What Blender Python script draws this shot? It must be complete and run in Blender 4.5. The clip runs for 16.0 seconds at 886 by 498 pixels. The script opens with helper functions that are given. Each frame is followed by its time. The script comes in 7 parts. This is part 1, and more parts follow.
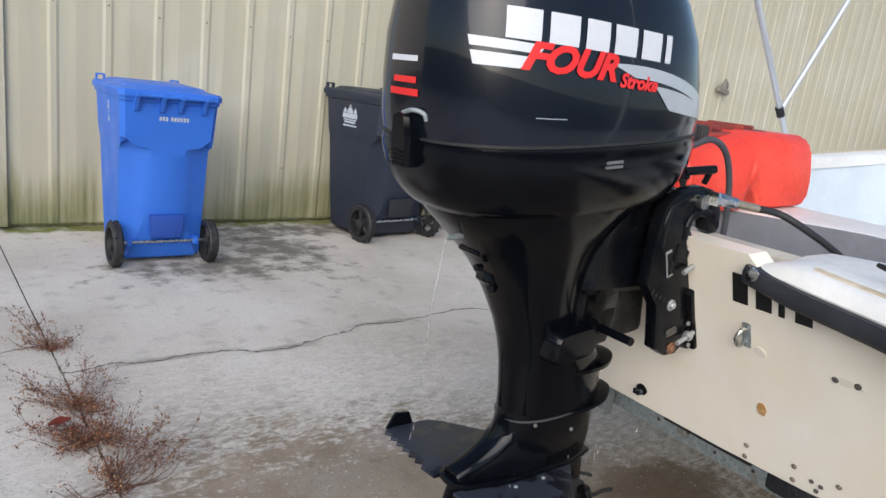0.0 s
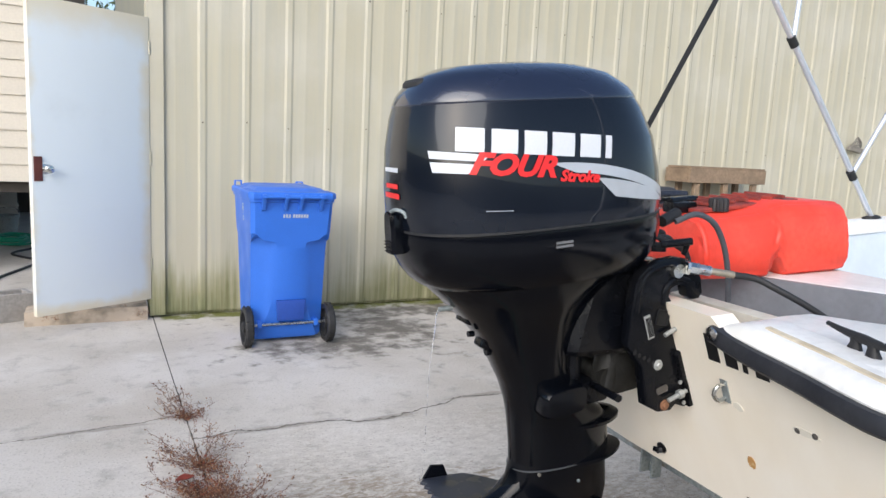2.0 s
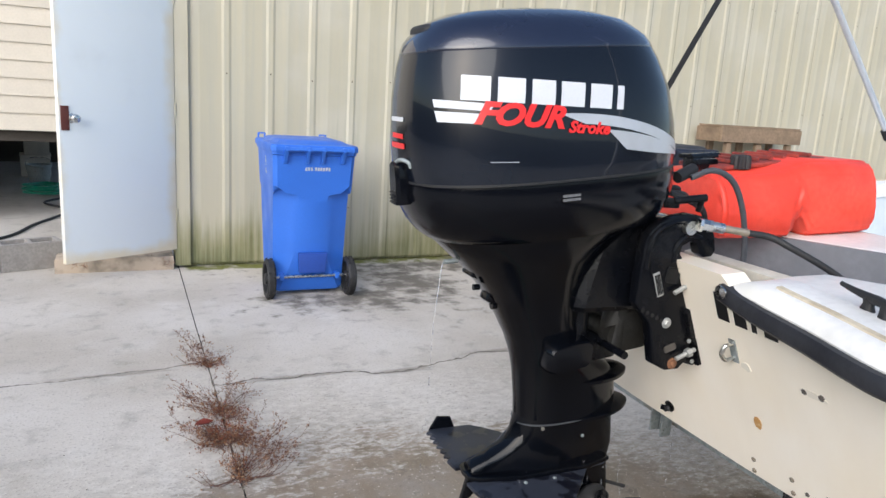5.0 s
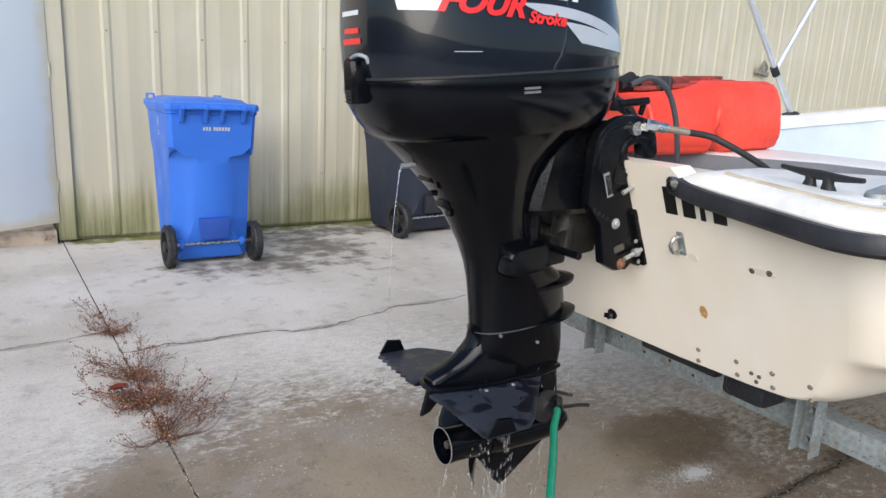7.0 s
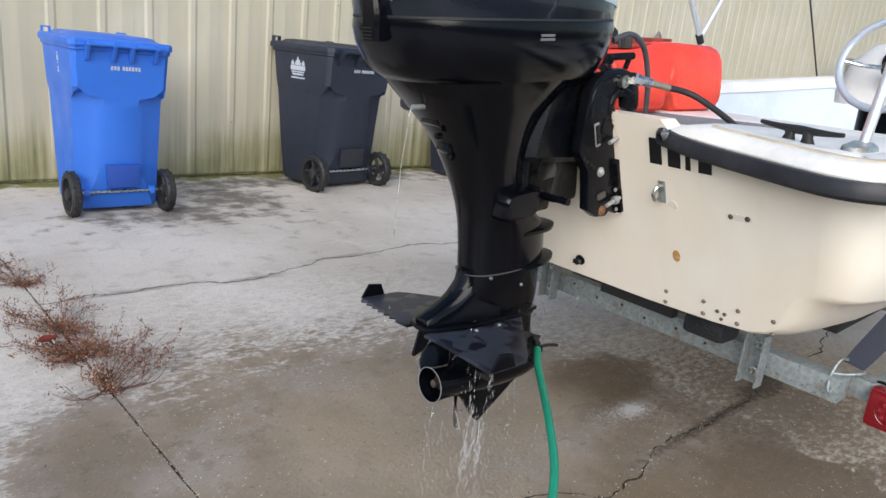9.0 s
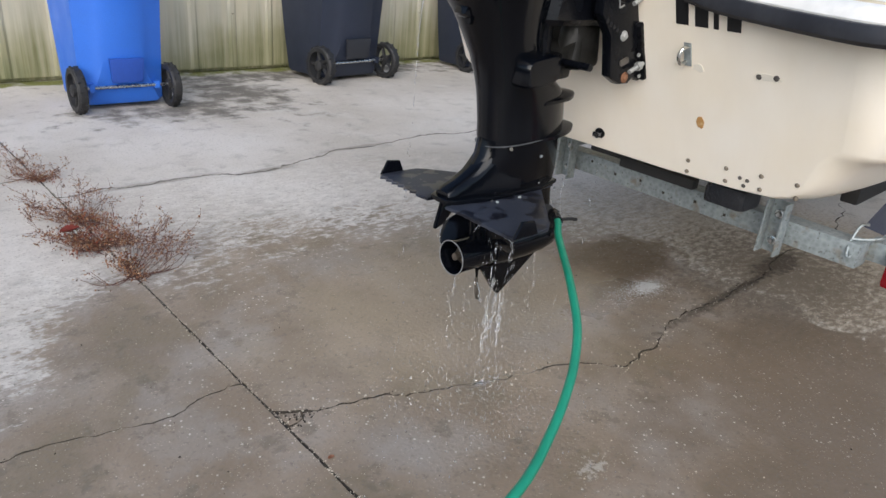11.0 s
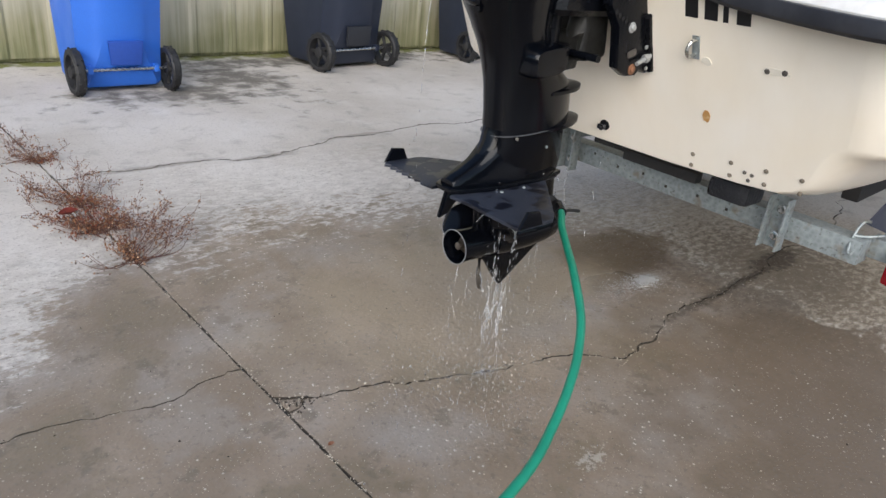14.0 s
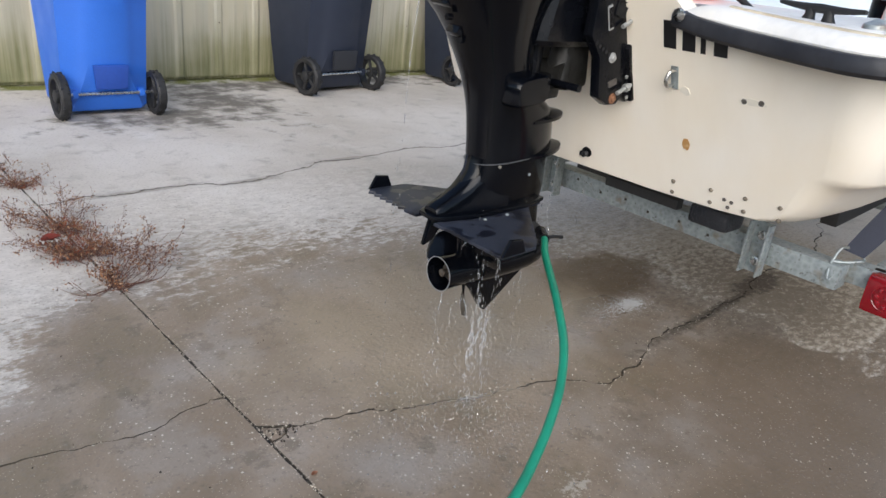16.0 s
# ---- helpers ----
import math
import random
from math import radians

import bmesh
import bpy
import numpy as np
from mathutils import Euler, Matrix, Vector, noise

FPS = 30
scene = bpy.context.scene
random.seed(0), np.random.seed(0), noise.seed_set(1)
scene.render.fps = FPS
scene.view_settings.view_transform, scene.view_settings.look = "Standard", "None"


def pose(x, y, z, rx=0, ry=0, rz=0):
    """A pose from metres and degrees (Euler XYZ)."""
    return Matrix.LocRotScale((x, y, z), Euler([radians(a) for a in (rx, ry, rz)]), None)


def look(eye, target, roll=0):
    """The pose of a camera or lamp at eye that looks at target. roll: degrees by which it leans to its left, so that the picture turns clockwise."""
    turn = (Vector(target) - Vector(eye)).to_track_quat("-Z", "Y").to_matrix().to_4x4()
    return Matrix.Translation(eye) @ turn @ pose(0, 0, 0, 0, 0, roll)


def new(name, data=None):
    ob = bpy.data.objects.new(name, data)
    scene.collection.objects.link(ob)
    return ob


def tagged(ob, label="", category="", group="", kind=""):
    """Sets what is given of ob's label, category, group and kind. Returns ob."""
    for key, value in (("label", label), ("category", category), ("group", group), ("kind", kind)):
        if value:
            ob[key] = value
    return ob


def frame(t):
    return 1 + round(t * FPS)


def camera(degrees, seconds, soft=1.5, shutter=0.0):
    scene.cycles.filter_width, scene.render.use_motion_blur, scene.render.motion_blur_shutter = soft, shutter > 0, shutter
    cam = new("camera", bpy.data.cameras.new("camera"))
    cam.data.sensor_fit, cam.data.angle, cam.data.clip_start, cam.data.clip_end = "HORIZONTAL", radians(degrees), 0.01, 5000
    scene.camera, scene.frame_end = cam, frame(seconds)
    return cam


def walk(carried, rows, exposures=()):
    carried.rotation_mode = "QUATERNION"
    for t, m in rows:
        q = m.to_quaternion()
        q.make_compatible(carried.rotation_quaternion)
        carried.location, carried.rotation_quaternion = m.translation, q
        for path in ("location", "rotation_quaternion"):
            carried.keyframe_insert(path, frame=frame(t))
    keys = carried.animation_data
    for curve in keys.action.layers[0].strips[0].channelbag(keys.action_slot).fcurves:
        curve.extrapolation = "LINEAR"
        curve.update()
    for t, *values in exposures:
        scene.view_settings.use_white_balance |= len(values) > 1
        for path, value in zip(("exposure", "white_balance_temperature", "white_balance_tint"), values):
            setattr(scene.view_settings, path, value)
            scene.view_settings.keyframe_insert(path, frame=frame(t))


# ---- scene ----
cam = camera(65.2, 16.0)

PATH = [
    (0, (-0.437, 1.036, 1.235), (0.795, 2.54, 0.767), 7.3),
    (0.5, (-0.347, 0.952, 1.242), (0.724, 2.581, 0.792), 4.1),
    (1, (-0.328, 0.79, 1.281), (0.599, 2.521, 0.904), 5.5),
    (1.5, (-0.33, 0.71, 1.293), (0.586, 2.455, 0.956), 3.0),
    (2, (-0.346, 0.695, 1.301), (0.551, 2.461, 1.019), 2.8),
    (2.5, (-0.344, 0.706, 1.303), (0.53, 2.487, 1.047), 2.6),
    (3, (-0.326, 0.713, 1.287), (0.522, 2.498, 0.978), 2.7),
    (3.2, (-0.317, 0.711, 1.287), (0.524, 2.487, 0.915), 2.3),
    (5.3, (-0.301, 0.687, 1.291), (0.523, 2.464, 0.885), 3.7),
    (5.5, (-0.3, 0.702, 1.27), (0.554, 2.468, 0.884), 3.5),
    (6, (-0.308, 0.702, 1.258), (0.614, 2.43, 0.853), 3.7),
    (6.5, (-0.333, 0.701, 1.189), (0.538, 2.452, 0.769), 4.1),
    (7, (-0.413, 0.74, 1.139), (0.681, 2.354, 0.693), 2.9),
    (7.5, (-0.507, 0.805, 1.115), (0.779, 2.262, 0.646), 2.0),
    (8, (-0.577, 0.817, 1.089), (0.726, 2.241, 0.564), 2.5),
    (8.2, (-0.585, 0.825, 1.098), (0.73, 2.232, 0.557), 3.3),
    (10.3, (-0.659, 0.857, 1.09), (0.669, 2.254, 0.554), 8.7),
    (10.5, (-0.662, 0.841, 1.092), (0.651, 2.231, 0.502), 8.0),
    (11, (-0.64, 0.849, 1.034), (0.634, 2.165, 0.231), 4.9),
    (11.5, (-0.644, 0.861, 1.017), (0.615, 2.151, 0.151), 5.6),
    (12, (-0.647, 0.864, 1.023), (0.607, 2.162, 0.16), 5.4),
    (12.5, (-0.648, 0.863, 1.024), (0.607, 2.164, 0.17), 5.2),
    (13, (-0.648, 0.864, 1.025), (0.617, 2.162, 0.179), 5.4),
    (13.5, (-0.65, 0.86, 1.025), (0.626, 2.156, 0.192), 5.0),
    (14, (-0.654, 0.862, 1.028), (0.626, 2.158, 0.202), 6.2),
    (14.5, (-0.639, 0.858, 1.037), (0.669, 2.142, 0.236), 6.5),
    (15, (-0.646, 0.86, 1.039), (0.666, 2.148, 0.253), 6.4),
    (15.5, (-0.649, 0.858, 1.04), (0.666, 2.15, 0.264), 6.2),
    (16, (-0.649, 0.859, 1.044), (0.67, 2.151, 0.276), 6.4),
]
walk(cam, [(t, look(eye, target, roll)) for t, eye, target, roll in PATH], [(0, 0.28), (0.5, 0.42), (1, 0.55), (2, 0.52), (3, 0.49), (6, 0.5), (7.5, 0.46), (8.2, 0.43), (10.5, 0.41), (12, 0.44), (16, 0.42)])

# ---------------------------------------------------------------- light
world = bpy.data.worlds.new("overcast_sky")
scene.world = world
world.use_nodes = True
wn = world.node_tree.nodes
sky = wn.new("ShaderNodeTexSky")
sky.sky_type = "NISHITA"
sky.sun_disc = False
sky.sun_elevation = radians(30)
sky.sun_rotation = radians(227)
sky.air_density, sky.dust_density, sky.ozone_density = 1.0, 1.5, 1.4
SKY_STRENGTH = 0.15
wn["Background"].inputs["Strength"].default_value = SKY_STRENGTH
world.node_tree.links.new(sky.outputs["Color"], wn["Background"].inputs["Color"])
sun = new("sun", bpy.data.lights.new("sun", "SUN"))
sun.data.energy, sun.data.angle, sun.data.color = 2.3, radians(60), (1.0, 0.985, 0.975)
sun.matrix_world = look((-6.2, -5.8, 5), (0, 0, 0))

# ---------------------------------------------------------------- materials


def mat(name, colour, rough=0.5, metal=0.0, spec=0.5, coat=0.0, grain=0.0, grain_scale=60.0, stain=0.0, stain_scale=4.0,
        stain_colour=None, bump=0.0, bump_scale=120.0, rough_var=0.0, per_piece=0.0):
    """A surface with two scales of variation: fine grain and broad stains."""
    m = bpy.data.materials.new(name)
    m.use_nodes = True
    nt = m.node_tree
    b = nt.nodes["Principled BSDF"]
    b.inputs["Roughness"].default_value = rough
    b.inputs["Metallic"].default_value = metal
    b.inputs["Specular IOR Level"].default_value = spec
    b.inputs["Coat Weight"].default_value = coat
    b.inputs["Coat Roughness"].default_value = 0.04
    co = nt.nodes.new("ShaderNodeTexCoord")
    col = None

    def noise_tex(scale, detail=4.0):
        n = nt.nodes.new("ShaderNodeTexNoise")
        n.inputs["Scale"].default_value, n.inputs["Detail"].default_value = scale, detail
        nt.links.new(co.outputs["Object"], n.inputs["Vector"])
        return n

    def mix(a, c, fac):
        x = nt.nodes.new("ShaderNodeMix")
        x.data_type = "RGBA"
        nt.links.new(fac, x.inputs["Factor"])
        for sock, v in ((x.inputs["A"], a), (x.inputs["B"], c)):
            if isinstance(v, tuple):
                sock.default_value = (*v, 1)
            else:
                nt.links.new(v, sock)
        return x.outputs["Result"]

    def ramp(src, lo, hi):
        r = nt.nodes.new("ShaderNodeMapRange")
        r.inputs["From Min"].default_value, r.inputs["From Max"].default_value = lo, hi
        nt.links.new(src, r.inputs["Value"])
        return r.outputs["Result"]

    col = colour
    if stain:
        s = noise_tex(stain_scale, 6.0)
        sc = stain_colour or tuple(c * (1 - stain) for c in colour)
        col = mix(col, sc, ramp(s.outputs["Fac"], 0.45, 0.75))
    if grain:
        g = noise_tex(grain_scale, 3.0)
        dark = tuple(c * (1 - grain) for c in colour)
        f = nt.nodes.new("ShaderNodeMath")
        f.operation = "MULTIPLY"
        f.inputs[1].default_value = 0.6
        nt.links.new(ramp(g.outputs["Fac"], 0.4, 0.7), f.inputs[0])
        col = mix(col, dark, f.outputs[0])
    if per_piece:
        oi = nt.nodes.new("ShaderNodeObjectInfo")
        hv = nt.nodes.new("ShaderNodeHueSaturation")
        nt.links.new(ramp(oi.outputs["Random"], -0.0001, 1.0), hv.inputs["Value"])
        r = hv.inputs["Value"].links[0].from_node
        r.inputs["To Min"].default_value, r.inputs["To Max"].default_value = 1 - per_piece, 1 + per_piece
        if isinstance(col, tuple):
            hv.inputs["Color"].default_value = (*col, 1)
        else:
            nt.links.new(col, hv.inputs["Color"])
        col = hv.outputs["Color"]
    if isinstance(col, tuple):
        b.inputs["Base Color"].default_value = (*col, 1)
    else:
        nt.links.new(col, b.inputs["Base Color"])
    if rough_var:
        n = noise_tex(stain_scale * 2.3, 4.0)
        r = nt.nodes.new("ShaderNodeMapRange")
        r.inputs["From Min"].default_value, r.inputs["From Max"].default_value = 0.3, 0.7
        r.inputs["To Min"].default_value, r.inputs["To Max"].default_value = max(rough - rough_var, 0.03), min(rough + rough_var, 1)
        nt.links.new(n.outputs["Fac"], r.inputs["Value"])
        nt.links.new(r.outputs["Result"], b.inputs["Roughness"])
    if bump:
        n = noise_tex(bump_scale, 4.0)
        bp = nt.nodes.new("ShaderNodeBump")
        bp.inputs["Strength"].default_value, bp.inputs["Distance"].default_value = bump, 0.004
        nt.links.new(n.outputs["Fac"], bp.inputs["Height"])
        nt.links.new(bp.outputs["Normal"], b.inputs["Normal"])
    return m


def tree(m):
    nt = m.node_tree
    return nt, nt.nodes["Principled BSDF"]


class Nodes:
    """Short hand for node maths in one material."""

    def __init__(self, m):
        self.nt, self.b = tree(m)

    def put(self, sock, v):
        if isinstance(v, (int, float)):
            sock.default_value = v
        elif isinstance(v, tuple):
            sock.default_value = (*v, 1) if len(sock.default_value) == 4 and len(v) == 3 else v
        else:
            self.nt.links.new(v, sock)

    def place(self):
        g = self.nt.nodes.new("ShaderNodeNewGeometry")
        s = self.nt.nodes.new("ShaderNodeSeparateXYZ")
        self.nt.links.new(g.outputs["Position"], s.inputs[0])
        return g.outputs["Position"], s.outputs["X"], s.outputs["Y"], s.outputs["Z"]

    def maths(self, op, a, c=0.0, d=0.0):
        n = self.nt.nodes.new("ShaderNodeMath")
        n.operation = op
        for sock, v in zip(n.inputs, (a, c, d)):
            self.put(sock, v)
        return n.outputs[0]

    def noise(self, vec, scale, detail=5.0, rough=0.55):
        n = self.nt.nodes.new("ShaderNodeTexNoise")
        self.put(n.inputs["Vector"], vec)
        n.inputs["Scale"].default_value, n.inputs["Detail"].default_value, n.inputs["Roughness"].default_value = scale, detail, rough
        return n.outputs["Fac"]

    def stretch(self, vec, x, y, z):
        n = self.nt.nodes.new("ShaderNodeVectorMath")
        n.operation = "MULTIPLY"
        self.put(n.inputs[0], vec)
        n.inputs[1].default_value = (x, y, z)
        return n.outputs[0]

    def ramp(self, v, lo, hi, a=0.0, c=1.0):
        n = self.nt.nodes.new("ShaderNodeMapRange")
        n.interpolation_type = "SMOOTHSTEP"
        self.put(n.inputs["Value"], v)
        for k, x in zip(("From Min", "From Max", "To Min", "To Max"), (lo, hi, a, c)):
            n.inputs[k].default_value = x
        return n.outputs["Result"]

    def mix(self, a, c, fac):
        x = self.nt.nodes.new("ShaderNodeMix")
        x.data_type = "RGBA"
        self.put(x.inputs["Factor"], fac)
        self.put(x.inputs["A"], a)
        self.put(x.inputs["B"], c)
        return x.outputs["Result"]

    def blob(self, x, y, cx, cy, rx, ry):
        """1 in the middle of an ellipse on the ground, 0 at its rim and beyond."""
        dx = self.maths("DIVIDE", self.maths("SUBTRACT", x, cx), rx)
        dy = self.maths("DIVIDE", self.maths("SUBTRACT", y, cy), ry)
        d = self.maths("SQRT", self.maths("ADD", self.maths("MULTIPLY", dx, dx), self.maths("MULTIPLY", dy, dy)))
        return self.maths("SUBTRACT", 1.0, d)

    def bump(self, height, strength, distance=0.004):
        n = self.nt.nodes.new("ShaderNodeBump")
        n.inputs["Strength"].default_value, n.inputs["Distance"].default_value = strength, distance
        self.put(n.inputs["Height"], height)
        self.nt.links.new(n.outputs["Normal"], self.b.inputs["Normal"])


def concrete_material():
    """Weathered concrete with a wet brown patch where water runs off, pale grit and dark stains."""
    m = mat("concrete", (0.5, 0.49, 0.47))
    k = Nodes(m)
    pos, x, y, z = k.place()
    n1, n2, n3 = k.noise(pos, 0.9, 6), k.noise(pos, 7.0, 6, 0.65), k.noise(pos, 90.0, 3)
    col = k.mix((0.57, 0.533, 0.488), (0.43, 0.39, 0.338), k.ramp(n1, 0.35, 0.68))
    col = k.mix(col, (0.27, 0.25, 0.22), k.maths("MULTIPLY", k.ramp(n2, 0.5, 0.75), 0.65))
    col = k.mix(col, (0.66, 0.65, 0.62), k.maths("MULTIPLY", k.ramp(k.noise(pos, 3.1, 5), 0.55, 0.75), 0.3))
    # dark mould in front of the wall
    st = k.maths("MAXIMUM", k.blob(x, y, 1.55, 5.35, 0.55, 0.9), k.blob(x, y, 1.1, 4.95, 0.9, 0.4))
    st = k.maths("MAXIMUM", st, k.blob(x, y, 2.6, 5.75, 2.5, 0.35))
    st = k.maths("ADD", st, k.maths("MULTIPLY", k.maths("SUBTRACT", n2, 0.5), 3.2))
    col = k.mix(col, (0.07, 0.062, 0.05), k.maths("MULTIPLY", k.ramp(st, 0.1, 0.95), 0.8))
    # moss along the foot of the wall
    ms = k.maths("ADD", k.ramp(y, 5.72, 5.95), k.maths("MULTIPLY", k.maths("SUBTRACT", n2, 0.55), 1.6))
    ms = k.maths("MULTIPLY", ms, k.ramp(x, -0.05, 0.1))
    col = k.mix(col, (0.16, 0.17, 0.035), k.ramp(ms, 0.55, 1.0))
    # damp ground under the boat
    damp = k.maths("ADD", k.blob(x, y, 1.8, 1.85, 1.2, 1.15), k.maths("MULTIPLY", k.maths("SUBTRACT", k.noise(pos, 60.0, 5, 0.65), 0.5), 1.4))
    spots = k.mix((0.43, 0.365, 0.28), (0.21, 0.165, 0.112), k.ramp(k.noise(k.stretch(pos, 1.0, 1.7, 1.0), 19.0, 8, 0.74), 0.4, 0.66))
    col = k.mix(col, spots, k.maths("MULTIPLY", k.ramp(damp, 0.0, 0.45), 0.7))
    # wet patch with a ragged, spattered rim
    wet = k.maths("MULTIPLY", k.blob(x, y, 0.6, 1.4, 1.25, 1.65), 1.6)
    wet = k.maths("MAXIMUM", wet, k.maths("MULTIPLY", k.blob(x, y, -0.8, 1.45, 1.45, 1.2), 1.7))
    wet = k.maths("MAXIMUM", wet, k.blob(x, y, 1.5, 0.5, 1.5, 0.9))
    wet = k.maths("MAXIMUM", wet, k.maths("MULTIPLY", k.blob(x, y, -0.05, 2.3, 0.36, 0.62), 1.5))
    edge = k.maths("MULTIPLY", k.maths("SUBTRACT", k.noise(k.stretch(pos, 1.0, 1.6, 1.0), 9.0, 7, 0.66), 0.5), 1.1)
    wet = k.maths("ADD", wet, edge)
    wet = k.maths("ADD", wet, k.maths("MULTIPLY", k.maths("SUBTRACT", n1, 0.5), 0.5))
    wet = k.maths("ADD", wet, k.maths("MULTIPLY", k.maths("SUBTRACT", k.noise(k.stretch(pos, 1.0, 1.9, 1.0), 26.0, 6, 0.66), 0.5), 1.35))
    dry = k.maths("MAXIMUM", k.maths("MAXIMUM", k.blob(x, y, 2.65, 1.75, 1.0, 0.6), k.blob(x, y, 1.98, 1.42, 0.36, 0.15)), 0.0)
    wet = k.maths("SUBTRACT", wet, k.maths("MULTIPLY", dry, 6.0))
    wetness = k.ramp(wet, -0.06, 0.2)
    crust = k.maths("MULTIPLY", k.maths("MULTIPLY", k.ramp(wet, -1.0, -0.25), k.maths("SUBTRACT", 1.0, wetness)), k.ramp(k.noise(k.stretch(pos, 1.0, 1.7, 1.0), 16.0, 7, 0.7), 0.45, 0.58))
    # greyer, merely damp rim round the wet patch
    col = k.mix(col, (0.3, 0.282, 0.255), k.maths("MULTIPLY", k.ramp(wet, -0.45, 0.05), 0.3))
    col = k.mix(col, (0.68, 0.645, 0.59), k.maths("MULTIPLY", crust, 0.42))
    # dark pits and blotches of damp scattered over the dry side of the rim
    pits = k.ramp(k.noise(k.stretch(pos, 1.0, 1.6, 1.0), 34.0, 6, 0.66), 0.55, 0.62)
    pits = k.maths("MULTIPLY", pits, k.maths("MULTIPLY", k.ramp(wet, -0.95, -0.2), k.ramp(k.noise(pos, 5.5, 5), 0.42, 0.6)))
    col = k.mix(col, (0.25, 0.215, 0.17), k.maths("MULTIPLY", pits, 0.55))
    wcol = k.mix((0.2, 0.15, 0.103), (0.29, 0.229, 0.174), k.ramp(k.noise(pos, 4.0, 6), 0.35, 0.7))
    wcol = k.mix(wcol, (0.25, 0.23, 0.212), k.maths("MULTIPLY", k.ramp(k.noise(pos, 1.6, 5), 0.48, 0.68), 0.7))
    wcol = k.mix(wcol, (0.13, 0.102, 0.071), k.maths("MULTIPLY", k.ramp(k.noise(pos, 2.7, 6, 0.6), 0.5, 0.75), 0.6))
    patch = k.noise(pos, 3.3, 7, 0.62)
    wcol = k.mix(wcol, (0.305, 0.276, 0.25), k.maths("MULTIPLY", k.ramp(patch, 0.5, 0.64), 0.45))
    wcol = k.mix(wcol, (0.165, 0.128, 0.08), k.maths("MULTIPLY", k.ramp(patch, 0.49, 0.38), 0.75))
    wcol = k.mix(wcol, (0.1, 0.08, 0.055), k.maths("MULTIPLY", k.ramp(k.noise(pos, 8.0, 7, 0.7), 0.55, 0.64), 0.6))
    soak = k.maths("ADD", k.blob(x, y, 1.45, 1.0, 1.1, 0.75), k.maths("MULTIPLY", k.maths("SUBTRACT", k.noise(pos, 5.0, 6), 0.5), 1.2))
    wcol = k.mix(wcol, (0.14, 0.1, 0.064), k.maths("MULTIPLY", k.ramp(soak, -0.05, 0.4), 0.85))
    col = k.mix(col, wcol, k.maths("MULTIPLY", wetness, 0.92))
    # a brown soaked spot beside the jet
    bs = k.maths("ADD", k.blob(x, y, 1.52, 2.12, 0.34, 0.21), k.maths("MULTIPLY", k.maths("SUBTRACT", k.noise(pos, 12.0, 6, 0.6), 0.5), 1.2))
    col = k.mix(col, (0.1, 0.062, 0.024), k.maths("MULTIPLY", k.ramp(bs, 0.0, 0.4), 0.8))
    pk = k.maths("MAXIMUM", k.maths("MAXIMUM", k.blob(x, y, 0.083, 2.44, 0.03, 0.05), k.blob(x, y, 0.093, 2.27, 0.03, 0.025)), k.maths("MAXIMUM", k.blob(x, y, 0.095, 2.38, 0.025, 0.03), k.blob(x, y, 0.087, 1.651, 0.035, 0.03)))
    pk = k.maths("ADD", pk, k.maths("MULTIPLY", k.maths("SUBTRACT", k.noise(pos, 40.0, 5, 0.65), 0.5), 2.6))
    col = k.mix(col, (0.11, 0.085, 0.055), k.maths("MULTIPLY", k.ramp(pk, 0.1, 0.7), 0.4))
    # painted brightening of the ground behind the motor, against the shade there
    lighten = k.maths("ADD", k.blob(x, y, 0.75, 2.2, 0.75, 0.5), k.maths("MULTIPLY", k.maths("SUBTRACT", k.noise(pos, 6.0, 6, 0.6), 0.5), 1.3))
    col = k.mix(col, (0.35, 0.285, 0.205), k.maths("MULTIPLY", k.ramp(lighten, 0.0, 0.6), 0.6))
    # dark brown mottling under the boat
    sp = k.maths("ADD", k.blob(x, y, 1.95, 1.65, 0.75, 0.75), k.maths("MULTIPLY", k.maths("SUBTRACT", k.noise(k.stretch(pos, 1.0, 1.8, 1.0), 26.0, 7, 0.7), 0.5), 3.0))
    col = k.mix(col, (0.13, 0.1, 0.068), k.maths("MULTIPLY", k.ramp(sp, 0.2, 0.8), 0.75))
    # damp, dirty band along the near crack
    dk = k.maths("MAXIMUM", k.blob(x, y, 1.6, 1.716, 0.6, 0.028), k.blob(x, y, 2.02, 1.735, 0.26, 0.075))
    dk = k.maths("ADD", dk, k.maths("MULTIPLY", k.maths("SUBTRACT", k.noise(pos, 30.0, 6, 0.68), 0.5), 2.0))
    col = k.mix(col, (0.045, 0.031, 0.018), k.maths("MULTIPLY", k.ramp(dk, 0.05, 0.6), 0.75))
    sc = k.maths("ADD", k.blob(x, y, 0.48, 1.47, 0.09, 0.05), k.maths("MULTIPLY", k.maths("SUBTRACT", k.noise(pos, 70.0, 5, 0.7), 0.5), 4.0))
    sc = k.maths("MULTIPLY", k.ramp(sc, 0.55, 0.9), k.ramp(k.blob(x, y, 0.48, 1.47, 0.14, 0.09), 0.0, 0.2))
    col = k.mix(col, (0.6, 0.56, 0.5), k.maths("MULTIPLY", sc, 0.45))
    # smudged dirt along the far crack
    fc = k.maths("MAXIMUM", k.maths("MAXIMUM", k.blob(x, y, 0.4, 3.735, 0.42, 0.035), k.blob(x, y, 0.9, 3.675, 0.28, 0.04)), k.maths("MAXIMUM", k.blob(x, y, 1.5, 3.805, 0.32, 0.035), k.blob(x, y, -0.4, 3.975, 0.4, 0.03)))
    fc = k.maths("ADD", fc, k.maths("MULTIPLY", k.maths("SUBTRACT", k.noise(k.stretch(pos, 1.0, 2.0, 1.0), 16.0, 6, 0.65), 0.5), 1.4))
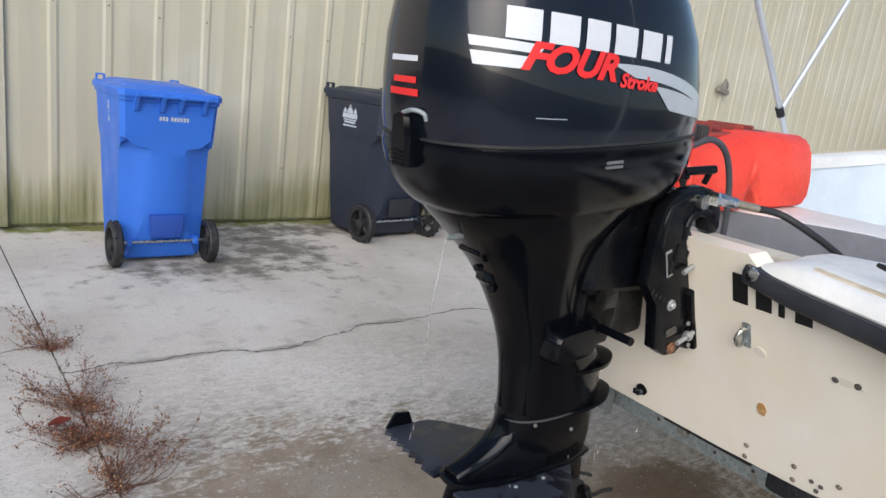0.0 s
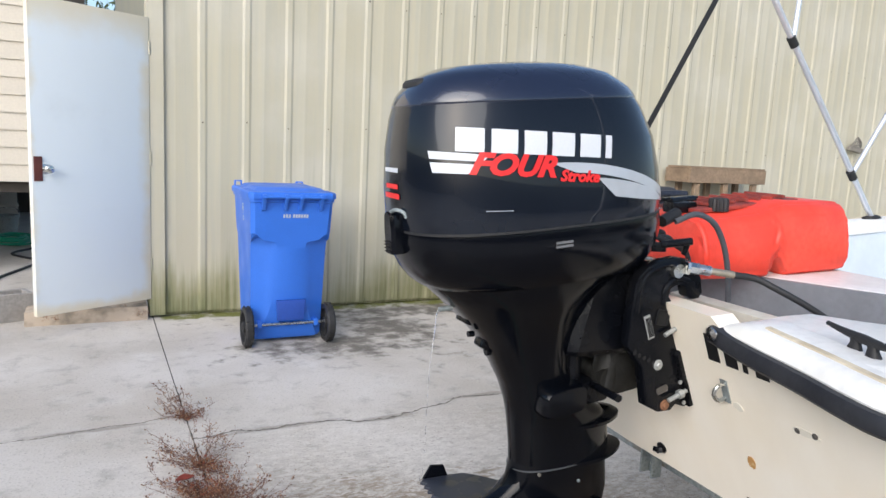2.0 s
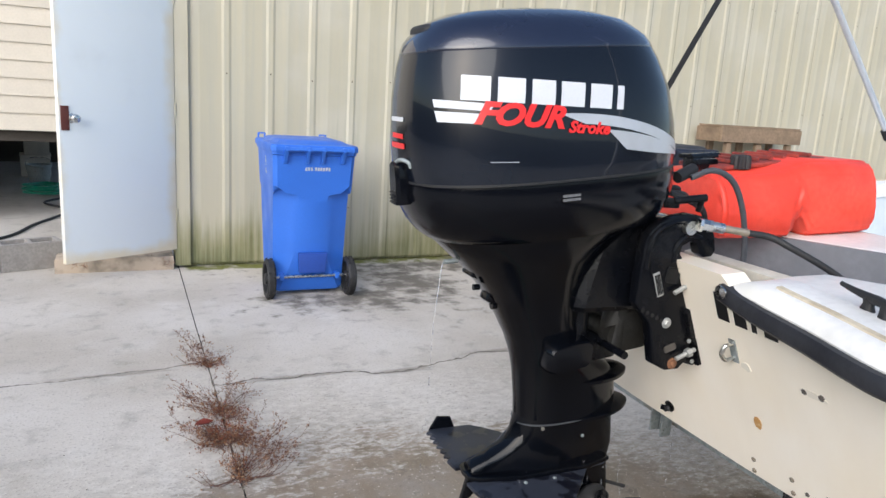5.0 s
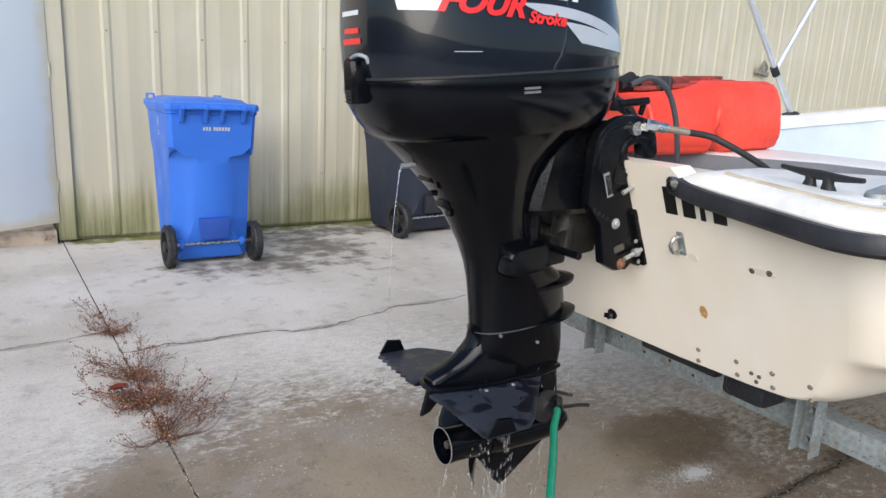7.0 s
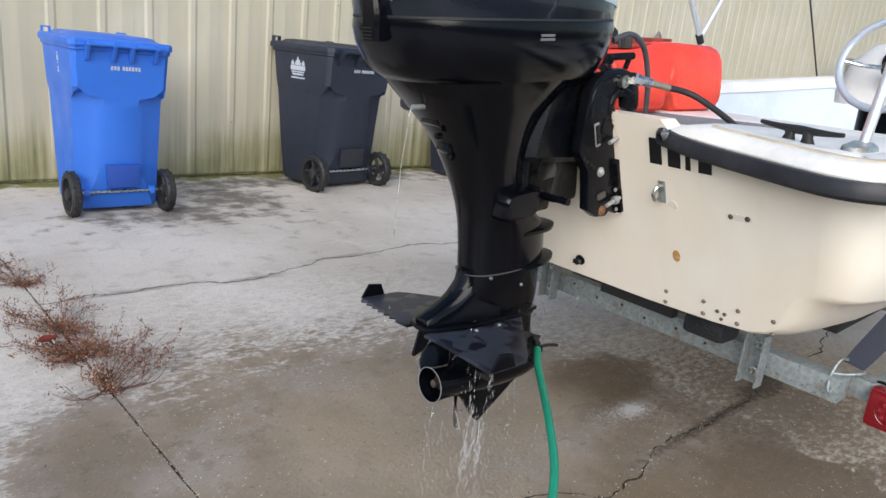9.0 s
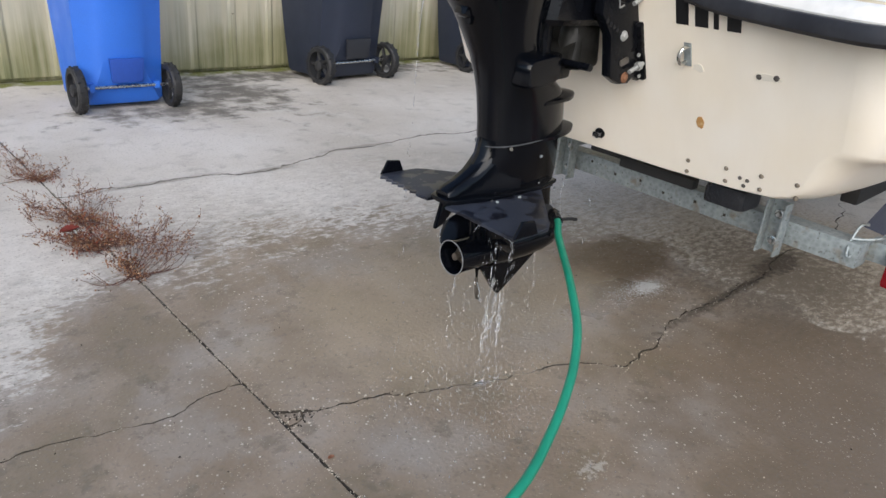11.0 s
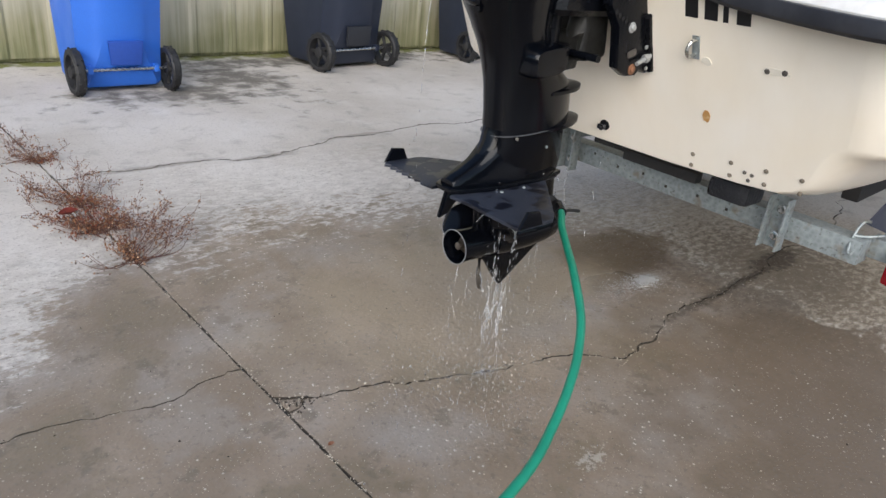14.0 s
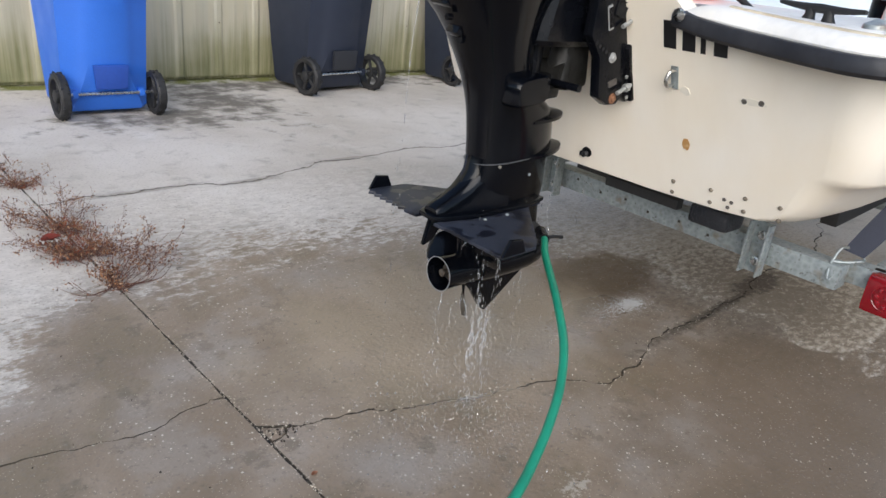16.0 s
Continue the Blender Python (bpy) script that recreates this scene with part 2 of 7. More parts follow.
    col = k.mix(col, (0.24, 0.215, 0.185), k.maths("MULTIPLY", k.ramp(fc, 0.1, 0.7), 0.7))
    # pale grains of aggregate
    v = k.nt.nodes.new("ShaderNodeTexVoronoi")
    v.inputs["Scale"].default_value = 55.0
    k.put(v.inputs["Vector"], pos)
    grit = k.maths("MULTIPLY", k.ramp(v.outputs["Distance"], 0.19, 0.1), k.maths("MULTIPLY", k.ramp(k.noise(pos, 14.0, 3), 0.45, 0.55), k.ramp(k.noise(pos, 3.2, 4), 0.43, 0.56)))
    col = k.mix(col, (0.66, 0.62, 0.55), k.maths("MULTIPLY", grit, 0.92))
    v2 = k.nt.nodes.new("ShaderNodeTexVoronoi")
    v2.inputs["Scale"].default_value = 130.0
    k.put(v2.inputs["Vector"], pos)
    grit2 = k.maths("MULTIPLY", k.ramp(v2.outputs["Distance"], 0.2, 0.1), k.ramp(k.noise(pos, 26.0, 3), 0.43, 0.52))
    col = k.mix(col, (0.5, 0.45, 0.37), k.maths("MULTIPLY", grit2, 0.8))
    dark = k.ramp(k.noise(pos, 45.0, 5, 0.7), 0.56, 0.7)
    col = k.mix(col, (0.07, 0.056, 0.04), k.maths("MULTIPLY", k.maths("MULTIPLY", dark, wetness), 0.5))
    col = k.mix(col, (0.2, 0.18, 0.15), k.maths("MULTIPLY", k.ramp(n3, 0.54, 0.7), 0.45))
    k.put(k.b.inputs["Base Color"], col)
    puddle = k.maths("MULTIPLY", wetness, k.ramp(k.noise(pos, 1.7, 3), 0.4, 0.62))
    film = k.maths("ADD", k.blob(x, y, 1.22, 1.96, 0.3, 0.14), k.maths("MULTIPLY", k.maths("SUBTRACT", k.noise(pos, 9.0, 4), 0.5), 0.8))
    puddle = k.maths("ADD", puddle, k.maths("MULTIPLY", k.ramp(film, 0.1, 0.5), 2.0))
    rough = k.maths("MAXIMUM", k.maths("SUBTRACT", k.maths("SUBTRACT", 0.88, k.maths("MULTIPLY", wetness, 0.38)), k.maths("MULTIPLY", puddle, 0.14)), 0.12)
    k.put(k.b.inputs["Roughness"], rough)
    k.bump(k.maths("ADD", n3, k.maths("MULTIPLY", n2, 1.2)), 0.4)
    return m


def wall_material():
    """Cream painted sheet steel with streaks, a yellower rib, and green algae towards its foot in ragged drips."""
    m = mat("painted_sheet_steel", (0.6, 0.55, 0.38), rough=0.55)
    k = Nodes(m)
    pos, x, y, z = k.place()
    streak = k.noise(k.stretch(pos, 9.0, 1.0, 0.35), 2.0, 5, 0.6)
    fine = k.noise(k.stretch(pos, 40.0, 1.0, 1.2), 2.0, 4, 0.6)
    big = k.noise(pos, 1.3, 4)
    col = k.mix((0.45, 0.418, 0.315), (0.415, 0.395, 0.315), k.ramp(streak, 0.4, 0.65))
    col = k.mix(col, (0.5, 0.48, 0.41), k.maths("MULTIPLY", k.ramp(big, 0.45, 0.7), 0.6))
    col = k.mix(col, (0.45, 0.405, 0.28), k.maths("MULTIPLY", k.ramp(fine, 0.58, 0.78), 0.25))
    alg = k.maths("ADD", k.ramp(z, 0.78, 0.0), k.maths("MULTIPLY", k.maths("SUBTRACT", streak, 0.5), 1.7))
    alg = k.maths("ADD", alg, k.maths("MULTIPLY", k.maths("SUBTRACT", big, 0.5), 1.6))
    col = k.mix(col, (0.18, 0.175, 0.06), k.maths("MULTIPLY", k.ramp(alg, 0.25, 1.1), 0.72))
    col = k.mix(col, (0.085, 0.1, 0.03), k.maths("MULTIPLY", k.ramp(k.maths("ADD", alg, k.maths("MULTIPLY", k.maths("SUBTRACT", fine, 0.5), 0.9)), 0.85, 1.5), 0.75))
    k.put(k.b.inputs["Base Color"], col)
    k.bump(k.noise(pos, 5.0, 3), 0.25, 0.01)
    return m


def gelcoat_material():
    """Aged cream gelcoat, chalky and slightly yellowed, with faint runs."""
    m = mat("aged_gelcoat", (0.74, 0.68, 0.54), rough=0.34)
    k = Nodes(m)
    pos, x, y, z = k.place()
    runs = k.noise(k.stretch(pos, 7.0, 7.0, 0.6), 2.0, 5, 0.6)
    big = k.noise(pos, 2.6, 4)
    col = k.mix((0.87, 0.82, 0.735), (0.85, 0.765, 0.625), k.ramp(big, 0.25, 0.75))
    col = k.mix(col, (0.66, 0.575, 0.44), k.maths("MULTIPLY", k.ramp(runs, 0.2, 1.0), 0.22))
    k.put(k.b.inputs["Base Color"], col)
    k.b.inputs["Roughness"].default_value = 0.28
    return m


def cowl_material():
    m = mat("dark_metallic_paint", (0.012, 0.016, 0.022), rough=0.22, spec=0.22, coat=0.42)
    k = Nodes(m)
    pos, x, y, z = k.place()
    k.put(k.b.inputs["Base Color"], k.mix((0.004, 0.006, 0.011), (0.008, 0.011, 0.018), k.ramp(k.noise(pos, 3.0, 4), 0.4, 0.7)))
    k.put(k.b.inputs["Coat Roughness"], k.ramp(k.noise(k.stretch(pos, 1, 1, 0.3), 14.0, 5), 0.35, 0.8, 0.02, 0.1))
    return m


def foil_material():
    """Matt black plastic with glossy wet patches."""
    m = mat("matt_black_plastic", (0.02, 0.025, 0.037), rough=0.5)
    k = Nodes(m)
    pos, x, y, z = k.place()
    wet = k.maths("MAXIMUM", k.ramp(k.noise(pos, 15.0, 4, 0.55), 0.535, 0.555), k.ramp(k.noise(pos, 70.0, 2, 0.5), 0.66, 0.68))
    k.put(k.b.inputs["Base Color"], k.mix(k.mix((0.026, 0.031, 0.046), (0.017, 0.021, 0.032), k.noise(pos, 150.0, 3)), (0.005, 0.006, 0.011), wet))
    k.put(k.b.inputs["Roughness"], k.ramp(wet, 0.0, 1.0, 0.52, 0.33))
    return m


def galvanised_material():
    m = mat("galvanised_steel", (0.42, 0.45, 0.46), rough=0.45, metal=0.3)
    k = Nodes(m)
    pos, x, y, z = k.place()
    v = k.nt.nodes.new("ShaderNodeTexVoronoi")
    v.inputs["Scale"].default_value = 85.0
    k.put(v.inputs["Vector"], pos)
    col = k.mix((0.2, 0.235, 0.24), (0.34, 0.375, 0.38), v.outputs["Distance"])
    col = k.mix(col, (0.2, 0.16, 0.11), k.maths("MULTIPLY", k.ramp(k.noise(pos, 22.0, 5), 0.56, 0.72), 0.7))
    col = k.mix(col, (0.07, 0.07, 0.065), k.maths("MULTIPLY", k.ramp(k.noise(pos, 110.0, 3), 0.6, 0.7), 0.7))
    k.put(k.b.inputs["Base Color"], col)
    return m


def door_material():
    """White paint with yellowed margins worn in and dirt at its foot."""
    m = mat("old_white_paint", (0.75, 0.78, 0.82), rough=0.45)
    k = Nodes(m)
    co = k.nt.nodes.new("ShaderNodeTexCoord")
    s = k.nt.nodes.new("ShaderNodeSeparateXYZ")
    k.put(s.inputs[0], co.outputs["Object"])
    x, z = s.outputs["X"], s.outputs["Z"]
    n = k.noise(co.outputs["Object"], 5.0, 5)
    wob = k.maths("MULTIPLY", k.maths("SUBTRACT", n, 0.5), 0.16)
    inner = k.maths("MULTIPLY", k.ramp(k.maths("ADD", x, wob), -0.02, 0.1), k.ramp(k.maths("ADD", x, wob), 0.83, 0.75))
    inner = k.maths("MULTIPLY", inner, k.maths("MULTIPLY", k.ramp(k.maths("ADD", z, wob), 0.0, 0.1), k.ramp(k.maths("ADD", z, wob), 1.95, 1.72)))
    col = k.mix((0.68, 0.615, 0.475), (0.7, 0.755, 0.785), inner)
    col = k.mix(col, (0.5, 0.53, 0.55), k.maths("MULTIPLY", k.ramp(k.noise(co.outputs["Object"], 2.0, 5), 0.55, 0.8), 0.25))
    k.put(k.b.inputs["Base Color"], col)
    return m


M_CONCRETE = concrete_material()
M_WALL = wall_material()
M_GEL = gelcoat_material()
M_COWL = cowl_material()
M_GALV = galvanised_material()
M_DOOR = door_material()
M_SOIL = mat("dark_soil", (0.05, 0.042, 0.032), 0.95, grain=0.5, grain_scale=90, bump=0.6, bump_scale=60)
M_BLACK = mat("satin_black_casting", (0.0022, 0.0028, 0.0046), 0.13, spec=0.25, grain=0.3, stain=0.4, stain_scale=9, rough_var=0.05, bump=0.03, bump_scale=300)
M_BLACKTRAY = mat("satin_black_plastic_tray", (0.0028, 0.0034, 0.0055), 0.12, spec=0.2, stain=0.3, rough_var=0.05, bump=0.05, bump_scale=300)
M_FOIL = foil_material()
M_BRACKET = mat("black_painted_bracket", (0.003, 0.0036, 0.0055), 0.24, spec=0.2, stain=0.4, stain_scale=12, stain_colour=(0.008, 0.008, 0.009), rough_var=0.1, bump=0.1, bump_scale=150)
M_CRACK = mat("crack_dirt", (0.05, 0.042, 0.032), 0.95, grain=0.5, grain_scale=200)
M_CARPET = mat("wet_black_carpet", (0.012, 0.013, 0.017), 0.5, grain=0.6, grain_scale=250, bump=1.0, bump_scale=130, rough_var=0.3)
M_RUBBER = mat("black_rubber", (0.018, 0.018, 0.019), 0.62, grain=0.3, stain=0.3, bump=0.1)
M_RUBRAIL = mat("weathered_black_rubber_rail", (0.017, 0.018, 0.023), 0.5, stain=0.4, stain_scale=10, stain_colour=(0.032, 0.033, 0.038), grain=0.3, bump=0.1)
M_STEEL = mat("stainless_steel", (0.62, 0.62, 0.6), 0.26, metal=1.0, grain=0.2, rough_var=0.1, stain_scale=20)
M_ALU = mat("anodised_aluminium_tube", (0.8, 0.81, 0.83), 0.36, metal=0.7, grain=0.1, rough_var=0.08)
M_RUST = mat("rusty_bolt", (0.22, 0.1, 0.05), 0.8, grain=0.5, grain_scale=200, stain=0.5, stain_scale=60)
M_BLUE = mat("blue_plastic", (0.028, 0.145, 0.6), 0.42, grain=0.12, grain_scale=140, stain=0.12, stain_scale=3, rough_var=0.08, bump=0.04)
M_BLUEDARK = mat("blue_plastic_panel", (0.018, 0.07, 0.36), 0.5, grain=0.15, stain=0.2)
M_GREY = mat("charcoal_plastic", (0.016, 0.022, 0.04), 0.5, grain=0.2, grain_scale=140, stain=0.2, rough_var=0.08, bump=0.04)
M_WHITE = mat("white_print", (0.6, 0.62, 0.66), 0.4, grain=0.08, grain_scale=300)
M_BINPRINT = mat("worn_white_print", (0.45, 0.5, 0.58), 0.5, grain=0.5, grain_scale=120)
M_REDPRINT = mat("red_print", (0.72, 0.02, 0.02), 0.35, grain=0.05)
M_SILVER = mat("silver_decal", (0.5, 0.52, 0.56), 0.3, metal=0.35, grain=0.1, grain_scale=40)
M_REDTANK = mat("faded_red_plastic", (0.78, 0.055, 0.03), 0.42, stain=0.2, stain_scale=5, stain_colour=(0.85, 0.10, 0.06), grain=0.12, rough_var=0.1, bump=0.06)
M_DIRTTANK = mat("sooty_red_plastic", (0.32, 0.05, 0.035), 0.6, stain=0.7, stain_scale=26, stain_colour=(0.05, 0.03, 0.03), grain=0.4)
M_DECK = mat("white_deck_paint", (0.80, 0.79, 0.76), 0.5, stain=0.3, stain_scale=6, stain_colour=(0.66, 0.64, 0.58), grain=0.15, bump=0.05)
M_LINER = mat("pale_blue_white_liner", (0.66, 0.72, 0.76), 0.45, stain=0.15, stain_scale=5, grain=0.08)
M_BAND = mat("grey_splash_board", (0.17, 0.18, 0.2), 0.6, stain=0.3, stain_scale=8, grain=0.25)
M_PLANK = mat("weathered_white_plank", (0.60, 0.56, 0.48), 0.6, stain=0.4, stain_scale=9, stain_colour=(0.42, 0.36, 0.27), grain=0.25)
M_HOSEGREY = mat("worn_grey_rubber", (0.07, 0.075, 0.085), 0.5, stain=0.4, stain_scale=40, grain=0.2)
M_HOSE = mat("green_garden_hose", (0.012, 0.25, 0.15), 0.38, stain=0.25, stain_scale=12, grain=0.1, rough_var=0.1)
M_WEED = mat("dry_weed_stem", (0.12, 0.055, 0.04), 0.85, grain=0.4, grain_scale=300)
M_WEEDTIP = mat("dry_seed_heads", (0.17, 0.075, 0.042), 0.85, grain=0.4, grain_scale=100)
wk = Nodes(M_WEEDTIP)
wg = wk.nt.nodes.new("ShaderNodeNewGeometry")
wr = wg.outputs["Random Per Island"]
wk.put(wk.b.inputs["Base Color"], wk.mix(wk.mix((0.075, 0.034, 0.024), (0.27, 0.125, 0.058), wk.ramp(wr, 0.1, 0.6)), (0.42, 0.29, 0.19), wk.ramp(wr, 0.78, 0.95)))
M_WEEDTIP2 = mat("rust_red_leaf_clump", (0.25, 0.062, 0.03), 0.8, grain=0.4, grain_scale=80)
M_WOOD = mat("grey_brown_timber", (0.27, 0.19, 0.125), 0.8, stain=0.45, stain_scale=7, grain=0.4, grain_scale=40, bump=0.3, per_piece=0.15)
M_SIDING = mat("beige_lap_siding", (0.60, 0.545, 0.46), 0.6, stain=0.12, stain_scale=3, grain=0.1, per_piece=0.04)
# dark colour stands in for the shade under and behind the house
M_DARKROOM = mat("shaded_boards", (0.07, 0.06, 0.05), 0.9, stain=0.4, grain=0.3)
M_BLOCK = mat("concrete_block", (0.33, 0.31, 0.29), 0.9, stain=0.3, stain_scale=9, grain=0.35, bump=0.4)
M_CARD = mat("pale_box_board", (0.55, 0.52, 0.46), 0.8, stain=0.25, grain=0.15)
M_LENS = mat("red_lamp_lens", (0.2, 0.003, 0.008), 0.15, coat=0.4, grain=0.25, grain_scale=90)
M_STRAP = mat("navy_strap", (0.03, 0.035, 0.055), 0.75, grain=0.3, grain_scale=400)
M_BROWNPLATE = mat("brown_latch_plate", (0.12, 0.03, 0.022), 0.5, stain=0.4, stain_scale=30)
M_NAVYCAP = mat("deep_blue_cowl_top", (0.008, 0.012, 0.03), 0.25, coat=0.8, rough_var=0.06)
M_CAULK = mat("pale_sealant", (0.76, 0.71, 0.61), 0.6, grain=0.1)
M_CAPDIRT = mat("stained_cap_seam", (0.62, 0.54, 0.4), 0.75, stain=0.9, stain_scale=14, stain_colour=(0.25, 0.17, 0.09), grain=0.3)
M_STAINB = mat("rust_stained_filler", (0.45, 0.24, 0.08), 0.7, stain=0.6, stain_scale=80, stain_colour=(0.68, 0.5, 0.28))
# for the added walls out of view; its tone sets how dark reflections are
M_SURROUND = mat("dark_unseen_surround", (0.19, 0.175, 0.155), 0.9, stain=0.5, stain_scale=1.5, grain=0.3)
M_WATER = mat("falling_water", (0.9, 0.92, 0.94), 0.14, spec=0.6)
M_WATER.node_tree.nodes["Principled BSDF"].inputs["Transmission Weight"].default_value = 0.85
M_WATER.node_tree.nodes["Principled BSDF"].inputs["IOR"].default_value = 1.33
M_FOAM = mat("splash_foam", (0.5, 0.5, 0.49), 0.4, grain=0.1)
M_LEAF = mat("evergreen_leaf", (0.05, 0.075, 0.025), 0.6, grain=0.4)

# ---------------------------------------------------------------- mesh helpers


def finish(bm, angle=35):
    bmesh.ops.recalc_face_normals(bm, faces=bm.faces)
    me = bpy.data.meshes.new("mesh")
    bm.to_mesh(me)
    bm.free()
    for p in me.polygons:
        p.use_smooth = True
    me.set_sharp_from_angle(angle=radians(angle))
    return me


def part(name, bm, material, parent=None, label="", angle=35, m=None):
    me = bm if isinstance(bm, bpy.types.Mesh) else finish(bm, angle)
    if not me.materials:
        me.materials.append(material)
    ob = new(name, me)
    if parent:
        ob.parent = parent
    if m is not None:
        ob.matrix_basis = m
    if label:
        ob["label"] = label
    return ob


def empty(name, m=None):
    ob = new(name)
    ob.empty_display_size = 0.05
    if m is not None:
        ob.matrix_basis = m
    return ob


def box(bm, c, s, rot=None, bevel=0.0, seg=2):
    """A box about c with sides s, turned by the Euler angles rot in degrees."""
    m = Matrix.Translation(c) @ (Euler([radians(a) for a in rot]).to_matrix().to_4x4() if rot else Matrix()) @ Matrix.Diagonal((*s, 1))
    made = bmesh.ops.create_cube(bm, size=1, matrix=m)["verts"]
    if bevel:
        edges = list({e for v in made for e in v.link_edges})
        bmesh.ops.bevel(bm, geom=edges, offset=bevel, segments=seg, affect="EDGES", profile=0.6)
    return bm


def boxed(c, s, rot=None, bevel=0.0, seg=2):
    return box(bmesh.new(), c, s, rot, bevel, seg)


def loft(rings, bm=None, cap=True, closed=True):
    """Skin over rings of equal length."""
    bm = bm or bmesh.new()
    rows = [[bm.verts.new(p) for p in ring] for ring in rings]
    n = len(rows[0])
    for a, b in zip(rows, rows[1:]):
        for i in range(n if closed else n - 1):
            j = (i + 1) % n
            try:
                bm.faces.new((a[i], a[j], b[j], b[i]))
            except ValueError:
                pass
    if cap:
        for row in (rows[0], rows[-1]):
            try:
                bm.faces.new(row)
            except ValueError:
                pass
    return bm


def smooth_path(points, per=6):
    """A Catmull-Rom curve through the points."""
    p = [Vector(q) for q in points]
    p = [2 * p[0] - p[1], *p, 2 * p[-1] - p[-2]]
    out = []
    for a, b, c, d in zip(p, p[1:], p[2:], p[3:]):
        for i in range(per):
            t = i / per
            out.append(0.5 * (2 * b + (c - a) * t + (2 * a - 5 * b + 4 * c - d) * t * t + (3 * b - a - 3 * c + d) * t ** 3))
    return out + [p[-2]]


def tube(points, r, n=10, per=6, bm=None, smooth=True):
    """A round tube along a curve; r: a radius, or one for each end."""
    path = smooth_path(points, per) if smooth else [Vector(q) for q in points]
    r0, r1 = r if isinstance(r, tuple) else (r, r)
    rings, side = [], None
    for i, q in enumerate(path):
        way = (path[min(i + 1, len(path) - 1)] - path[max(i - 1, 0)]).normalized()
        if side is None:
            side = way.orthogonal().normalized()
        side = (side - way * side.dot(way)).normalized()
        up = way.cross(side)
        rad = r0 + (r1 - r0) * i / (len(path) - 1)
        rings.append([q + rad * (math.cos(a) * side + math.sin(a) * up) for a in (2 * math.pi * k / n for k in range(n))])
    return loft(rings, bm)


def rod(a, b, r, n=12, bm=None):
    return tube([a, b], r, n, 1, bm, smooth=False)


def spin(profile, n=28, m=None, bm=None, close=False):
    """A profile of (radius, height) turned round the z axis, then laid by m."""
    m = m or Matrix()
    bm = bm or bmesh.new()
    rows = []
    for r, h in profile:
        rows.append([bm.verts.new(m @ Vector((r * math.cos(2 * math.pi * k / n), r * math.sin(2 * math.pi * k / n), h))) for k in range(n)])
    pairs = list(zip(rows, rows[1:])) + ([(rows[-1], rows[0])] if close else [])
    for a, b in pairs:
        for i in range(n):
            j = (i + 1) % n
            bm.faces.new((a[i], a[j], b[j], b[i]))
    if not close:
        for row in (rows[0], rows[-1]):
            bm.faces.new(row)
    return bm


def prism(outline, lo, hi, axes="xz", bevel=0.0, bm=None, m=None):
    """A flat outline in two axes, thick along the third from lo to hi."""
    bm = bm or bmesh.new()
    order = {"xz": lambda a, b, c: (a, c, b), "xy": lambda a, b, c: (a, b, c), "yz": lambda a, b, c: (c, a, b)}[axes]
    m = m or Matrix()
    low = [bm.verts.new(m @ Vector(order(a, b, lo))) for a, b in outline]
    top = [bm.verts.new(m @ Vector(order(a, b, hi))) for a, b in outline]
    faces = [bm.faces.new(low), bm.faces.new(top)]
    n = len(outline)
    for i in range(n):
        j = (i + 1) % n
        faces.append(bm.faces.new((low[i], low[j], top[j], top[i])))
    if bevel:
        edges = {e for f in faces[:2] for e in f.edges}
        bmesh.ops.recalc_face_normals(bm, faces=bm.faces)
        bmesh.ops.bevel(bm, geom=list(edges), offset=bevel, segments=2, affect="EDGES", profile=0.6)
    return bm


def super_ring(c, a, b, n=2.6, count=40, z=0.0, nose=0.0):
    """A rounded oval in the xy plane; nose sharpens its +x end."""
    out = []
    for k in range(count):
        t = 2 * math.pi * k / count
        ct, st = math.cos(t), math.sin(t)
        x, y = abs(ct) ** (2 / n) * math.copysign(1, ct), abs(st) ** (2 / n) * math.copysign(1, st)
        w = 1 - nose * max(x, 0) ** 2
        out.append(Vector((c + a * x, b * y * w, z)))
    return out


def join(*bms):
    """One bmesh out of several."""
    out = bms[0]
    for b in bms[1:]:
        me = bpy.data.meshes.new("tmp")
        b.to_mesh(me)
        b.free()
        out.from_mesh(me)
        bpy.data.meshes.remove(me)
    return out


def bolt(bm, p, way, r=0.008, h=0.006, n=6):
    """A bolt head with a washer on the face at p, standing out along way."""
    m = Matrix.Translation(p) @ Vector(way).to_track_quat("Z", "Y").to_matrix().to_4x4()
    spin([(r * 1.5, -0.002), (r * 1.5, 0.0015), (r * 1.4, 0.002)], 14, m, bm)
    spin([(r, 0.001), (r, h), (r * 0.8, h * 1.25)], n, m, bm)
    return bm


def face_bars(outline_rows, thick, to_world, material, name, parent):
    """Small raised bars; each row: x, z, width, height in a face's own plane."""
    bm = bmesh.new()
    for x, z, w, h in outline_rows:
        vs = [bm.verts.new(to_world(x + dx * w, z + dz * h, d)) for d in (0, thick) for dx, dz in ((0, 0), (1, 0), (1, 1), (0, 1))]
        for f in ((0, 1, 2, 3), (4, 5, 6, 7), (0, 1, 5, 4), (1, 2, 6, 5), (2, 3, 7, 6), (3, 0, 4, 7)):
            bm.faces.new([vs[i] for i in f])
    return part(name, bm, material, parent)

# ---------------------------------------------------------------- ground and pavement
rng = random.Random(7)
bm = bmesh.new()
bmesh.ops.create_grid(bm, x_segments=1, y_segments=1, size=400, matrix=Matrix.Translation((0, 0, -0.035)))
ground = tagged(part("ground", bm, M_SOIL), "dark bare soil under and around the concrete", "ground", kind="structure")
pavement = tagged(empty("pavement"), "weathered cracked concrete yard, wet and brown under the motor", "pavement", kind="structure")


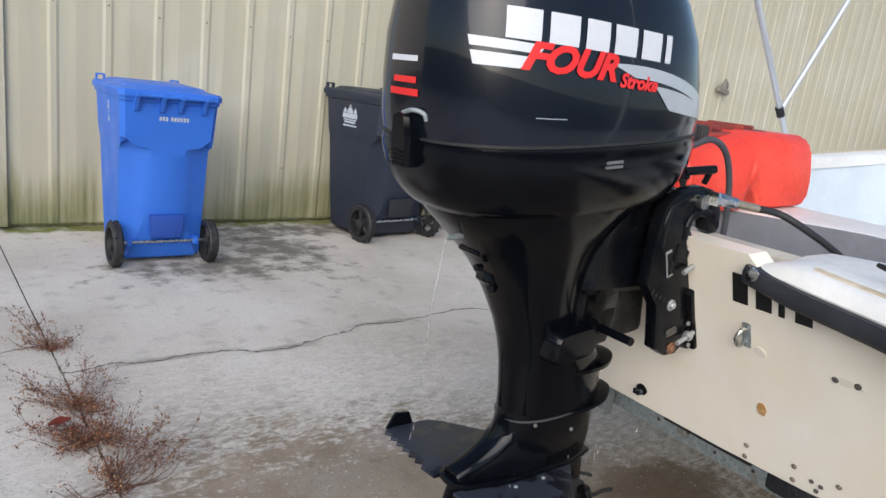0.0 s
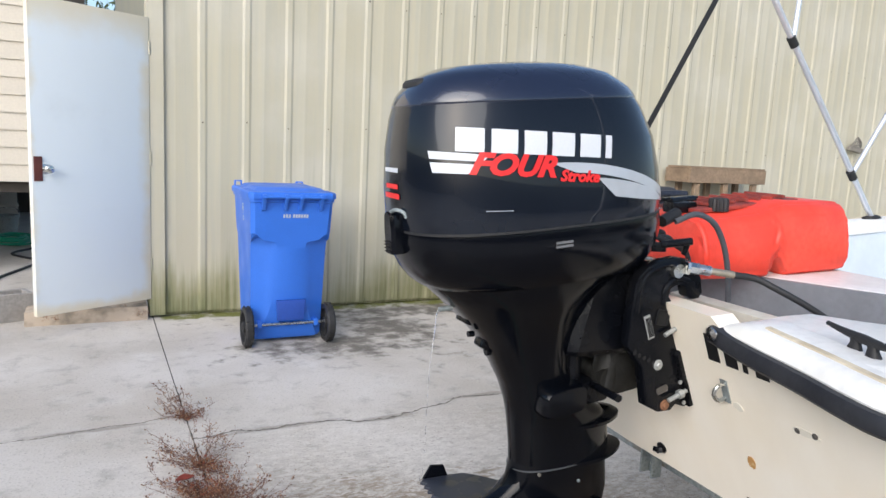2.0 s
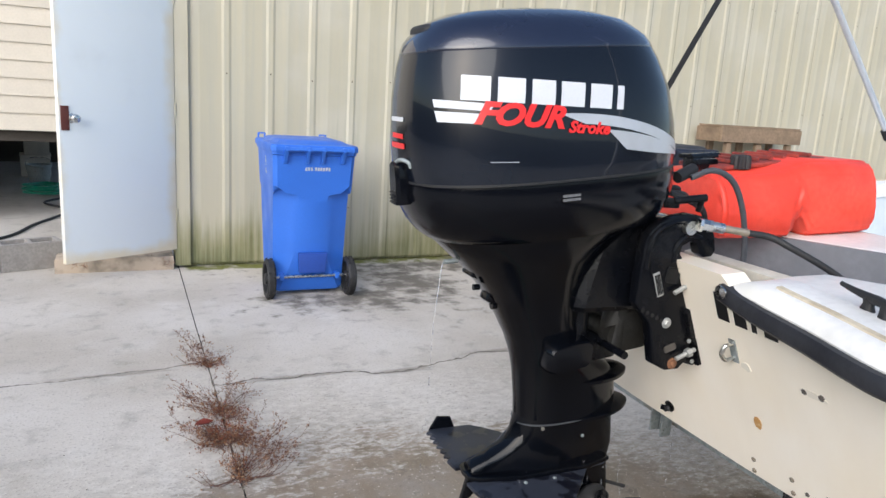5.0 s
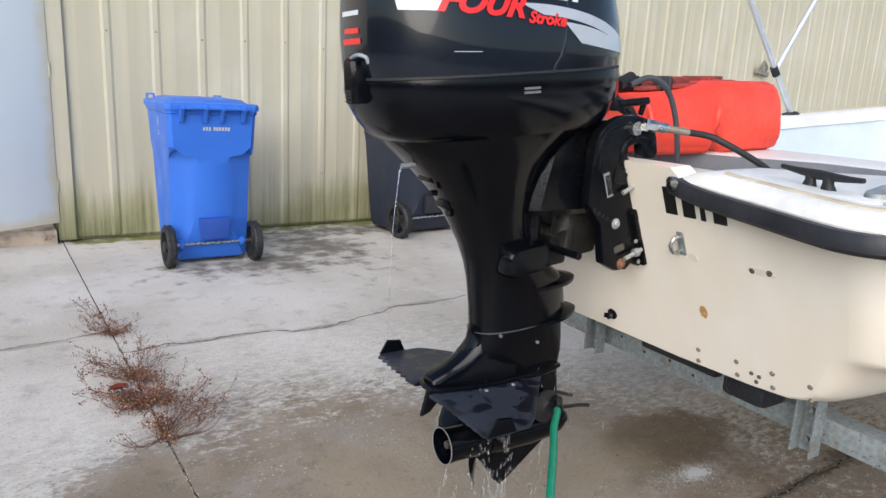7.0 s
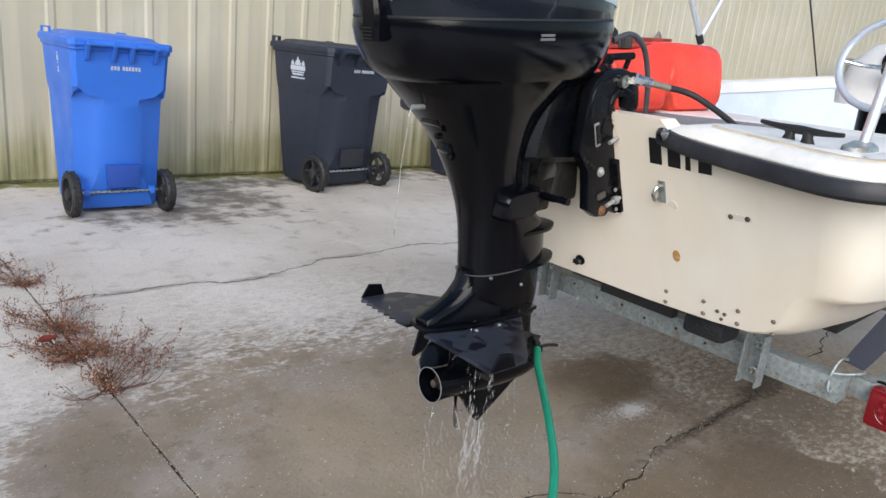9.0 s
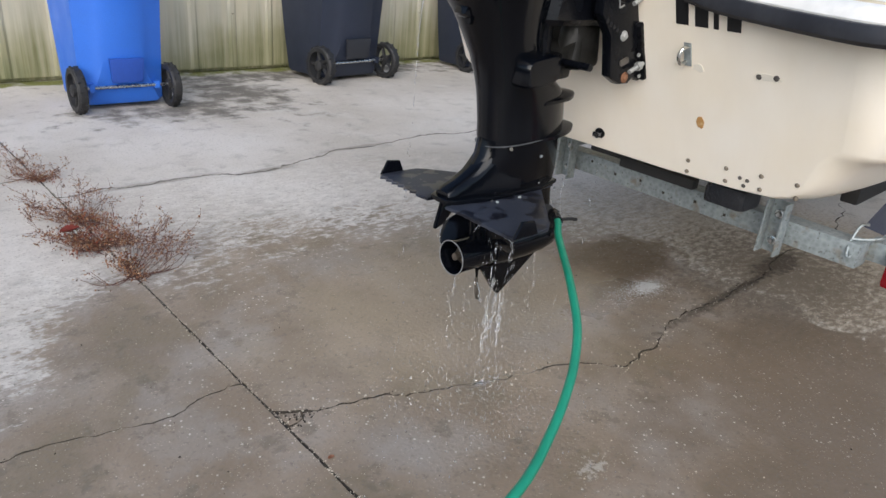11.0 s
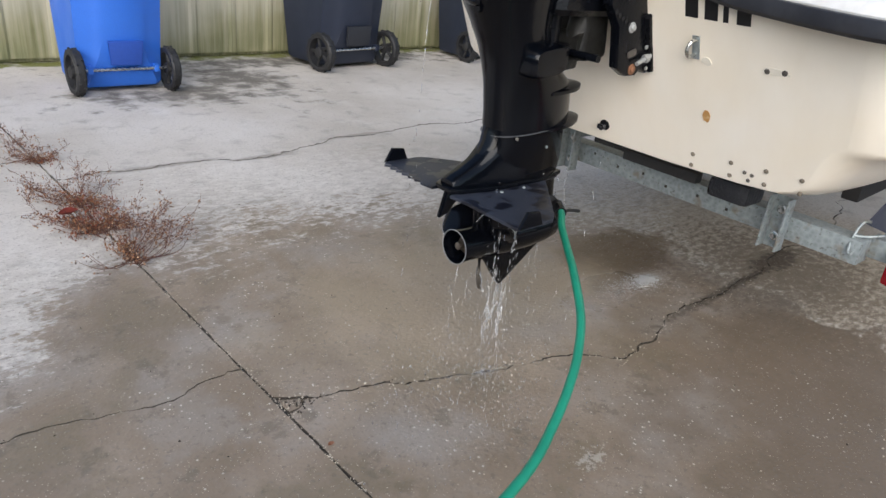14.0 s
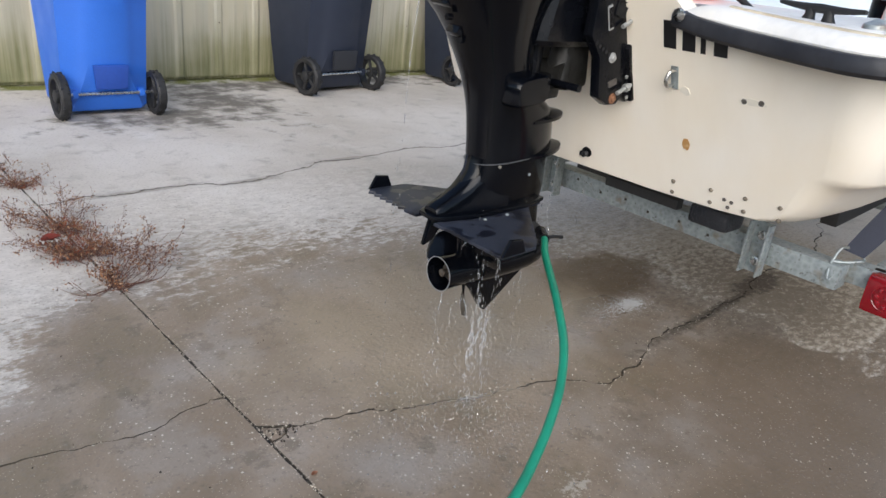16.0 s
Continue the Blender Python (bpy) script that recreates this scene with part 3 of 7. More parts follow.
def jagged(line, depth=3, amount=0.03):
    """A cracked line: each stretch halved and pushed aside a few times."""
    pts = [Vector((*p, 0)) for p in line]
    for _ in range(depth):
        out = [pts[0]]
        for a, b in zip(pts, pts[1:]):
            d = b - a
            side = Vector((-d.y, d.x, 0))
            out += [(a + b) / 2 + side * rng.uniform(-1, 1) * amount * 1.6 if d.length < 1.5 else (a + b) / 2 + side * rng.uniform(-0.02, 0.02), b]
        pts = out
    # fine teeth where one comes near
    out = [pts[0]]
    for a, b in zip(pts, pts[1:]):
        n = max(1, int((b - a).length / 0.011)) if abs(a.x) < 2.3 else 1
        side = Vector((a.y - b.y, b.x - a.x, 0)).normalized()
        out += [a.lerp(b, i / n) + side * rng.gauss(0, 0.0017) for i in range(1, n)] + [b]
    return [(p.x, p.y) for p in out]


def shifted(line, gap):
    wide = [0.35 + 0.65 * (0.5 + 0.5 * math.sin(x * 17.0 + gap * 900) * math.sin(x * 6.3 + 1.0)) for x, y in line]
    return [(x, y + gap * w * rng.uniform(0.1, 1.0) + 0.0008) for w, (x, y) in zip(wide, line)]


FAR_R = jagged([(0.022, 3.735), (0.206, 3.76), (0.321, 3.725), (0.625, 3.73), (0.905, 3.655), (1.202, 3.735), (1.392, 3.815), (1.68, 3.8), (2.0, 3.84), (2.418, 3.79), (4, 3.9), (12, 4.2)], 4, 0.07)
# the near crack forks where it meets the joint: the lower slab's edge, and the upper slab's own edge at the fork
NEAR_R = jagged([(0.021, 1.982), (0.038, 1.983), (0.057, 1.99), (0.0716, 2.008), (0.097, 2.0), (0.122, 1.991), (0.15, 1.986), (0.189, 1.971), (0.233, 1.963), (0.277, 1.951), (0.288, 1.937), (0.309, 1.918), (0.356, 1.902), (0.388, 1.894), (0.454, 1.873),
                 (0.515, 1.845), (0.602, 1.823), (0.667, 1.802), (0.75, 1.776), (0.821, 1.733), (0.86, 1.692), (0.896, 1.662), (0.959, 1.664), (1.013, 1.679), (1.081, 1.674), (1.173, 1.705), (1.22, 1.724), (1.286, 1.727), (1.386, 1.725), (1.477, 1.716),
                 (1.616, 1.714), (1.756, 1.709), (1.947, 1.72), (2.1, 1.76), (2.3, 1.72), (2.5, 1.77), (2.66, 1.735), (2.725, 1.76), (2.85, 1.8), (2.972, 1.821), (3.087, 1.889), (3.25, 1.88), (3.409, 1.903), (3.668, 1.92), (4, 1.97), (12, 2.2)], 2, 0.09)
FORK = [(0.0215, 2.056), (0.038, 2.044), (0.055, 2.034), (0.072, 2.025), (0.085, 2.016)]
FAR_L = jagged([(0.01, 4.03), (-0.33, 3.99), (-0.55, 3.956), (-0.76, 3.956), (-2, 3.9), (-9, 3.8)], 4, 0.05)
NEAR_L = jagged([(0.011, 2.194), (-0.019, 2.207), (-0.066, 2.199), (-0.111, 2.19), (-0.17, 2.168), (-0.215, 2.171), (-0.277, 2.197), (-0.328, 2.2), (-0.379, 2.219), (-0.433, 2.226), (-0.487, 2.226), (-1.2, 2.3), (-9, 2.5)], 2, 0.09)


def joint_x(y):
    """The joint wanders by a millimetre or two."""
    return 0.0165 + 0.0015 * math.sin(y * 2.1)


def joint_edge(side, lo, hi):
    """One slab's chipped edge along the joint, from low y to high."""
    ys = [lo] + [0.3 + 0.035 * i for i in range(125) if lo + 0.02 < 0.3 + 0.035 * i < hi - 0.02] + [hi]
    return [(joint_x(y) + side * (0.0029 + rng.uniform(-0.0018, 0.0026)), y) for y in ys]


def slab(outline):
    ob = part("slab", prism(outline, -0.034, 0.0, "xy"), M_CONCRETE, pavement)
    ob.data.materials.append(M_CRACK)
    for p in ob.data.polygons:
        if abs(p.normal.z) < 0.5:
            p.material_index = 1
    return ob


def back(line):
    return list(reversed(line))


slab([(12, 6.2)] + back(shifted(FAR_R, 0.026)) + joint_edge(1, 3.8, 6.2))
slab(FAR_R + back(FORK + shifted([q for q in NEAR_R if q[0] > 0.095], 0.011)) + joint_edge(1, 2.07, 3.72))
slab(NEAR_R + [(12, -9)] + joint_edge(1, -9, 1.97))
slab([(-9, 7.55)] + back(shifted(FAR_L, 0.018)) + joint_edge(-1, 4.07, 5.93) + [(0.008, 7.55)])
slab(FAR_L + back(shifted(NEAR_L, 0.0075)) + joint_edge(-1, 2.23, 4.0))
slab(NEAR_L + [(-9, -9)] + joint_edge(-1, -9, 2.17))
# broken wedge between the two arms of the fork, sunk a little
wedge = part("slab", prism([(0.027, 2.044), (0.05, 2.029), (0.07, 2.018), (0.063, 2.0), (0.05, 1.994), (0.027, 1.993), (0.024, 2.02)], -0.034, -0.0025, "xy", bevel=0.001), M_CONCRETE, pavement)
slab([(-9, 7.55), (0.0, 7.55), (0.0, 16), (-9, 16)])


def crack_filler(line, lo, hi, top, m):
    """Dirt washed into a crack, a strip a little wider than the gap, below the slabs' face."""
    pts = [p for i, p in enumerate(line) if i % 6 == 0 and abs(p[0]) < 4.2]
    bm = bmesh.new()
    a = [bm.verts.new((x, y - lo, top)) for x, y in pts]
    b = [bm.verts.new((x, y + hi, top)) for x, y in pts]
    for i in range(len(pts) - 1):
        bm.faces.new((a[i], a[i + 1], b[i + 1], b[i]))
    bmesh.ops.recalc_face_normals(bm, faces=bm.faces)
    part("crack_filler", bm, m, pavement)


M_SILT = mat("pale_silt", (0.24, 0.215, 0.18), 0.95, grain=0.6, grain_scale=60, stain=0.8, stain_scale=6, stain_colour=(0.08, 0.068, 0.054), bump=0.6, bump_scale=120)
M_MUD = mat("dark_mud", (0.06, 0.047, 0.034), 0.9, grain=0.6, grain_scale=90, stain=0.5, stain_scale=25, stain_colour=(0.17, 0.14, 0.1), bump=0.6, bump_scale=120)
crack_filler(FAR_R, 0.02, 0.035, -0.002, M_SILT)
crack_filler(FAR_L, 0.02, 0.035, -0.001, M_SILT)
crack_filler(NEAR_R, 0.02, 0.03, -0.005, M_MUD)
crack_filler(NEAR_L, 0.02, 0.03, -0.0018, M_MUD)
joint = part("joint_filler", prism([(joint_x(y) - 0.011, y) for y in (-9, -0.5, 3, 6)] + [(joint_x(y) + 0.011, y) for y in (6, 3, -0.5, -9)], -0.034, -0.006, "xy"), mat("black_joint_filler", (0.022, 0.02, 0.019), 0.9, grain=0.6, grain_scale=120, stain=0.75, stain_scale=70, stain_colour=(0.17, 0.145, 0.12), bump=0.8, bump_scale=150), pavement)
part("threshold", prism([(-0.78, 5.94), (-0.02, 5.94), (-0.02, 6.5), (-0.78, 6.5)], -0.034, 0.10, "xy", bevel=0.012), mat("dirty_sill", (0.45, 0.37, 0.29), 0.9, stain=0.6, stain_scale=9, stain_colour=(0.12, 0.11, 0.09), bump=0.4), pavement)

# ---------------------------------------------------------------- metal building
wall = tagged(empty("wall_north"), "cream ribbed sheet-steel wall with algae at its foot", "wall", kind="structure")
RIB0, STEP, TOP = 0.05, 0.3105, 3.7


def panel_mesh():
    """Three ribs' width of sheet, folded along x, with a low swage between ribs."""
    prof = []
    for i in range(3):
        x = i * STEP
        prof += [(x - 0.034, 0), (x - 0.016, 0.0075), (x + 0.016, 0.0075), (x + 0.034, 0), (x + 0.118, 0), (x + 0.122, 0.0006), (x + 0.135, 0.0006), (x + 0.139, 0)]
    prof.append((3 * STEP - 0.0345, 0))
    outline = [(x, -d) for x, d in prof] + [(3 * STEP - 0.0345, 0.02), (-0.034, 0.02)]
    bm = prism(outline, 0.03, TOP, "xy")
    return finish(bm, 20)


pm = panel_mesh()
for i in range(27):
    part("panel", pm, M_WALL, wall, m=pose(RIB0 + i * 3 * STEP, 6.0, 0))
part("core", boxed((12.25, 6.13, TOP / 2), (24.4, 0.2, TOP - 0.01)), M_WALL, wall)
part("corner_trim", prism([(-0.005, 5.972), (0.1, 5.972), (0.1, 5.988), (0.0, 5.988), (0.0, 6.2), (-0.005, 6.2)], 0.02, TOP, "xy"), M_WALL, wall)
bm = bmesh.new()
for i in range(48):
    for z in (0.42, 1.40, 2.38, 3.3):
        if i % 2 == 0 or z > 1:
            x, zz = RIB0 + i * STEP + 0.06, z + (i * 37 % 11) * 0.004
            spin([(0.006, 0), (0.006, 0.003), (0.003, 0.005)], 6, Matrix.Translation((x - 0.06, 5.992, zz)) @ Matrix.Rotation(radians(90), 4, "X"), bm)
tagged(part("screws", bm, mat("dull_screw", (0.16, 0.14, 0.11), 0.6, metal=0.5, grain=0.3), wall), kind="stuff")
wr = tagged(part("wall_return", boxed((0.03, 8.6, 1.9), (0.3, 0.12, 3.8), bevel=0.004), M_WALL), "cream sheet-steel wall end behind the door", "wall", kind="structure")

# plain walls added out of view, to close the yard and darken reflections
for nm, c, sz in (("wall_south", (1.5, -7.5, 0.9), (24, 0.2, 1.8)), ("wall_west", (-9.5, 2.0, 0.9), (0.2, 19, 1.8)), ("wall_east", (13.5, -1.0, 0.9), (0.2, 13, 1.8))):
    tagged(part(nm, boxed(c, sz), M_SURROUND), "plain unseen wall added to darken reflections", "wall", kind="structure")

# open door
door = tagged(empty("door_1", pose(0.0, 5.985, 0.145, 0, 0, 180 + 29)), "open flush door, white paint yellowed round its margins", "door", kind="structure")
part("leaf", boxed((0.397, 0.0, 0.975), (0.785, 0.042, 1.95), bevel=0.003), M_DOOR, door)
part("latch_plate", boxed((0.755, 0.024, 0.925), (0.05, 0.008, 0.15), bevel=0.002), M_BROWNPLATE, door, "red-brown latch guard plate")
bm = spin([(0.03, 0), (0.03, 0.004), (0.011, 0.008), (0.011, 0.03), (0.024, 0.04), (0.028, 0.055), (0.022, 0.066), (0.008, 0.07)], 20,
          Matrix.Translation((0.71, 0.02, 0.925)) @ Matrix.Rotation(radians(-90), 4, "X"))
part("knob", bm, M_STEEL, door, "round steel knob")
for z in (0.25, 1.0, 1.75):
    part("hinge", spin([(0.007, -0.045), (0.007, 0.045)], 10, Matrix.Translation((0.0, 0.02, z))), M_WALL, door)

# ---------------------------------------------------------------- house on piers
house = tagged(empty("house"), "raised house with beige lap siding and a dark open underside", "house")
board = finish(prism([(0, 0), (0.022, 0), (0.008, 0.155), (0, 0.155)], 0, 5.2, "yz", m=Matrix.Rotation(radians(180), 4, "Z") @ Matrix.Translation((0, 0, 0))), 20)
for i in range(19):
    part("board", board, M_SIDING, house, m=pose(-0.62, 7.8, 0.85 + 0.149 * i))
part("wall", boxed((-3.2, 7.9, 2.35), (5.2, 0.2, 2.82)), M_SIDING, house)
# underside parts, their shade put into the dark colour
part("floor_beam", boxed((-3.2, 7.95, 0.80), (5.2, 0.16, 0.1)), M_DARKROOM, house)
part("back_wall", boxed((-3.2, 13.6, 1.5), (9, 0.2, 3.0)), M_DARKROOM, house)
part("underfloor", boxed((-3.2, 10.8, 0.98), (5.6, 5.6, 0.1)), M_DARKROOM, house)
# dark block added for the shade at the house's rear eave
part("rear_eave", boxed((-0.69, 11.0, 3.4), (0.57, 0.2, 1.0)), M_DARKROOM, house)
for x in (-1.9, -0.72):
    part("pier", boxed((x, 8.0 if x < -1 else 9.2, 0.46), (0.1, 0.1, 0.92), bevel=0.004), M_CARD, house)


def concrete_block(x, y, rz):
    b = tagged(empty("concrete_block", pose(x, y, 0.0, 0, 0, rz)), "grey hollow concrete block on the ground", "block", "blocks by the house")
    bm = bmesh.new()
    for p, s in (((0, -0.08, 0.095), (0.39, 0.03, 0.19)), ((0, 0.08, 0.095), (0.39, 0.03, 0.19)), ((-0.18, 0, 0.095), (0.03, 0.132, 0.19)),
                 ((0, 0, 0.095), (0.03, 0.132, 0.19)), ((0.18, 0, 0.095), (0.03, 0.132, 0.19))):
        box(bm, p, s, bevel=0.003, seg=1)
    part("shell", bm, M_BLOCK, b)
    return b


for x, y, rz in ((-0.95, 6.17, 20), (-1.34, 6.03, 18), (-1.73, 5.9, 21)):
    concrete_block(x, y, rz)


def crate(x, y, z, w, h):
    c = tagged(empty("box", pose(x, y, z, 0, 0, 6)), "pale square box stacked under the house", "box", "boxes under the house")
    part("carton", boxed((0, 0, h / 2), (w, 0.35, h), bevel=0.012), M_CARD, c)
    part("lid", boxed((0, 0, h + 0.008), (w * 1.04, 0.37, 0.016), bevel=0.004), M_CARD, c)
    return c


crate(-1.46, 11.7, 0, 0.36, 0.28)
crate(-1.44, 11.7, 0.298, 0.3, 0.2)
bm = spin([(0.11, 0), (0.14, 0.22), (0.15, 0.23), (0.15, 0.25), (0.135, 0.25), (0.125, 0.22), (0.1, 0.02)], 24, close=True)
bucket = tagged(empty("bucket", pose(-1.33, 10.75, 0)), "grey metal bucket on the concrete", "bucket")
part("pail", bm, M_GALV, bucket)
part("bail", tube([(-0.15, 0, 0.23), (-0.1, 0.05, 0.32), (0.1, 0.05, 0.32), (0.15, 0, 0.23)], 0.005), M_STEEL, bucket)


def coil(name, x, y, r, turns, mt, label, tail):
    pts = [(x + (r + rng.uniform(-0.05, 0.05)) * math.cos(a), y + 1.3 * (r + rng.uniform(-0.05, 0.05)) * math.sin(a), 0.015 + 0.02 * (a / 6.3) + rng.uniform(0, 0.015))
           for a in np.arange(0, turns * 2 * math.pi, 0.6)]
    return tagged(part(name, tube(pts + tail, 0.011, 8, 3), mt), label, "hose")


coil("coiled_hose", -1.17, 9.8, 0.2, 5, M_HOSE, "green garden hose lying in a loose coil", [(-0.75, 9.4, 0.012)])
tagged(part("black_hose", tube([(-0.95, 9.5, 0.012), (-1.13, 9.1, 0.012), (-0.85, 8.6, 0.012), (-0.95, 8.2, 0.012), (-1.09, 7.8, 0.012), (-1.25, 7.2, 0.012), (-1.7, 6.8, 0.012)], 0.012), M_RUBBER), "thin black hose trailing over the concrete", "hose")


def leaf_cluster(name, c, r, count, mt, label):
    bm = bmesh.new()
    for _ in range(count):
        p = Vector(c) + Vector((rng.gauss(0, r), rng.gauss(0, r), rng.gauss(0, r * 0.8)))
        m = Matrix.Translation(p) @ Euler((rng.uniform(0, 6), rng.uniform(0, 6), rng.uniform(0, 6))).to_matrix().to_4x4()
        vs = [bm.verts.new(m @ Vector(q)) for q in ((-0.06, 0, 0), (0, -0.025, 0.01), (0.07, 0, 0), (0, 0.025, 0.01))]
        bm.faces.new(vs)
    t = tagged(empty(name), label, "tree")
    part("trunk", tube([(c[0], c[1], -0.03), (c[0] + 0.1, c[1], c[2] * 0.5), (c[0], c[1], c[2])], (0.09, 0.03)), M_WOOD, t)
    part("crown", bm, M_LEAF, t)
    return t


leaf_cluster("evergreen_tree", (-0.75, 15.5, 3.6), 0.75, 1500, M_LEAF, "dark evergreen tree behind the house and shed")

# frayed strap hanging on the wall
bm = bmesh.new()
for i in range(9):
    a = i * 0.7
    tube([(7.66, 5.95, 1.53), (7.7 + 0.05 * math.cos(a), 5.92, 1.6 + 0.05 * math.sin(a)), (7.78 + 0.04 * math.cos(a * 2), 5.93, 1.62 + 0.07 * math.sin(a)), (7.84, 5.95, 1.56)], 0.006, 5, 4, bm)
box(bm, (7.74, 5.945, 1.545), (0.24, 0.05, 0.06), (0, 8, 0), 0.012)
tagged(part("wire_bundle", bm, mat("grey_wire", (0.2, 0.185, 0.16), 0.7, grain=0.4)), "tangled grey wire bundle fixed to the wall", "wire")


trestle = tagged(empty("timber_trestle", pose(5.3, 5.78, 0, 0, 0, 1.0)), "weathered brown timber trestle standing by the wall", "trestle")
part("front_plank", boxed((0, -0.155, 1.178), (1.08, 0.03, 0.14), bevel=0.004, seg=1), M_WOOD, trestle)
part("back_plank", boxed((0, 0.14, 1.178), (1.08, 0.03, 0.14), bevel=0.004, seg=1), M_WOOD, trestle)
for x in (-0.525, 0.525):
    part("end_plank", boxed((x, -0.008, 1.178), (0.03, 0.262, 0.136), bevel=0.003, seg=1), M_WOOD, trestle)
part("top_board", boxed((0, -0.008, 1.257), (1.06, 0.3, 0.018), bevel=0.003, seg=1), M_WOOD, trestle)
for x in (-0.4, 0.0, 0.42):
    for y in (-0.12, 0.1):
        part("leg", boxed((x, y, 0.552), (0.07, 0.04, 1.105), bevel=0.004, seg=1), M_WOOD, trestle)
part("brace", boxed((0, -0.152, 0.72), (0.98, 0.022, 0.09), bevel=0.003, seg=1), M_WOOD, trestle)

# ---------------------------------------------------------------- wheelie bins


def bin_ring(z, w, y0, y1, cx, cy=None, arch=0.0, r=0.02):
    """A plan section: rounded corners at the lid side, scooped ones at the wheel side (low y); arch lifts the scoop's middle."""
    h = w / 2
    cy = cy or cx
    right = [(h - cx, y0, 0), (h - cx * 0.74, y0 + cy * 0.36, arch * 0.8), (h - cx * 0.45, y0 + cy * 0.62, arch), (h - cx * 0.18, y0 + cy * 0.84, arch * 0.7), (h, y0 + cy, 0)]
    pts = [(0, y0, 0)] + right + [(h, y1 - r, 0), (h - r, y1, 0), (0, y1, 0), (-h + r, y1, 0), (-h, y1 - r, 0)] + [(-x, y, a) for x, y, a in reversed(right)]
    return [Vector((x, y, z + a)) for x, y, a in pts]


def wheelie_bin(name, m, body_mat, dark_mat, label, prints):
    b = tagged(empty(name, m), label, "bin", "wheeled bins by the wall")
    rings = [bin_ring(0.03, 0.435, 0.03, 0.40, 0.03), bin_ring(0.05, 0.455, 0.015, 0.415, 0.035), bin_ring(0.2, 0.465, -0.007, 0.435, 0.1, 0.05), bin_ring(0.30, 0.47, -0.0225, 0.45, 0.13, 0.056),
             bin_ring(0.63, 0.485, -0.0645, 0.487, 0.152, 0.068), bin_ring(0.66, 0.486, -0.0685, 0.49, 0.15, 0.066, 0.022), bin_ring(0.676, 0.488, -0.0702, 0.492, 0.145, 0.062, 0.034), bin_ring(0.692, 0.496, -0.0722, 0.495, 0.07, 0.026, 0.03),
             bin_ring(0.735, 0.505, -0.0772, 0.50, 0.024), bin_ring(0.93, 0.52, -0.1, 0.52, 0.024), bin_ring(0.935, 0.535, -0.112, 0.535, 0.026), bin_ring(0.962, 0.535, -0.112, 0.535, 0.026)]
    bm = loft(rings)
    part("body", bm, body_mat, b, angle=32)
    # lid with a raised, gently domed middle and a down-turned rim
    lid = [bin_ring(0.956, 0.552, -0.126, 0.553, 0.03), bin_ring(0.984, 0.552, -0.126, 0.553, 0.03), bin_ring(0.995, 0.54, -0.118, 0.545, 0.03), bin_ring(0.999, 0.45, -0.06, 0.5, 0.05),
           bin_ring(1.016, 0.41, -0.035, 0.48, 0.05), bin_ring(1.021, 0.36, -0.01, 0.44, 0.05), bin_ring(1.023, 0.16, 0.1, 0.36, 0.05)]
    bm = loft(lid)
    lid_ob = part("lid", bm, body_mat, b, angle=28)
    for x in (-0.235, 0.19):
        part("lid_grip", join(boxed((x - 0.021, 0.525, 1.008), (0.009, 0.03, 0.04), bevel=0.003), boxed((x + 0.021, 0.525, 1.008), (0.009, 0.03, 0.04), bevel=0.003), boxed((x, 0.525, 1.026), (0.05, 0.03, 0.009), bevel=0.003)), body_mat, lid_ob)
    for x in (-0.185, -0.05, 0.045, 0.175):
        part("hinge_lug", prism([(-0.165, 0.985), (-0.10, 0.985), (-0.088, 0.875), (-0.112, 0.885), (-0.142, 0.94), (-0.165, 0.962)], x - 0.011, x + 0.011, "yz", bevel=0.003), body_mat, b)
    part("handle", rod((-0.2, -0.15, 0.97), (0.2, -0.15, 0.97), 0.012), body_mat, b)
    part("lower_panel", prism([(-0.075, 0.165), (0.095, 0.165), (0.105, 0.30), (-0.085, 0.30)], -0.022, 0.0, "xz", bevel=0.004, m=Matrix.Rotation(radians(5.5), 4, "X")), dark_mat, b, "darker moulded panel")
    part("axle", rod((-0.245, -0.012, 0.135), (0.245, -0.012, 0.135), 0.009), M_STEEL, b, "bare steel axle")
    for x in (-0.2, 0.2):
        part("axle_bracket", boxed((x * 0.92, 0.0, 0.135), (0.03, 0.05, 0.045), bevel=0.006), body_mat, b)
    for x in (-0.262, 0.262):
        side = math.copysign(1, x)
        wm = Matrix.Translation((x, -0.012, 0.128)) @ Matrix.Rotation(radians(90 * side), 4, "Y")
        w = part("wheel", spin([(0.02, -0.02), (0.035, -0.022), (0.035, 0.026), (0.028, 0.03), (0.01, 0.032)], 18, wm), M_RUBBER, b)
        bm = spin([(0.095, -0.024), (0.118, -0.026), (0.127, -0.015), (0.128, 0.015), (0.118, 0.026), (0.095, 0.024)], 36, wm, close=True)
        for k in range(30):
            a = 2 * math.pi * k / 30
            box(bm, wm @ Vector((0.127 * math.cos(a), 0.127 * math.sin(a), 0.014 * (1 if k % 2 else -1))), (0.012, 0.012, 0.012), (math.degrees(a), 0, 0))
        part("tyre", bm, M_RUBBER, w)
        bm = bmesh.new()
        for k in range(5):
            a = 2 * math.pi * k / 5 + 0.3
            d = Vector((math.cos(a), math.sin(a), 0))
            rod(wm @ (d * 0.03), wm @ (d * 0.1), 0.011, 8, bm)
        part("spokes", bm, M_RUBBER, w)
    # printing: plain bars on the wheel side and on the flank

    def on_back(x, z, d):
        return Vector((x, -0.1 + (0.93 - z) * 0.117 - 0.002 - d * 0.002, z))

    def on_side(y, z, d):
        return Vector((-0.5 * (0.505 + (z - 0.75) * 0.083) - 0.001 - d * 0.002, y, z))

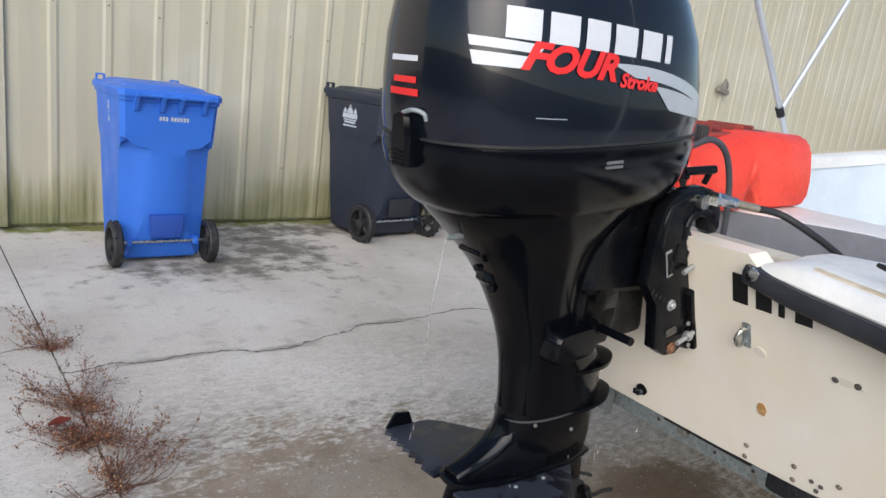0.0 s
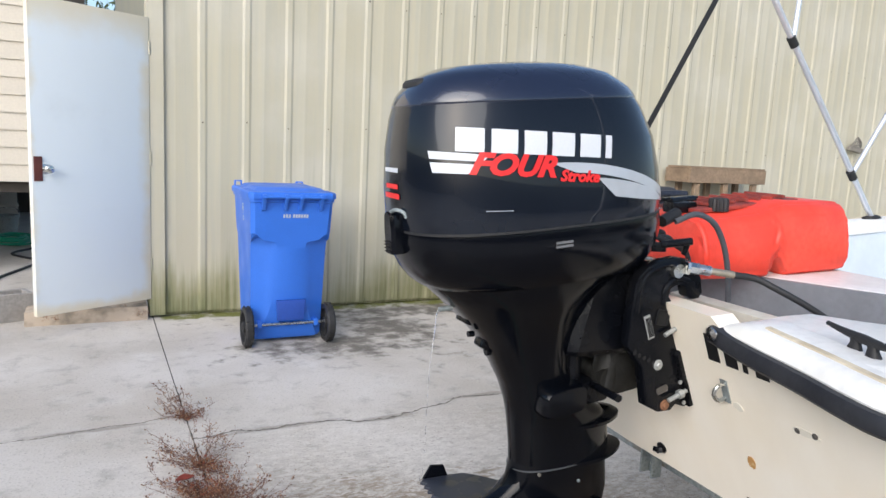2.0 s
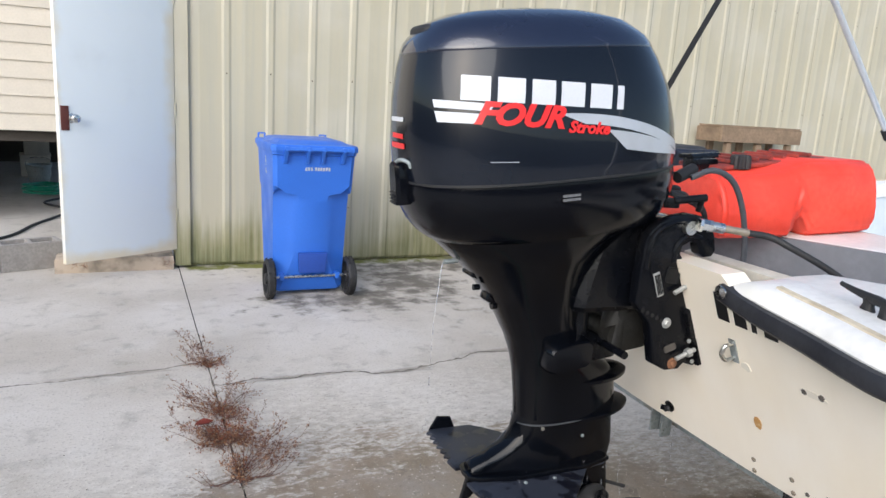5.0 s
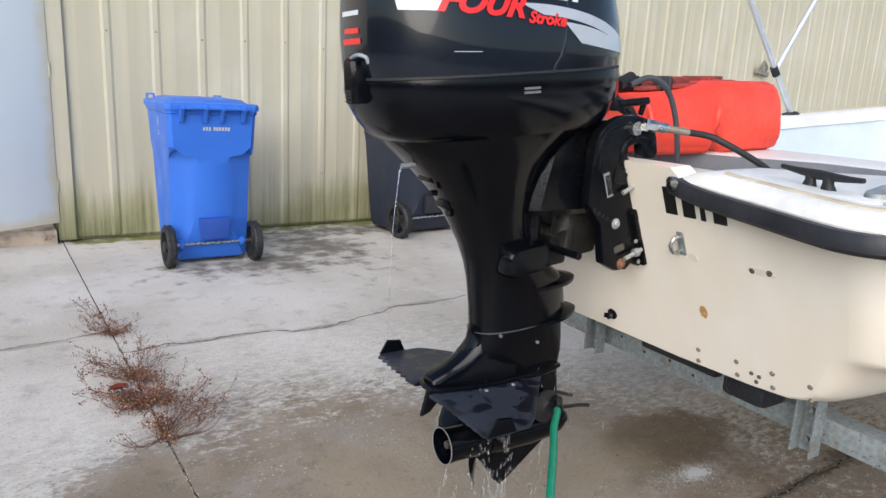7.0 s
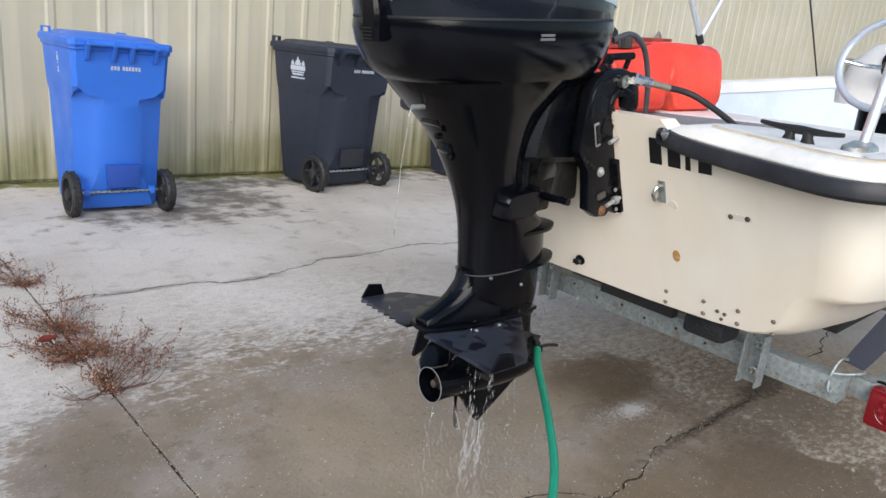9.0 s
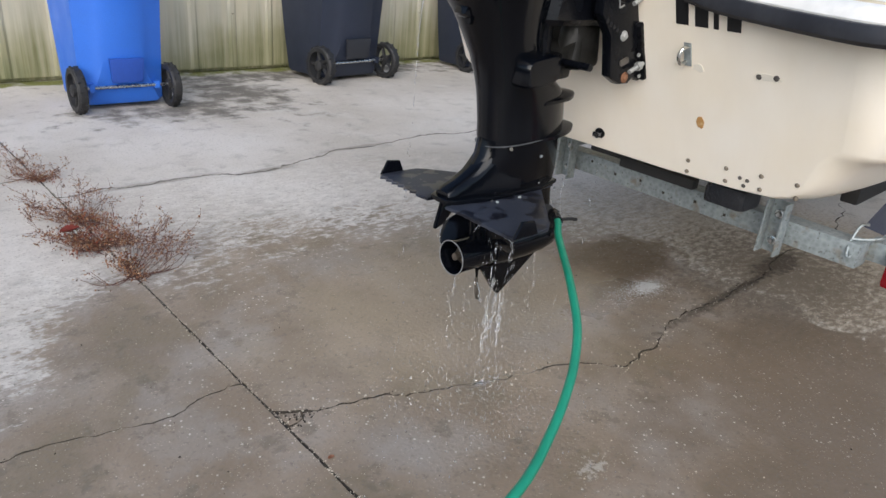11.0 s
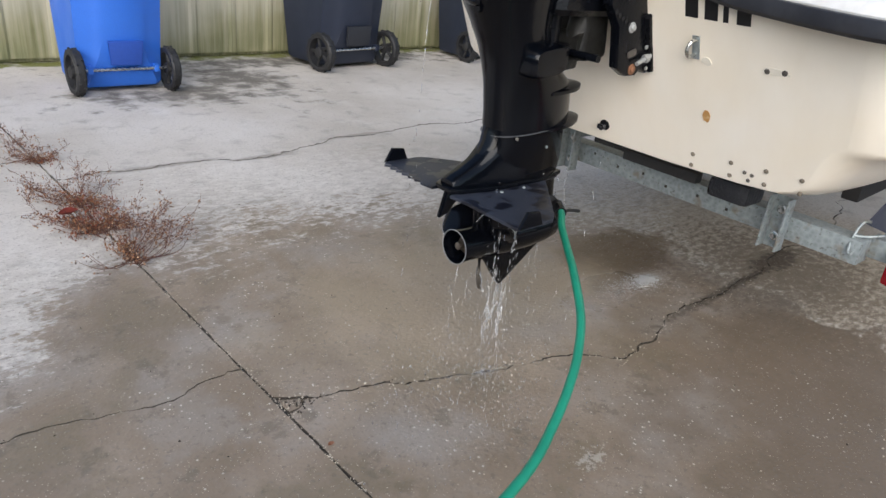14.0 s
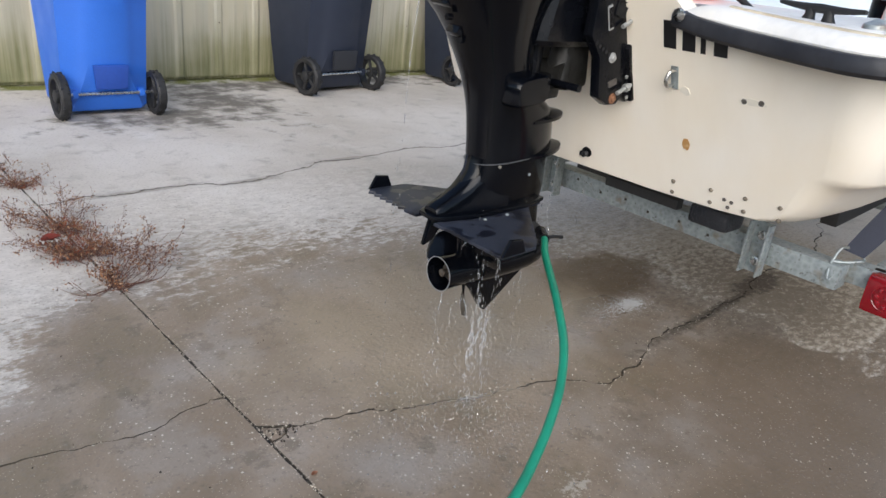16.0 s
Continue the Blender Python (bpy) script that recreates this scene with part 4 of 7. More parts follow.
    face_bars([(-0.06 + 0.017 * i + (0.01 if i > 2 else 0), 0.835 + 0.001 * (i % 2), 0.012, 0.022) for i in range(9)], 0.5, on_back, M_BINPRINT, "serial_print", b)
    if prints == "flank":
        face_bars([(0.17, 0.79, 0.03, 0.016), (0.172, 0.81, 0.026, 0.012), (0.165, 0.84, 0.04, 0.004), (0.17, 0.855, 0.032, 0.03), (0.172, 0.89, 0.028, 0.012)], 0.5, on_side, M_BINPRINT, "flank_print", b)
    else:
        # emblem: a stepped crown of bars over three lines of small print
        rows = [(0.16, 0.757, 0.15, 0.01), (0.175, 0.779, 0.12, 0.013), (0.165, 0.797, 0.14, 0.009), (0.155, 0.812, 0.16, 0.032), (0.163, 0.846, 0.03, 0.022), (0.172, 0.868, 0.012, 0.012), (0.203, 0.846, 0.064, 0.02), (0.213, 0.866, 0.044, 0.016), (0.227, 0.882, 0.016, 0.02), (0.277, 0.846, 0.03, 0.022), (0.286, 0.868, 0.012, 0.012)]
        face_bars(rows, 0.5, on_side, M_BINPRINT, "emblem_print", b)
    return b


wheelie_bin("wheelie_bin", pose(0.768, 5.078, 0, 0, 0, -1), M_BLUE, M_BLUEDARK, "bright blue plastic wheelie bin with closed lid", "flank")
wheelie_bin("wheelie_bin", pose(2.595, 5.37, 0, 0, 0, 6.5) @ Matrix.Diagonal((1.26, 1.1, 1.085, 1)), M_GREY, mat("charcoal_panel", (0.02, 0.022, 0.028), 0.55, grain=0.2), "charcoal grey plastic wheelie bin with white emblem", "emblem")
wheelie_bin("wheelie_bin", pose(4.12, 5.38, 0, 0, 0, 0) @ Matrix.Diagonal((1.12, 1, 1.05, 1)), M_GREY, M_GREY, "charcoal grey plastic wheelie bin beside the boat", "emblem")

# ---------------------------------------------------------------- boat
STERN = Vector((0.86, 1.85, 0))
RIG = Matrix.Translation(STERN) @ Matrix.Rotation(radians(-2.5), 4, "Z")  # u forward, v to port, z up
BOAT = RIG @ Matrix.Translation((0.02, 0, 0.575)) @ Matrix.Rotation(radians(-3), 4, "Y")  # the boat, bow slightly up
RAKE = 0.352

M_VINYL = mat("black_vinyl", (0.012, 0.012, 0.013), 0.45, grain=0.2)
boat = tagged(empty("boat", BOAT), "small open boat with aged cream hull on a trailer", "boat")


def trim_port(a, v):
    """The port side stands closer in towards the stern."""
    w = 1.0 if a < 0.25 else max(0.35, 1.0 - 0.65 * (a - 0.25) / 0.95)
    return v * (1 - 0.205 * w) if v > 0 else v


def hull_half(s, keel, sheer):
    prof = ((0.0, 0.0), (0.2, 0.0), (0.38, 0.006), (0.47, 0.014), (0.515, 0.03), (0.545, 0.055), (0.567, 0.088), (0.592, 0.122), (0.618, 0.145), (0.638, 0.152), (0.65, 0.165), (0.654, 0.24), (0.656, 0.33), (0.656, 0.405))
    # towards the transom the sides turn in more than the bilge does
    def turn(h):
        return s if s >= 1 else s + (1 - s) * 0.75 * max(0.0, 1 - h / 0.16)
    return [(v * turn(h), keel + (sheer - keel) * h / 0.405) for v, h in prof]


BEND = [(-0.006 + 0.075 * (1 - math.cos(radians(q))), 0.9 + 0.13 * math.sin(radians(q)), 0.008 * (1 - math.sin(radians(q))), 0.40) for q in (0, 10, 22, 36, 52, 68, 82)]
STATIONS = (*BEND, (0.1, 1.052, 0.0, 0.40), (0.2, 1.085, 0, 0.40), (0.5, 1.12, 0, 0.405), (1.2, 1.14, 0, 0.405), (2.0, 1.12, 0.005, 0.42), (2.8, 0.98, 0.03, 0.45), (3.5, 0.71, 0.1, 0.48), (4.0, 0.36, 0.22, 0.5), (4.25, 0.04, 0.36, 0.51))
rings = []
for a, s, keel, sheer in STATIONS:
    half = hull_half(s, keel, sheer)
    full = [(-v, h) for v, h in reversed(half)] + half[1:]
    slope = RAKE * min(1, max(0, 1 - a / 0.9))
    rings.append([Vector((a - slope * h, trim_port(a, v), h)) for v, h in full])
part("hull", loft(rings, cap=False, closed=False), M_GEL, boat, "aged cream gelcoat hull", angle=50)
# inner skin, so that the side has thickness
inner = []
for a, s, keel, sheer in STATIONS[9:-1]:
    half = [(0.0, 0.12), (0.4 * s, 0.12), (0.55 * s, 0.13), (0.575 * s, 0.2), (0.585 * s, sheer)]
    inner.append([Vector((a, trim_port(a, v), h)) for v, h in [(-v, h) for v, h in reversed(half)] + half[1:]])
part("liner", loft(inner, cap=False, closed=False), M_LINER, boat, "white painted inner liner", angle=40)
# transom: thick raked panel with the motor cut-out in the middle
half = hull_half(0.9, 0.008, 0.40)
outline = [(-v, h) for v, h in reversed(half)] + half[1:] + [(0.575, 0.42), (0.28, 0.43), (0.26, 0.452), (-0.26, 0.452), (-0.28, 0.43), (-0.575, 0.42)]
bm = prism([(trim_port(0, v), h) for v, h in outline], -0.006, 0.05, "yz")
for v in bm.verts:
    v.co.x -= RAKE * v.co.z
part("transom", bm, M_GEL, boat, "cream transom with patched holes", angle=30)


def sweep(path, prof, rise=()):
    """A profile of (outward, up) along a level path; rise shrinks its first sections to shares of the full one."""
    pts = [Vector(p) for p in path]
    rings = []
    for i, p in enumerate(pts):
        d = (pts[min(i + 1, len(pts) - 1)] - pts[max(i - 1, 0)])
        d.z = 0
        d.normalize()
        out = Vector((-d.y, d.x, 0))
        f = rise[i] if i < len(rise) else 1.0
        rings.append([p + out * (s * f if s < -0.02 else s) + Vector((0, 0, u * f)) for s, u in prof])
    return loft(rings)


RAIL = [(-0.154, 0.263, 0.413), (-0.162, 0.35, 0.399), (-0.178, 0.47, 0.391), (-0.203, 0.57, 0.388), (-0.213, 0.63, 0.387), (-0.203, 0.68, 0.388), (-0.165, 0.714, 0.389), (-0.1, 0.733, 0.39), (0.1, 0.748, 0.392), (0.5, 0.762, 0.394),
        (1.2, 0.775, 0.397), (2.0, 0.765, 0.41), (2.8, 0.675, 0.44), (3.5, 0.50, 0.47), (4.0, 0.27, 0.495), (4.28, 0.0, 0.51)]
path_star = [Vector((p.x, -p.y, p.z)) for p in smooth_path(RAIL, 5)]
path_port = [Vector((p.x, trim_port(p.x, -p.y), p.z)) for p in path_star]
for name, path, sgn in (("port", path_port, 1), ("starboard", path_star, -1)):
    cap_prof = [(-0.004, -0.004), (0.004, 0.026), (-0.003, 0.038), (-0.012, 0.046), (-0.024, 0.0495), (-0.10, 0.051), (-0.112, 0.045), (-0.115, 0.0), (-0.09, -0.01)]
    cap = part("gunwale_cap", sweep(path, [(s * sgn, u) for s, u in cap_prof], (0.4, 0.6, 0.76, 0.88, 0.96)), M_DECK, boat, "white moulded gunwale cap", angle=40)
    rail_prof = [(-0.03, -0.012), (0.012, -0.011), (0.019, -0.004), (0.02, 0.012), (0.014, 0.022), (-0.02, 0.024)]
    rail = part("rub_rail", sweep(path, [(s * sgn, u) for s, u in rail_prof]), M_RUBRAIL, boat, "weathered black rubber rub rail", angle=40)
    # narrow moulded line on the cap
    part("cap_bead", sweep(path[5:], [(s * sgn, u) for s, u in [(-0.03, 0.048), (-0.033, 0.0522), (-0.043, 0.0532), (-0.047, 0.049)]]), M_CAPDIRT, cap, "stained sealant line along the cap")
    e = path[0]
    bm = bmesh.new()
    spin([(0.013, 0), (0.013, 0.003), (0.006, 0.006)], 16, Matrix.Translation(e + Vector((-0.028, 0.02 * sgn, 0.014))) @ Matrix.Rotation(radians(-100), 4, "Y"), bm)
    part("end_screw", bm, M_STEEL, rail, "steel end screw")

for sgn in (1, -1):
    outer = [(-0.07, 0.285), (-0.1, 0.32), (-0.11, 0.4), (-0.135, 0.55), (-0.14, 0.62), (-0.1, 0.665), (0.1, 0.69), (0.42, 0.7)]
    inner_edge = [(0.42, 0.6), (0.24, 0.555), (0.18, 0.48), (0.11, 0.37), (0.07, 0.285), (0.0, 0.275)]
    part("quarter_deck", prism([(a, trim_port(a, v * sgn)) for a, v in outer + inner_edge], 0.40, 0.4395, "xy", bevel=0.006), M_DECK, boat, "white quarter deck")

# aft deck ahead of the grey splash board that closes the motor well
def well_edge(v):
    return 0.46 - 0.36 * max(v, -0.15)


SPAN = (-0.57, -0.15, 0.0, 0.475)
part("aft_deck", prism([(well_edge(v) + 0.018, v) for v in SPAN] + [(0.7, 0.49), (0.7, -0.59)], 0.37, 0.405, "xy", bevel=0.004), M_DECK, boat, "white painted aft deck")
part("splash_board", prism([(well_edge(v), v) for v in SPAN] + [(well_edge(v) + 0.0175, v) for v in reversed(SPAN)], 0.25, 0.4035, "xy", bevel=0.002), M_BAND, boat, "grey splash board")
part("deck_front", boxed((0.685, -0.05, 0.245), (0.02, 1.06, 0.25)), M_DECK, boat)
part("well_floor", prism([(-0.05, -0.57), (0.525, -0.575), (0.525, -0.15), (0.3, 0.47), (-0.05, 0.45)], 0.22, 0.249, "xy"), M_DECK, boat)
part("well_plank", boxed((0.02, -0.27, 0.40), (0.035, 0.6, 0.05), (0, -6, 0), 0.004), M_PLANK, boat, "weathered plank")

# fittings on the transom, set into its raked face


def on_transom(v, h, out=0.0):
    n = Vector((-1, 0, -RAKE)).normalized()
    return Vector((-0.006 - RAKE * h, v, h)) + n * out


T_OUT = Vector((-1, 0, -RAKE)).normalized()
eye = part("bow_eye", tube([on_transom(-0.26, 0.312), on_transom(-0.258, 0.314, 0.018), on_transom(-0.254, 0.30, 0.027), on_transom(-0.254, 0.284, 0.02), on_transom(-0.254, 0.28)], 0.0042, 10), M_STEEL, boat, "stainless tie-down eye")
part("eye_plate", prism([(-0.266, 0.272), (-0.25, 0.272), (-0.25, 0.32), (-0.266, 0.32)], 0, 0.003, "yz", m=Matrix(((-1, 0, -RAKE, -0.006), (0, 1, 0, 0), (0, 0, 1, 0), (0, 0, 0, 1)))), M_GALV, eye)
M_TARNISH = mat("tarnished_bolt", (0.27, 0.23, 0.18), 0.5, metal=0.6, grain=0.4)
for v, h in ((-0.256, 0.049), (-0.252, 0.02), (-0.352, 0.058), (-0.35, 0.026), (-0.433, 0.064), (-0.431, 0.031), (-0.51, 0.068), (-0.509, 0.036)):
    part("transom_bolt", bolt(bmesh.new(), on_transom(v, h), T_OUT, 0.0035, 0.003, 12), M_TARNISH, boat)
M_PLUG = mat("dark_hole_plug", (0.09, 0.08, 0.07), 0.6, grain=0.3)
for v, h, r in ((-0.415, 0.278, 0.004), (-0.45, 0.281, 0.004), (-0.385, 0.045, 0.003), (-0.402, 0.043, 0.003), (-0.394, 0.028, 0.003)):
    part("filled_hole", bolt(bmesh.new(), on_transom(v, h), T_OUT, r, 0.003, 12), M_PLUG, boat)


def patch(name, v, h, rv, rh, mt, label):
    pts = []
    for k in range(14):
        a = 2 * math.pi * k / 14
        r = 1 + rng.uniform(-0.18, 0.18)
        pts.append((v + rv * r * math.cos(a), h + rh * r * math.sin(a)))
    return part(name, prism(pts, 0, 0.0018, "yz", m=Matrix(((-1, 0, -RAKE, -0.006), (0, 1, 0, 0), (0, 0, 1, 0), (0, 0, 0, 1)))), mt, boat, label)


patch("rust_patch", -0.288, 0.152, 0.009, 0.014, M_STAINB, "rust-stained old filler")
patch("sealant_patch", -0.283, 0.272, 0.012, 0.009, M_CAULK, "pale sealant patch")
patch("sealant_patch", -0.432, 0.279, 0.028, 0.007, M_CAULK, "pale sealant patch")
bm = spin([(0.014, 0), (0.014, 0.004), (0.007, 0.006), (0.007, 0.018)], 14, Matrix.Translation(on_transom(0.0, 0.052)) @ T_OUT.to_track_quat("Z", "Y").to_matrix().to_4x4())
box(bm, on_transom(0.0, 0.054, 0.014), (0.008, 0.022, 0.012), (0, 20, 30), 0.002)
part("drain_plug", bm, M_BRACKET, boat, "dark drain plug")
# registration figures as plain black bars
for v0, v1 in ((-0.231, -0.26), (-0.275, -0.304), (-0.316, -0.327), (-0.345, -0.374)):
    bm = bmesh.new()
    vs = [bm.verts.new(on_transom(v, h, o)) for o in (0, 0.0012) for v, h in ((v0, 0.356), (v1, 0.356), (v1, 0.411), (v0, 0.411))]
    for f in ((0, 1, 2, 3), (4, 5, 6, 7), (0, 1, 5, 4), (1, 2, 6, 5), (2, 3, 7, 6), (3, 0, 4, 7)):
        bm.faces.new([vs[k] for k in f])
    part("number_bar", bm, M_VINYL, boat, "black vinyl bar")


def cleat(c, rz):
    """A horn cleat: two feet and a long bar with upswept horns."""
    t = tagged(empty("cleat", BOAT @ pose(*c, 0, 0, rz)), "black horn cleat bolted to the gunwale", "cleat")
    part("horn_bar", join(*[tube([(0, 0, 0.022), (k * 0.03, 0, 0.0222), (k * 0.06, 0, 0.0232), (k * 0.092, 0, 0.0255)], (0.0085, 0.004), 10) for k in (-1, 1)]), M_RUBBER, t)
    for x in (-0.02, 0.02):
        part("foot", loft([super_ring(x * 1.1, 0.014, 0.011, 2.4, 16, -0.002), super_ring(x * 1.08, 0.0115, 0.0095, 2.4, 16, 0.004), super_ring(x, 0.0095, 0.0075, 2.2, 16, 0.011), super_ring(x, 0.0115, 0.008, 2.2, 16, 0.022)]), M_RUBBER, t)
    return t


cleat((-0.077, -0.500, 0.44), -108)

# fuel tank: moulded box with a waist groove and a handle well
tank = tagged(empty("fuel_tank", BOAT @ pose(0.46, 0.275, 0.405, 0, 0, -3) @ Matrix.Diagonal((0.9, 1, 1, 1))), "faded red plastic portable fuel tank on the aft deck", "fuel tank")


def tank_ring(a, w0, w1, z0, z1):
    c = 0.03
    return [Vector((a, y, z)) for y, z in ((-w0, z0 + 0.02), (-w0 + 0.02, z0), (w0 - 0.02, z0), (w0, z0 + 0.02), (w0, z0 + 0.08), (w1, z1 - c), (w1 - c, z1), (-w1 + c, z1), (-w1, z1 - c), (-w0, z0 + 0.08))]


rings = [tank_ring(-0.28, 0.14, 0.12, 0.02, 0.15), tank_ring(-0.272, 0.162, 0.145, 0.006, 0.165), tank_ring(-0.06, 0.172, 0.155, 0.0, 0.176),
         tank_ring(-0.035, 0.172, 0.157, 0.0, 0.184), tank_ring(-0.014, 0.167, 0.153, 0.05, 0.188), tank_ring(0.006, 0.167, 0.153, 0.05, 0.191), tank_ring(0.035, 0.172, 0.158, 0.0, 0.2), tank_ring(0.262, 0.172, 0.158, 0.0, 0.196),
         tank_ring(0.279, 0.168, 0.154, 0.004, 0.192), tank_ring(0.288, 0.158, 0.144, 0.014, 0.18), tank_ring(0.29, 0.14, 0.126, 0.032, 0.162)]
bm = loft(rings)
bmesh.ops.bevel(bm, geom=bm.edges[:], offset=0.009, segments=3, affect="EDGES")
shell = part("tank_body", bm, M_REDTANK, tank, angle=60)
part("top_recess", boxed((-0.02, 0.02, 0.186), (0.4, 0.17, 0.012), (0, -2.5, 0), 0.005), M_DIRTTANK, tank, "grimy recessed top")
for i in range(7):
    part("rib", boxed((-0.16 + i * 0.05, 0.03, 0.193 + i * 0.0022), (0.012, 0.15, 0.01), bevel=0.003), M_DIRTTANK, tank)
flute = [[Vector((-0.14 + rad * (1 + 0.07 * math.cos(13 * a)) * math.cos(a), -0.06 + rad * (1 + 0.07 * math.cos(13 * a)) * math.sin(a), z)) for a in (2 * math.pi * k / 78 for k in range(78))] for rad, z in ((0.027, 0.176), (0.027, 0.204), (0.024, 0.211), (0.01, 0.212))]
bm = loft(flute)
part("filler_cap", bm, M_RUBBER, tank, "black ribbed filler cap")
part("fuel_pickup", join(boxed((-0.23, -0.0, 0.185), (0.09, 0.05, 0.03), bevel=0.008), rod((-0.27, 0.0, 0.2), (-0.15, 0.03, 0.2), 0.012), boxed((-0.17, 0.07, 0.2), (0.16, 0.03, 0.012), (0, 0, 12), 0.004)), M_BRACKET, tank, "black fuel pickup fitting")

tagged(part("fuel_hose", tube([(-0.06, -0.04, 0.60), (-0.01, -0.05, 0.615), (0.045, -0.05, 0.59), (0.085, -0.045, 0.53), (0.108, -0.04, 0.45), (0.115, -0.035, 0.36), (0.115, -0.03, 0.26)], 0.0066, 10), M_HOSEGREY, m=BOAT), "dark grey rubber fuel hose hanging into the well", "hose")

# helm: white console pod with wheel and gauge
helm = tagged(empty("helm_console", BOAT @ pose(1.12, -0.315, -0.01)), "white helm console with gauge and dark underside", "console")
bm = loft([super_ring(0, 0.15, 0.2, 4, 28, 0.465), super_ring(0.02, 0.16, 0.21, 4, 28, 0.50), super_ring(0.075, 0.14, 0.2, 4, 28, 0.6), super_ring(0.1, 0.1, 0.16, 3, 28, 0.65), super_ring(0.12, 0.05, 0.1, 3, 28, 0.665)])
part("pod", bm, M_DECK, helm, "white moulded pod")
part("pedestal", loft([super_ring(0.05, 0.1, 0.15, 4, 24, 0.12), super_ring(0.05, 0.1, 0.15, 4, 24, 0.47)]), M_BLACKTRAY, helm, "dark pedestal")
bm = spin([(0.038, 0), (0.038, 0.012), (0.03, 0.016), (0.028, 0.008)], 24, Matrix.Translation((-0.06, 0.05, 0.6)) @ Matrix.Rotation(radians(-70), 4, "Y"))
part("gauge", bm, M_BLACK, helm, "black round gauge")
WH = Matrix.Translation((-0.19, 0.02, 0.595)) @ Matrix.Rotation(radians(-68), 4, "Y")
wheel = part("steering_wheel", join(spin([(0.03, -0.045), (0.035, -0.03), (0.028, -0.02)], 20, WH), rod(WH @ Vector((0, 0, -0.04)), WH @ Vector((0, 0, -0.2)), 0.014)), M_RUBBER, helm, "steering wheel with pale metal rim")
ringp = [WH @ Vector((0.14 * math.cos(a), 0.14 * math.sin(a), 0)) for a in np.linspace(0, 2 * math.pi, 37)]
part("rim", tube(ringp, 0.011, 10, 1, smooth=False), mat("pale_blue_grey_rim", (0.5, 0.55, 0.62), 0.3, metal=0.4, grain=0.1), wheel)
for k in range(3):
    a = radians(90 + 120 * k)
    part("spoke", tube([WH @ Vector((0, 0, -0.035)), WH @ Vector((0.08 * math.cos(a), 0.08 * math.sin(a), -0.03)), WH @ Vector((0.138 * math.cos(a), 0.138 * math.sin(a), 0))], 0.007), M_STEEL, wheel)

# bimini frame tubes
bimini = tagged(empty("bimini_frame", BOAT), "folding canopy frame of aluminium tubes with black joints", "canopy frame")


def strut(p, q, r=0.011, mt=M_ALU, nm="tube"):
    return part(nm, rod(p, q, r, 14), mt, bimini)


MAIN0, MAIN1 = Vector((1.6, 0.645, 0.455)), Vector((0.6, 0.645, 1.72))
strut(MAIN0, MAIN1)
J1, J2 = Vector((1.455, 0.645, 0.632)), Vector((1.072, 0.645, 1.12))
strut(J2 + Vector((0.0, 0, 0.0)), Vector((1.14, 0.645, 1.72)), 0.0095)
strut(J1, Vector((2.1, 0.645, 1.5)), 0.0095)
strut((-0.042, -0.6, 0.445), (0.33, -0.6, 1.72), 0.0095)
for p in (J1, J2):
    way = (MAIN1 - MAIN0).normalized()
    part("joint", rod(p - way * 0.02, p + way * 0.02, 0.0155, 14), M_RUBBER, bimini, "black joint sleeve")


def deck_hinge(u, v, z, mt, label):
    rings = [super_ring(u, 0.046, 0.026, 2.4, 18, z - 0.004), super_ring(u, 0.044, 0.024, 2.4, 18, z + 0.004), super_ring(u + 0.01, 0.018, 0.015, 2, 18, z + 0.011)]
    part("foot", loft([[q + Vector((0, v, 0)) for q in ring] for ring in rings]), mt, bimini, label)


deck_hinge(1.6, 0.645, 0.455, M_RUBBER, "black deck hinge")
deck_hinge(-0.055, -0.6, 0.443, M_GALV, "grey metal deck hinge")
part("strap", boxed((0.41, 0.6, 0.84), (0.018, 0.004, 0.95), (0, 32, 0)), M_RUBBER, bimini, "black webbing strap")
part("strap", rod((2.4, 0.64, 0.9), (2.72, 0.64, 0.46), 0.0045), M_RUBBER, bimini)

# ---------------------------------------------------------------- trailer
trailer = tagged(empty("boat_trailer", RIG), "galvanised steel boat trailer under the hull", "trailer")


def tbeam(name, lo, hi, bevel=0.004):
    c, s = (Vector(lo) + Vector(hi)) / 2, Vector(hi) - Vector(lo)
    return part(name, boxed(c, s, bevel=bevel), M_GALV, trailer)


tbeam("crossmember", (0.25, -0.585, 0.418), (0.31, 0.62, 0.478))
tbeam("crossmember", (1.55, -0.62, 0.40), (1.62, 0.62, 0.48))
for v in (-0.62, 0.62):
    tbeam("side_rail", (0.5, v - 0.03, 0.36), (3.6, v + 0.03, 0.44))
tbeam("tongue", (2.5, -0.04, 0.36), (5.3, 0.04, 0.44))
for v in (-0.395, 0.275):
    b = part("bunk_bracket", join(boxed((0.232, v, 0.462), (0.005, 0.05, 0.135), bevel=0.001), boxed((0.215, v + 0.0225, 0.462), (0.034, 0.005, 0.135), bevel=0.001), boxed((0.215, v - 0.0225, 0.462), (0.034, 0.005, 0.135), bevel=0.001)), M_GALV, trailer, "galvanised channel bracket with bolts")
    for z in (0.425, 0.495):
        part("bolt", bolt(bmesh.new(), (0.229, v, z), (-1, 0, 0), 0.0075, 0.008), M_STEEL, b)
# dark squares on the beam's face, coloured like the shaded depth of holes
for i, (v, z) in enumerate(((0.2, 0.46), (0.11, 0.445), (0.02, 0.452), (-0.06, 0.44), (-0.16, 0.446), (-0.25, 0.438))):
    part("bolt_hole", boxed((0.2495, v, z), (0.003, 0.007, 0.007), bevel=0.001), M_CRACK, trailer)
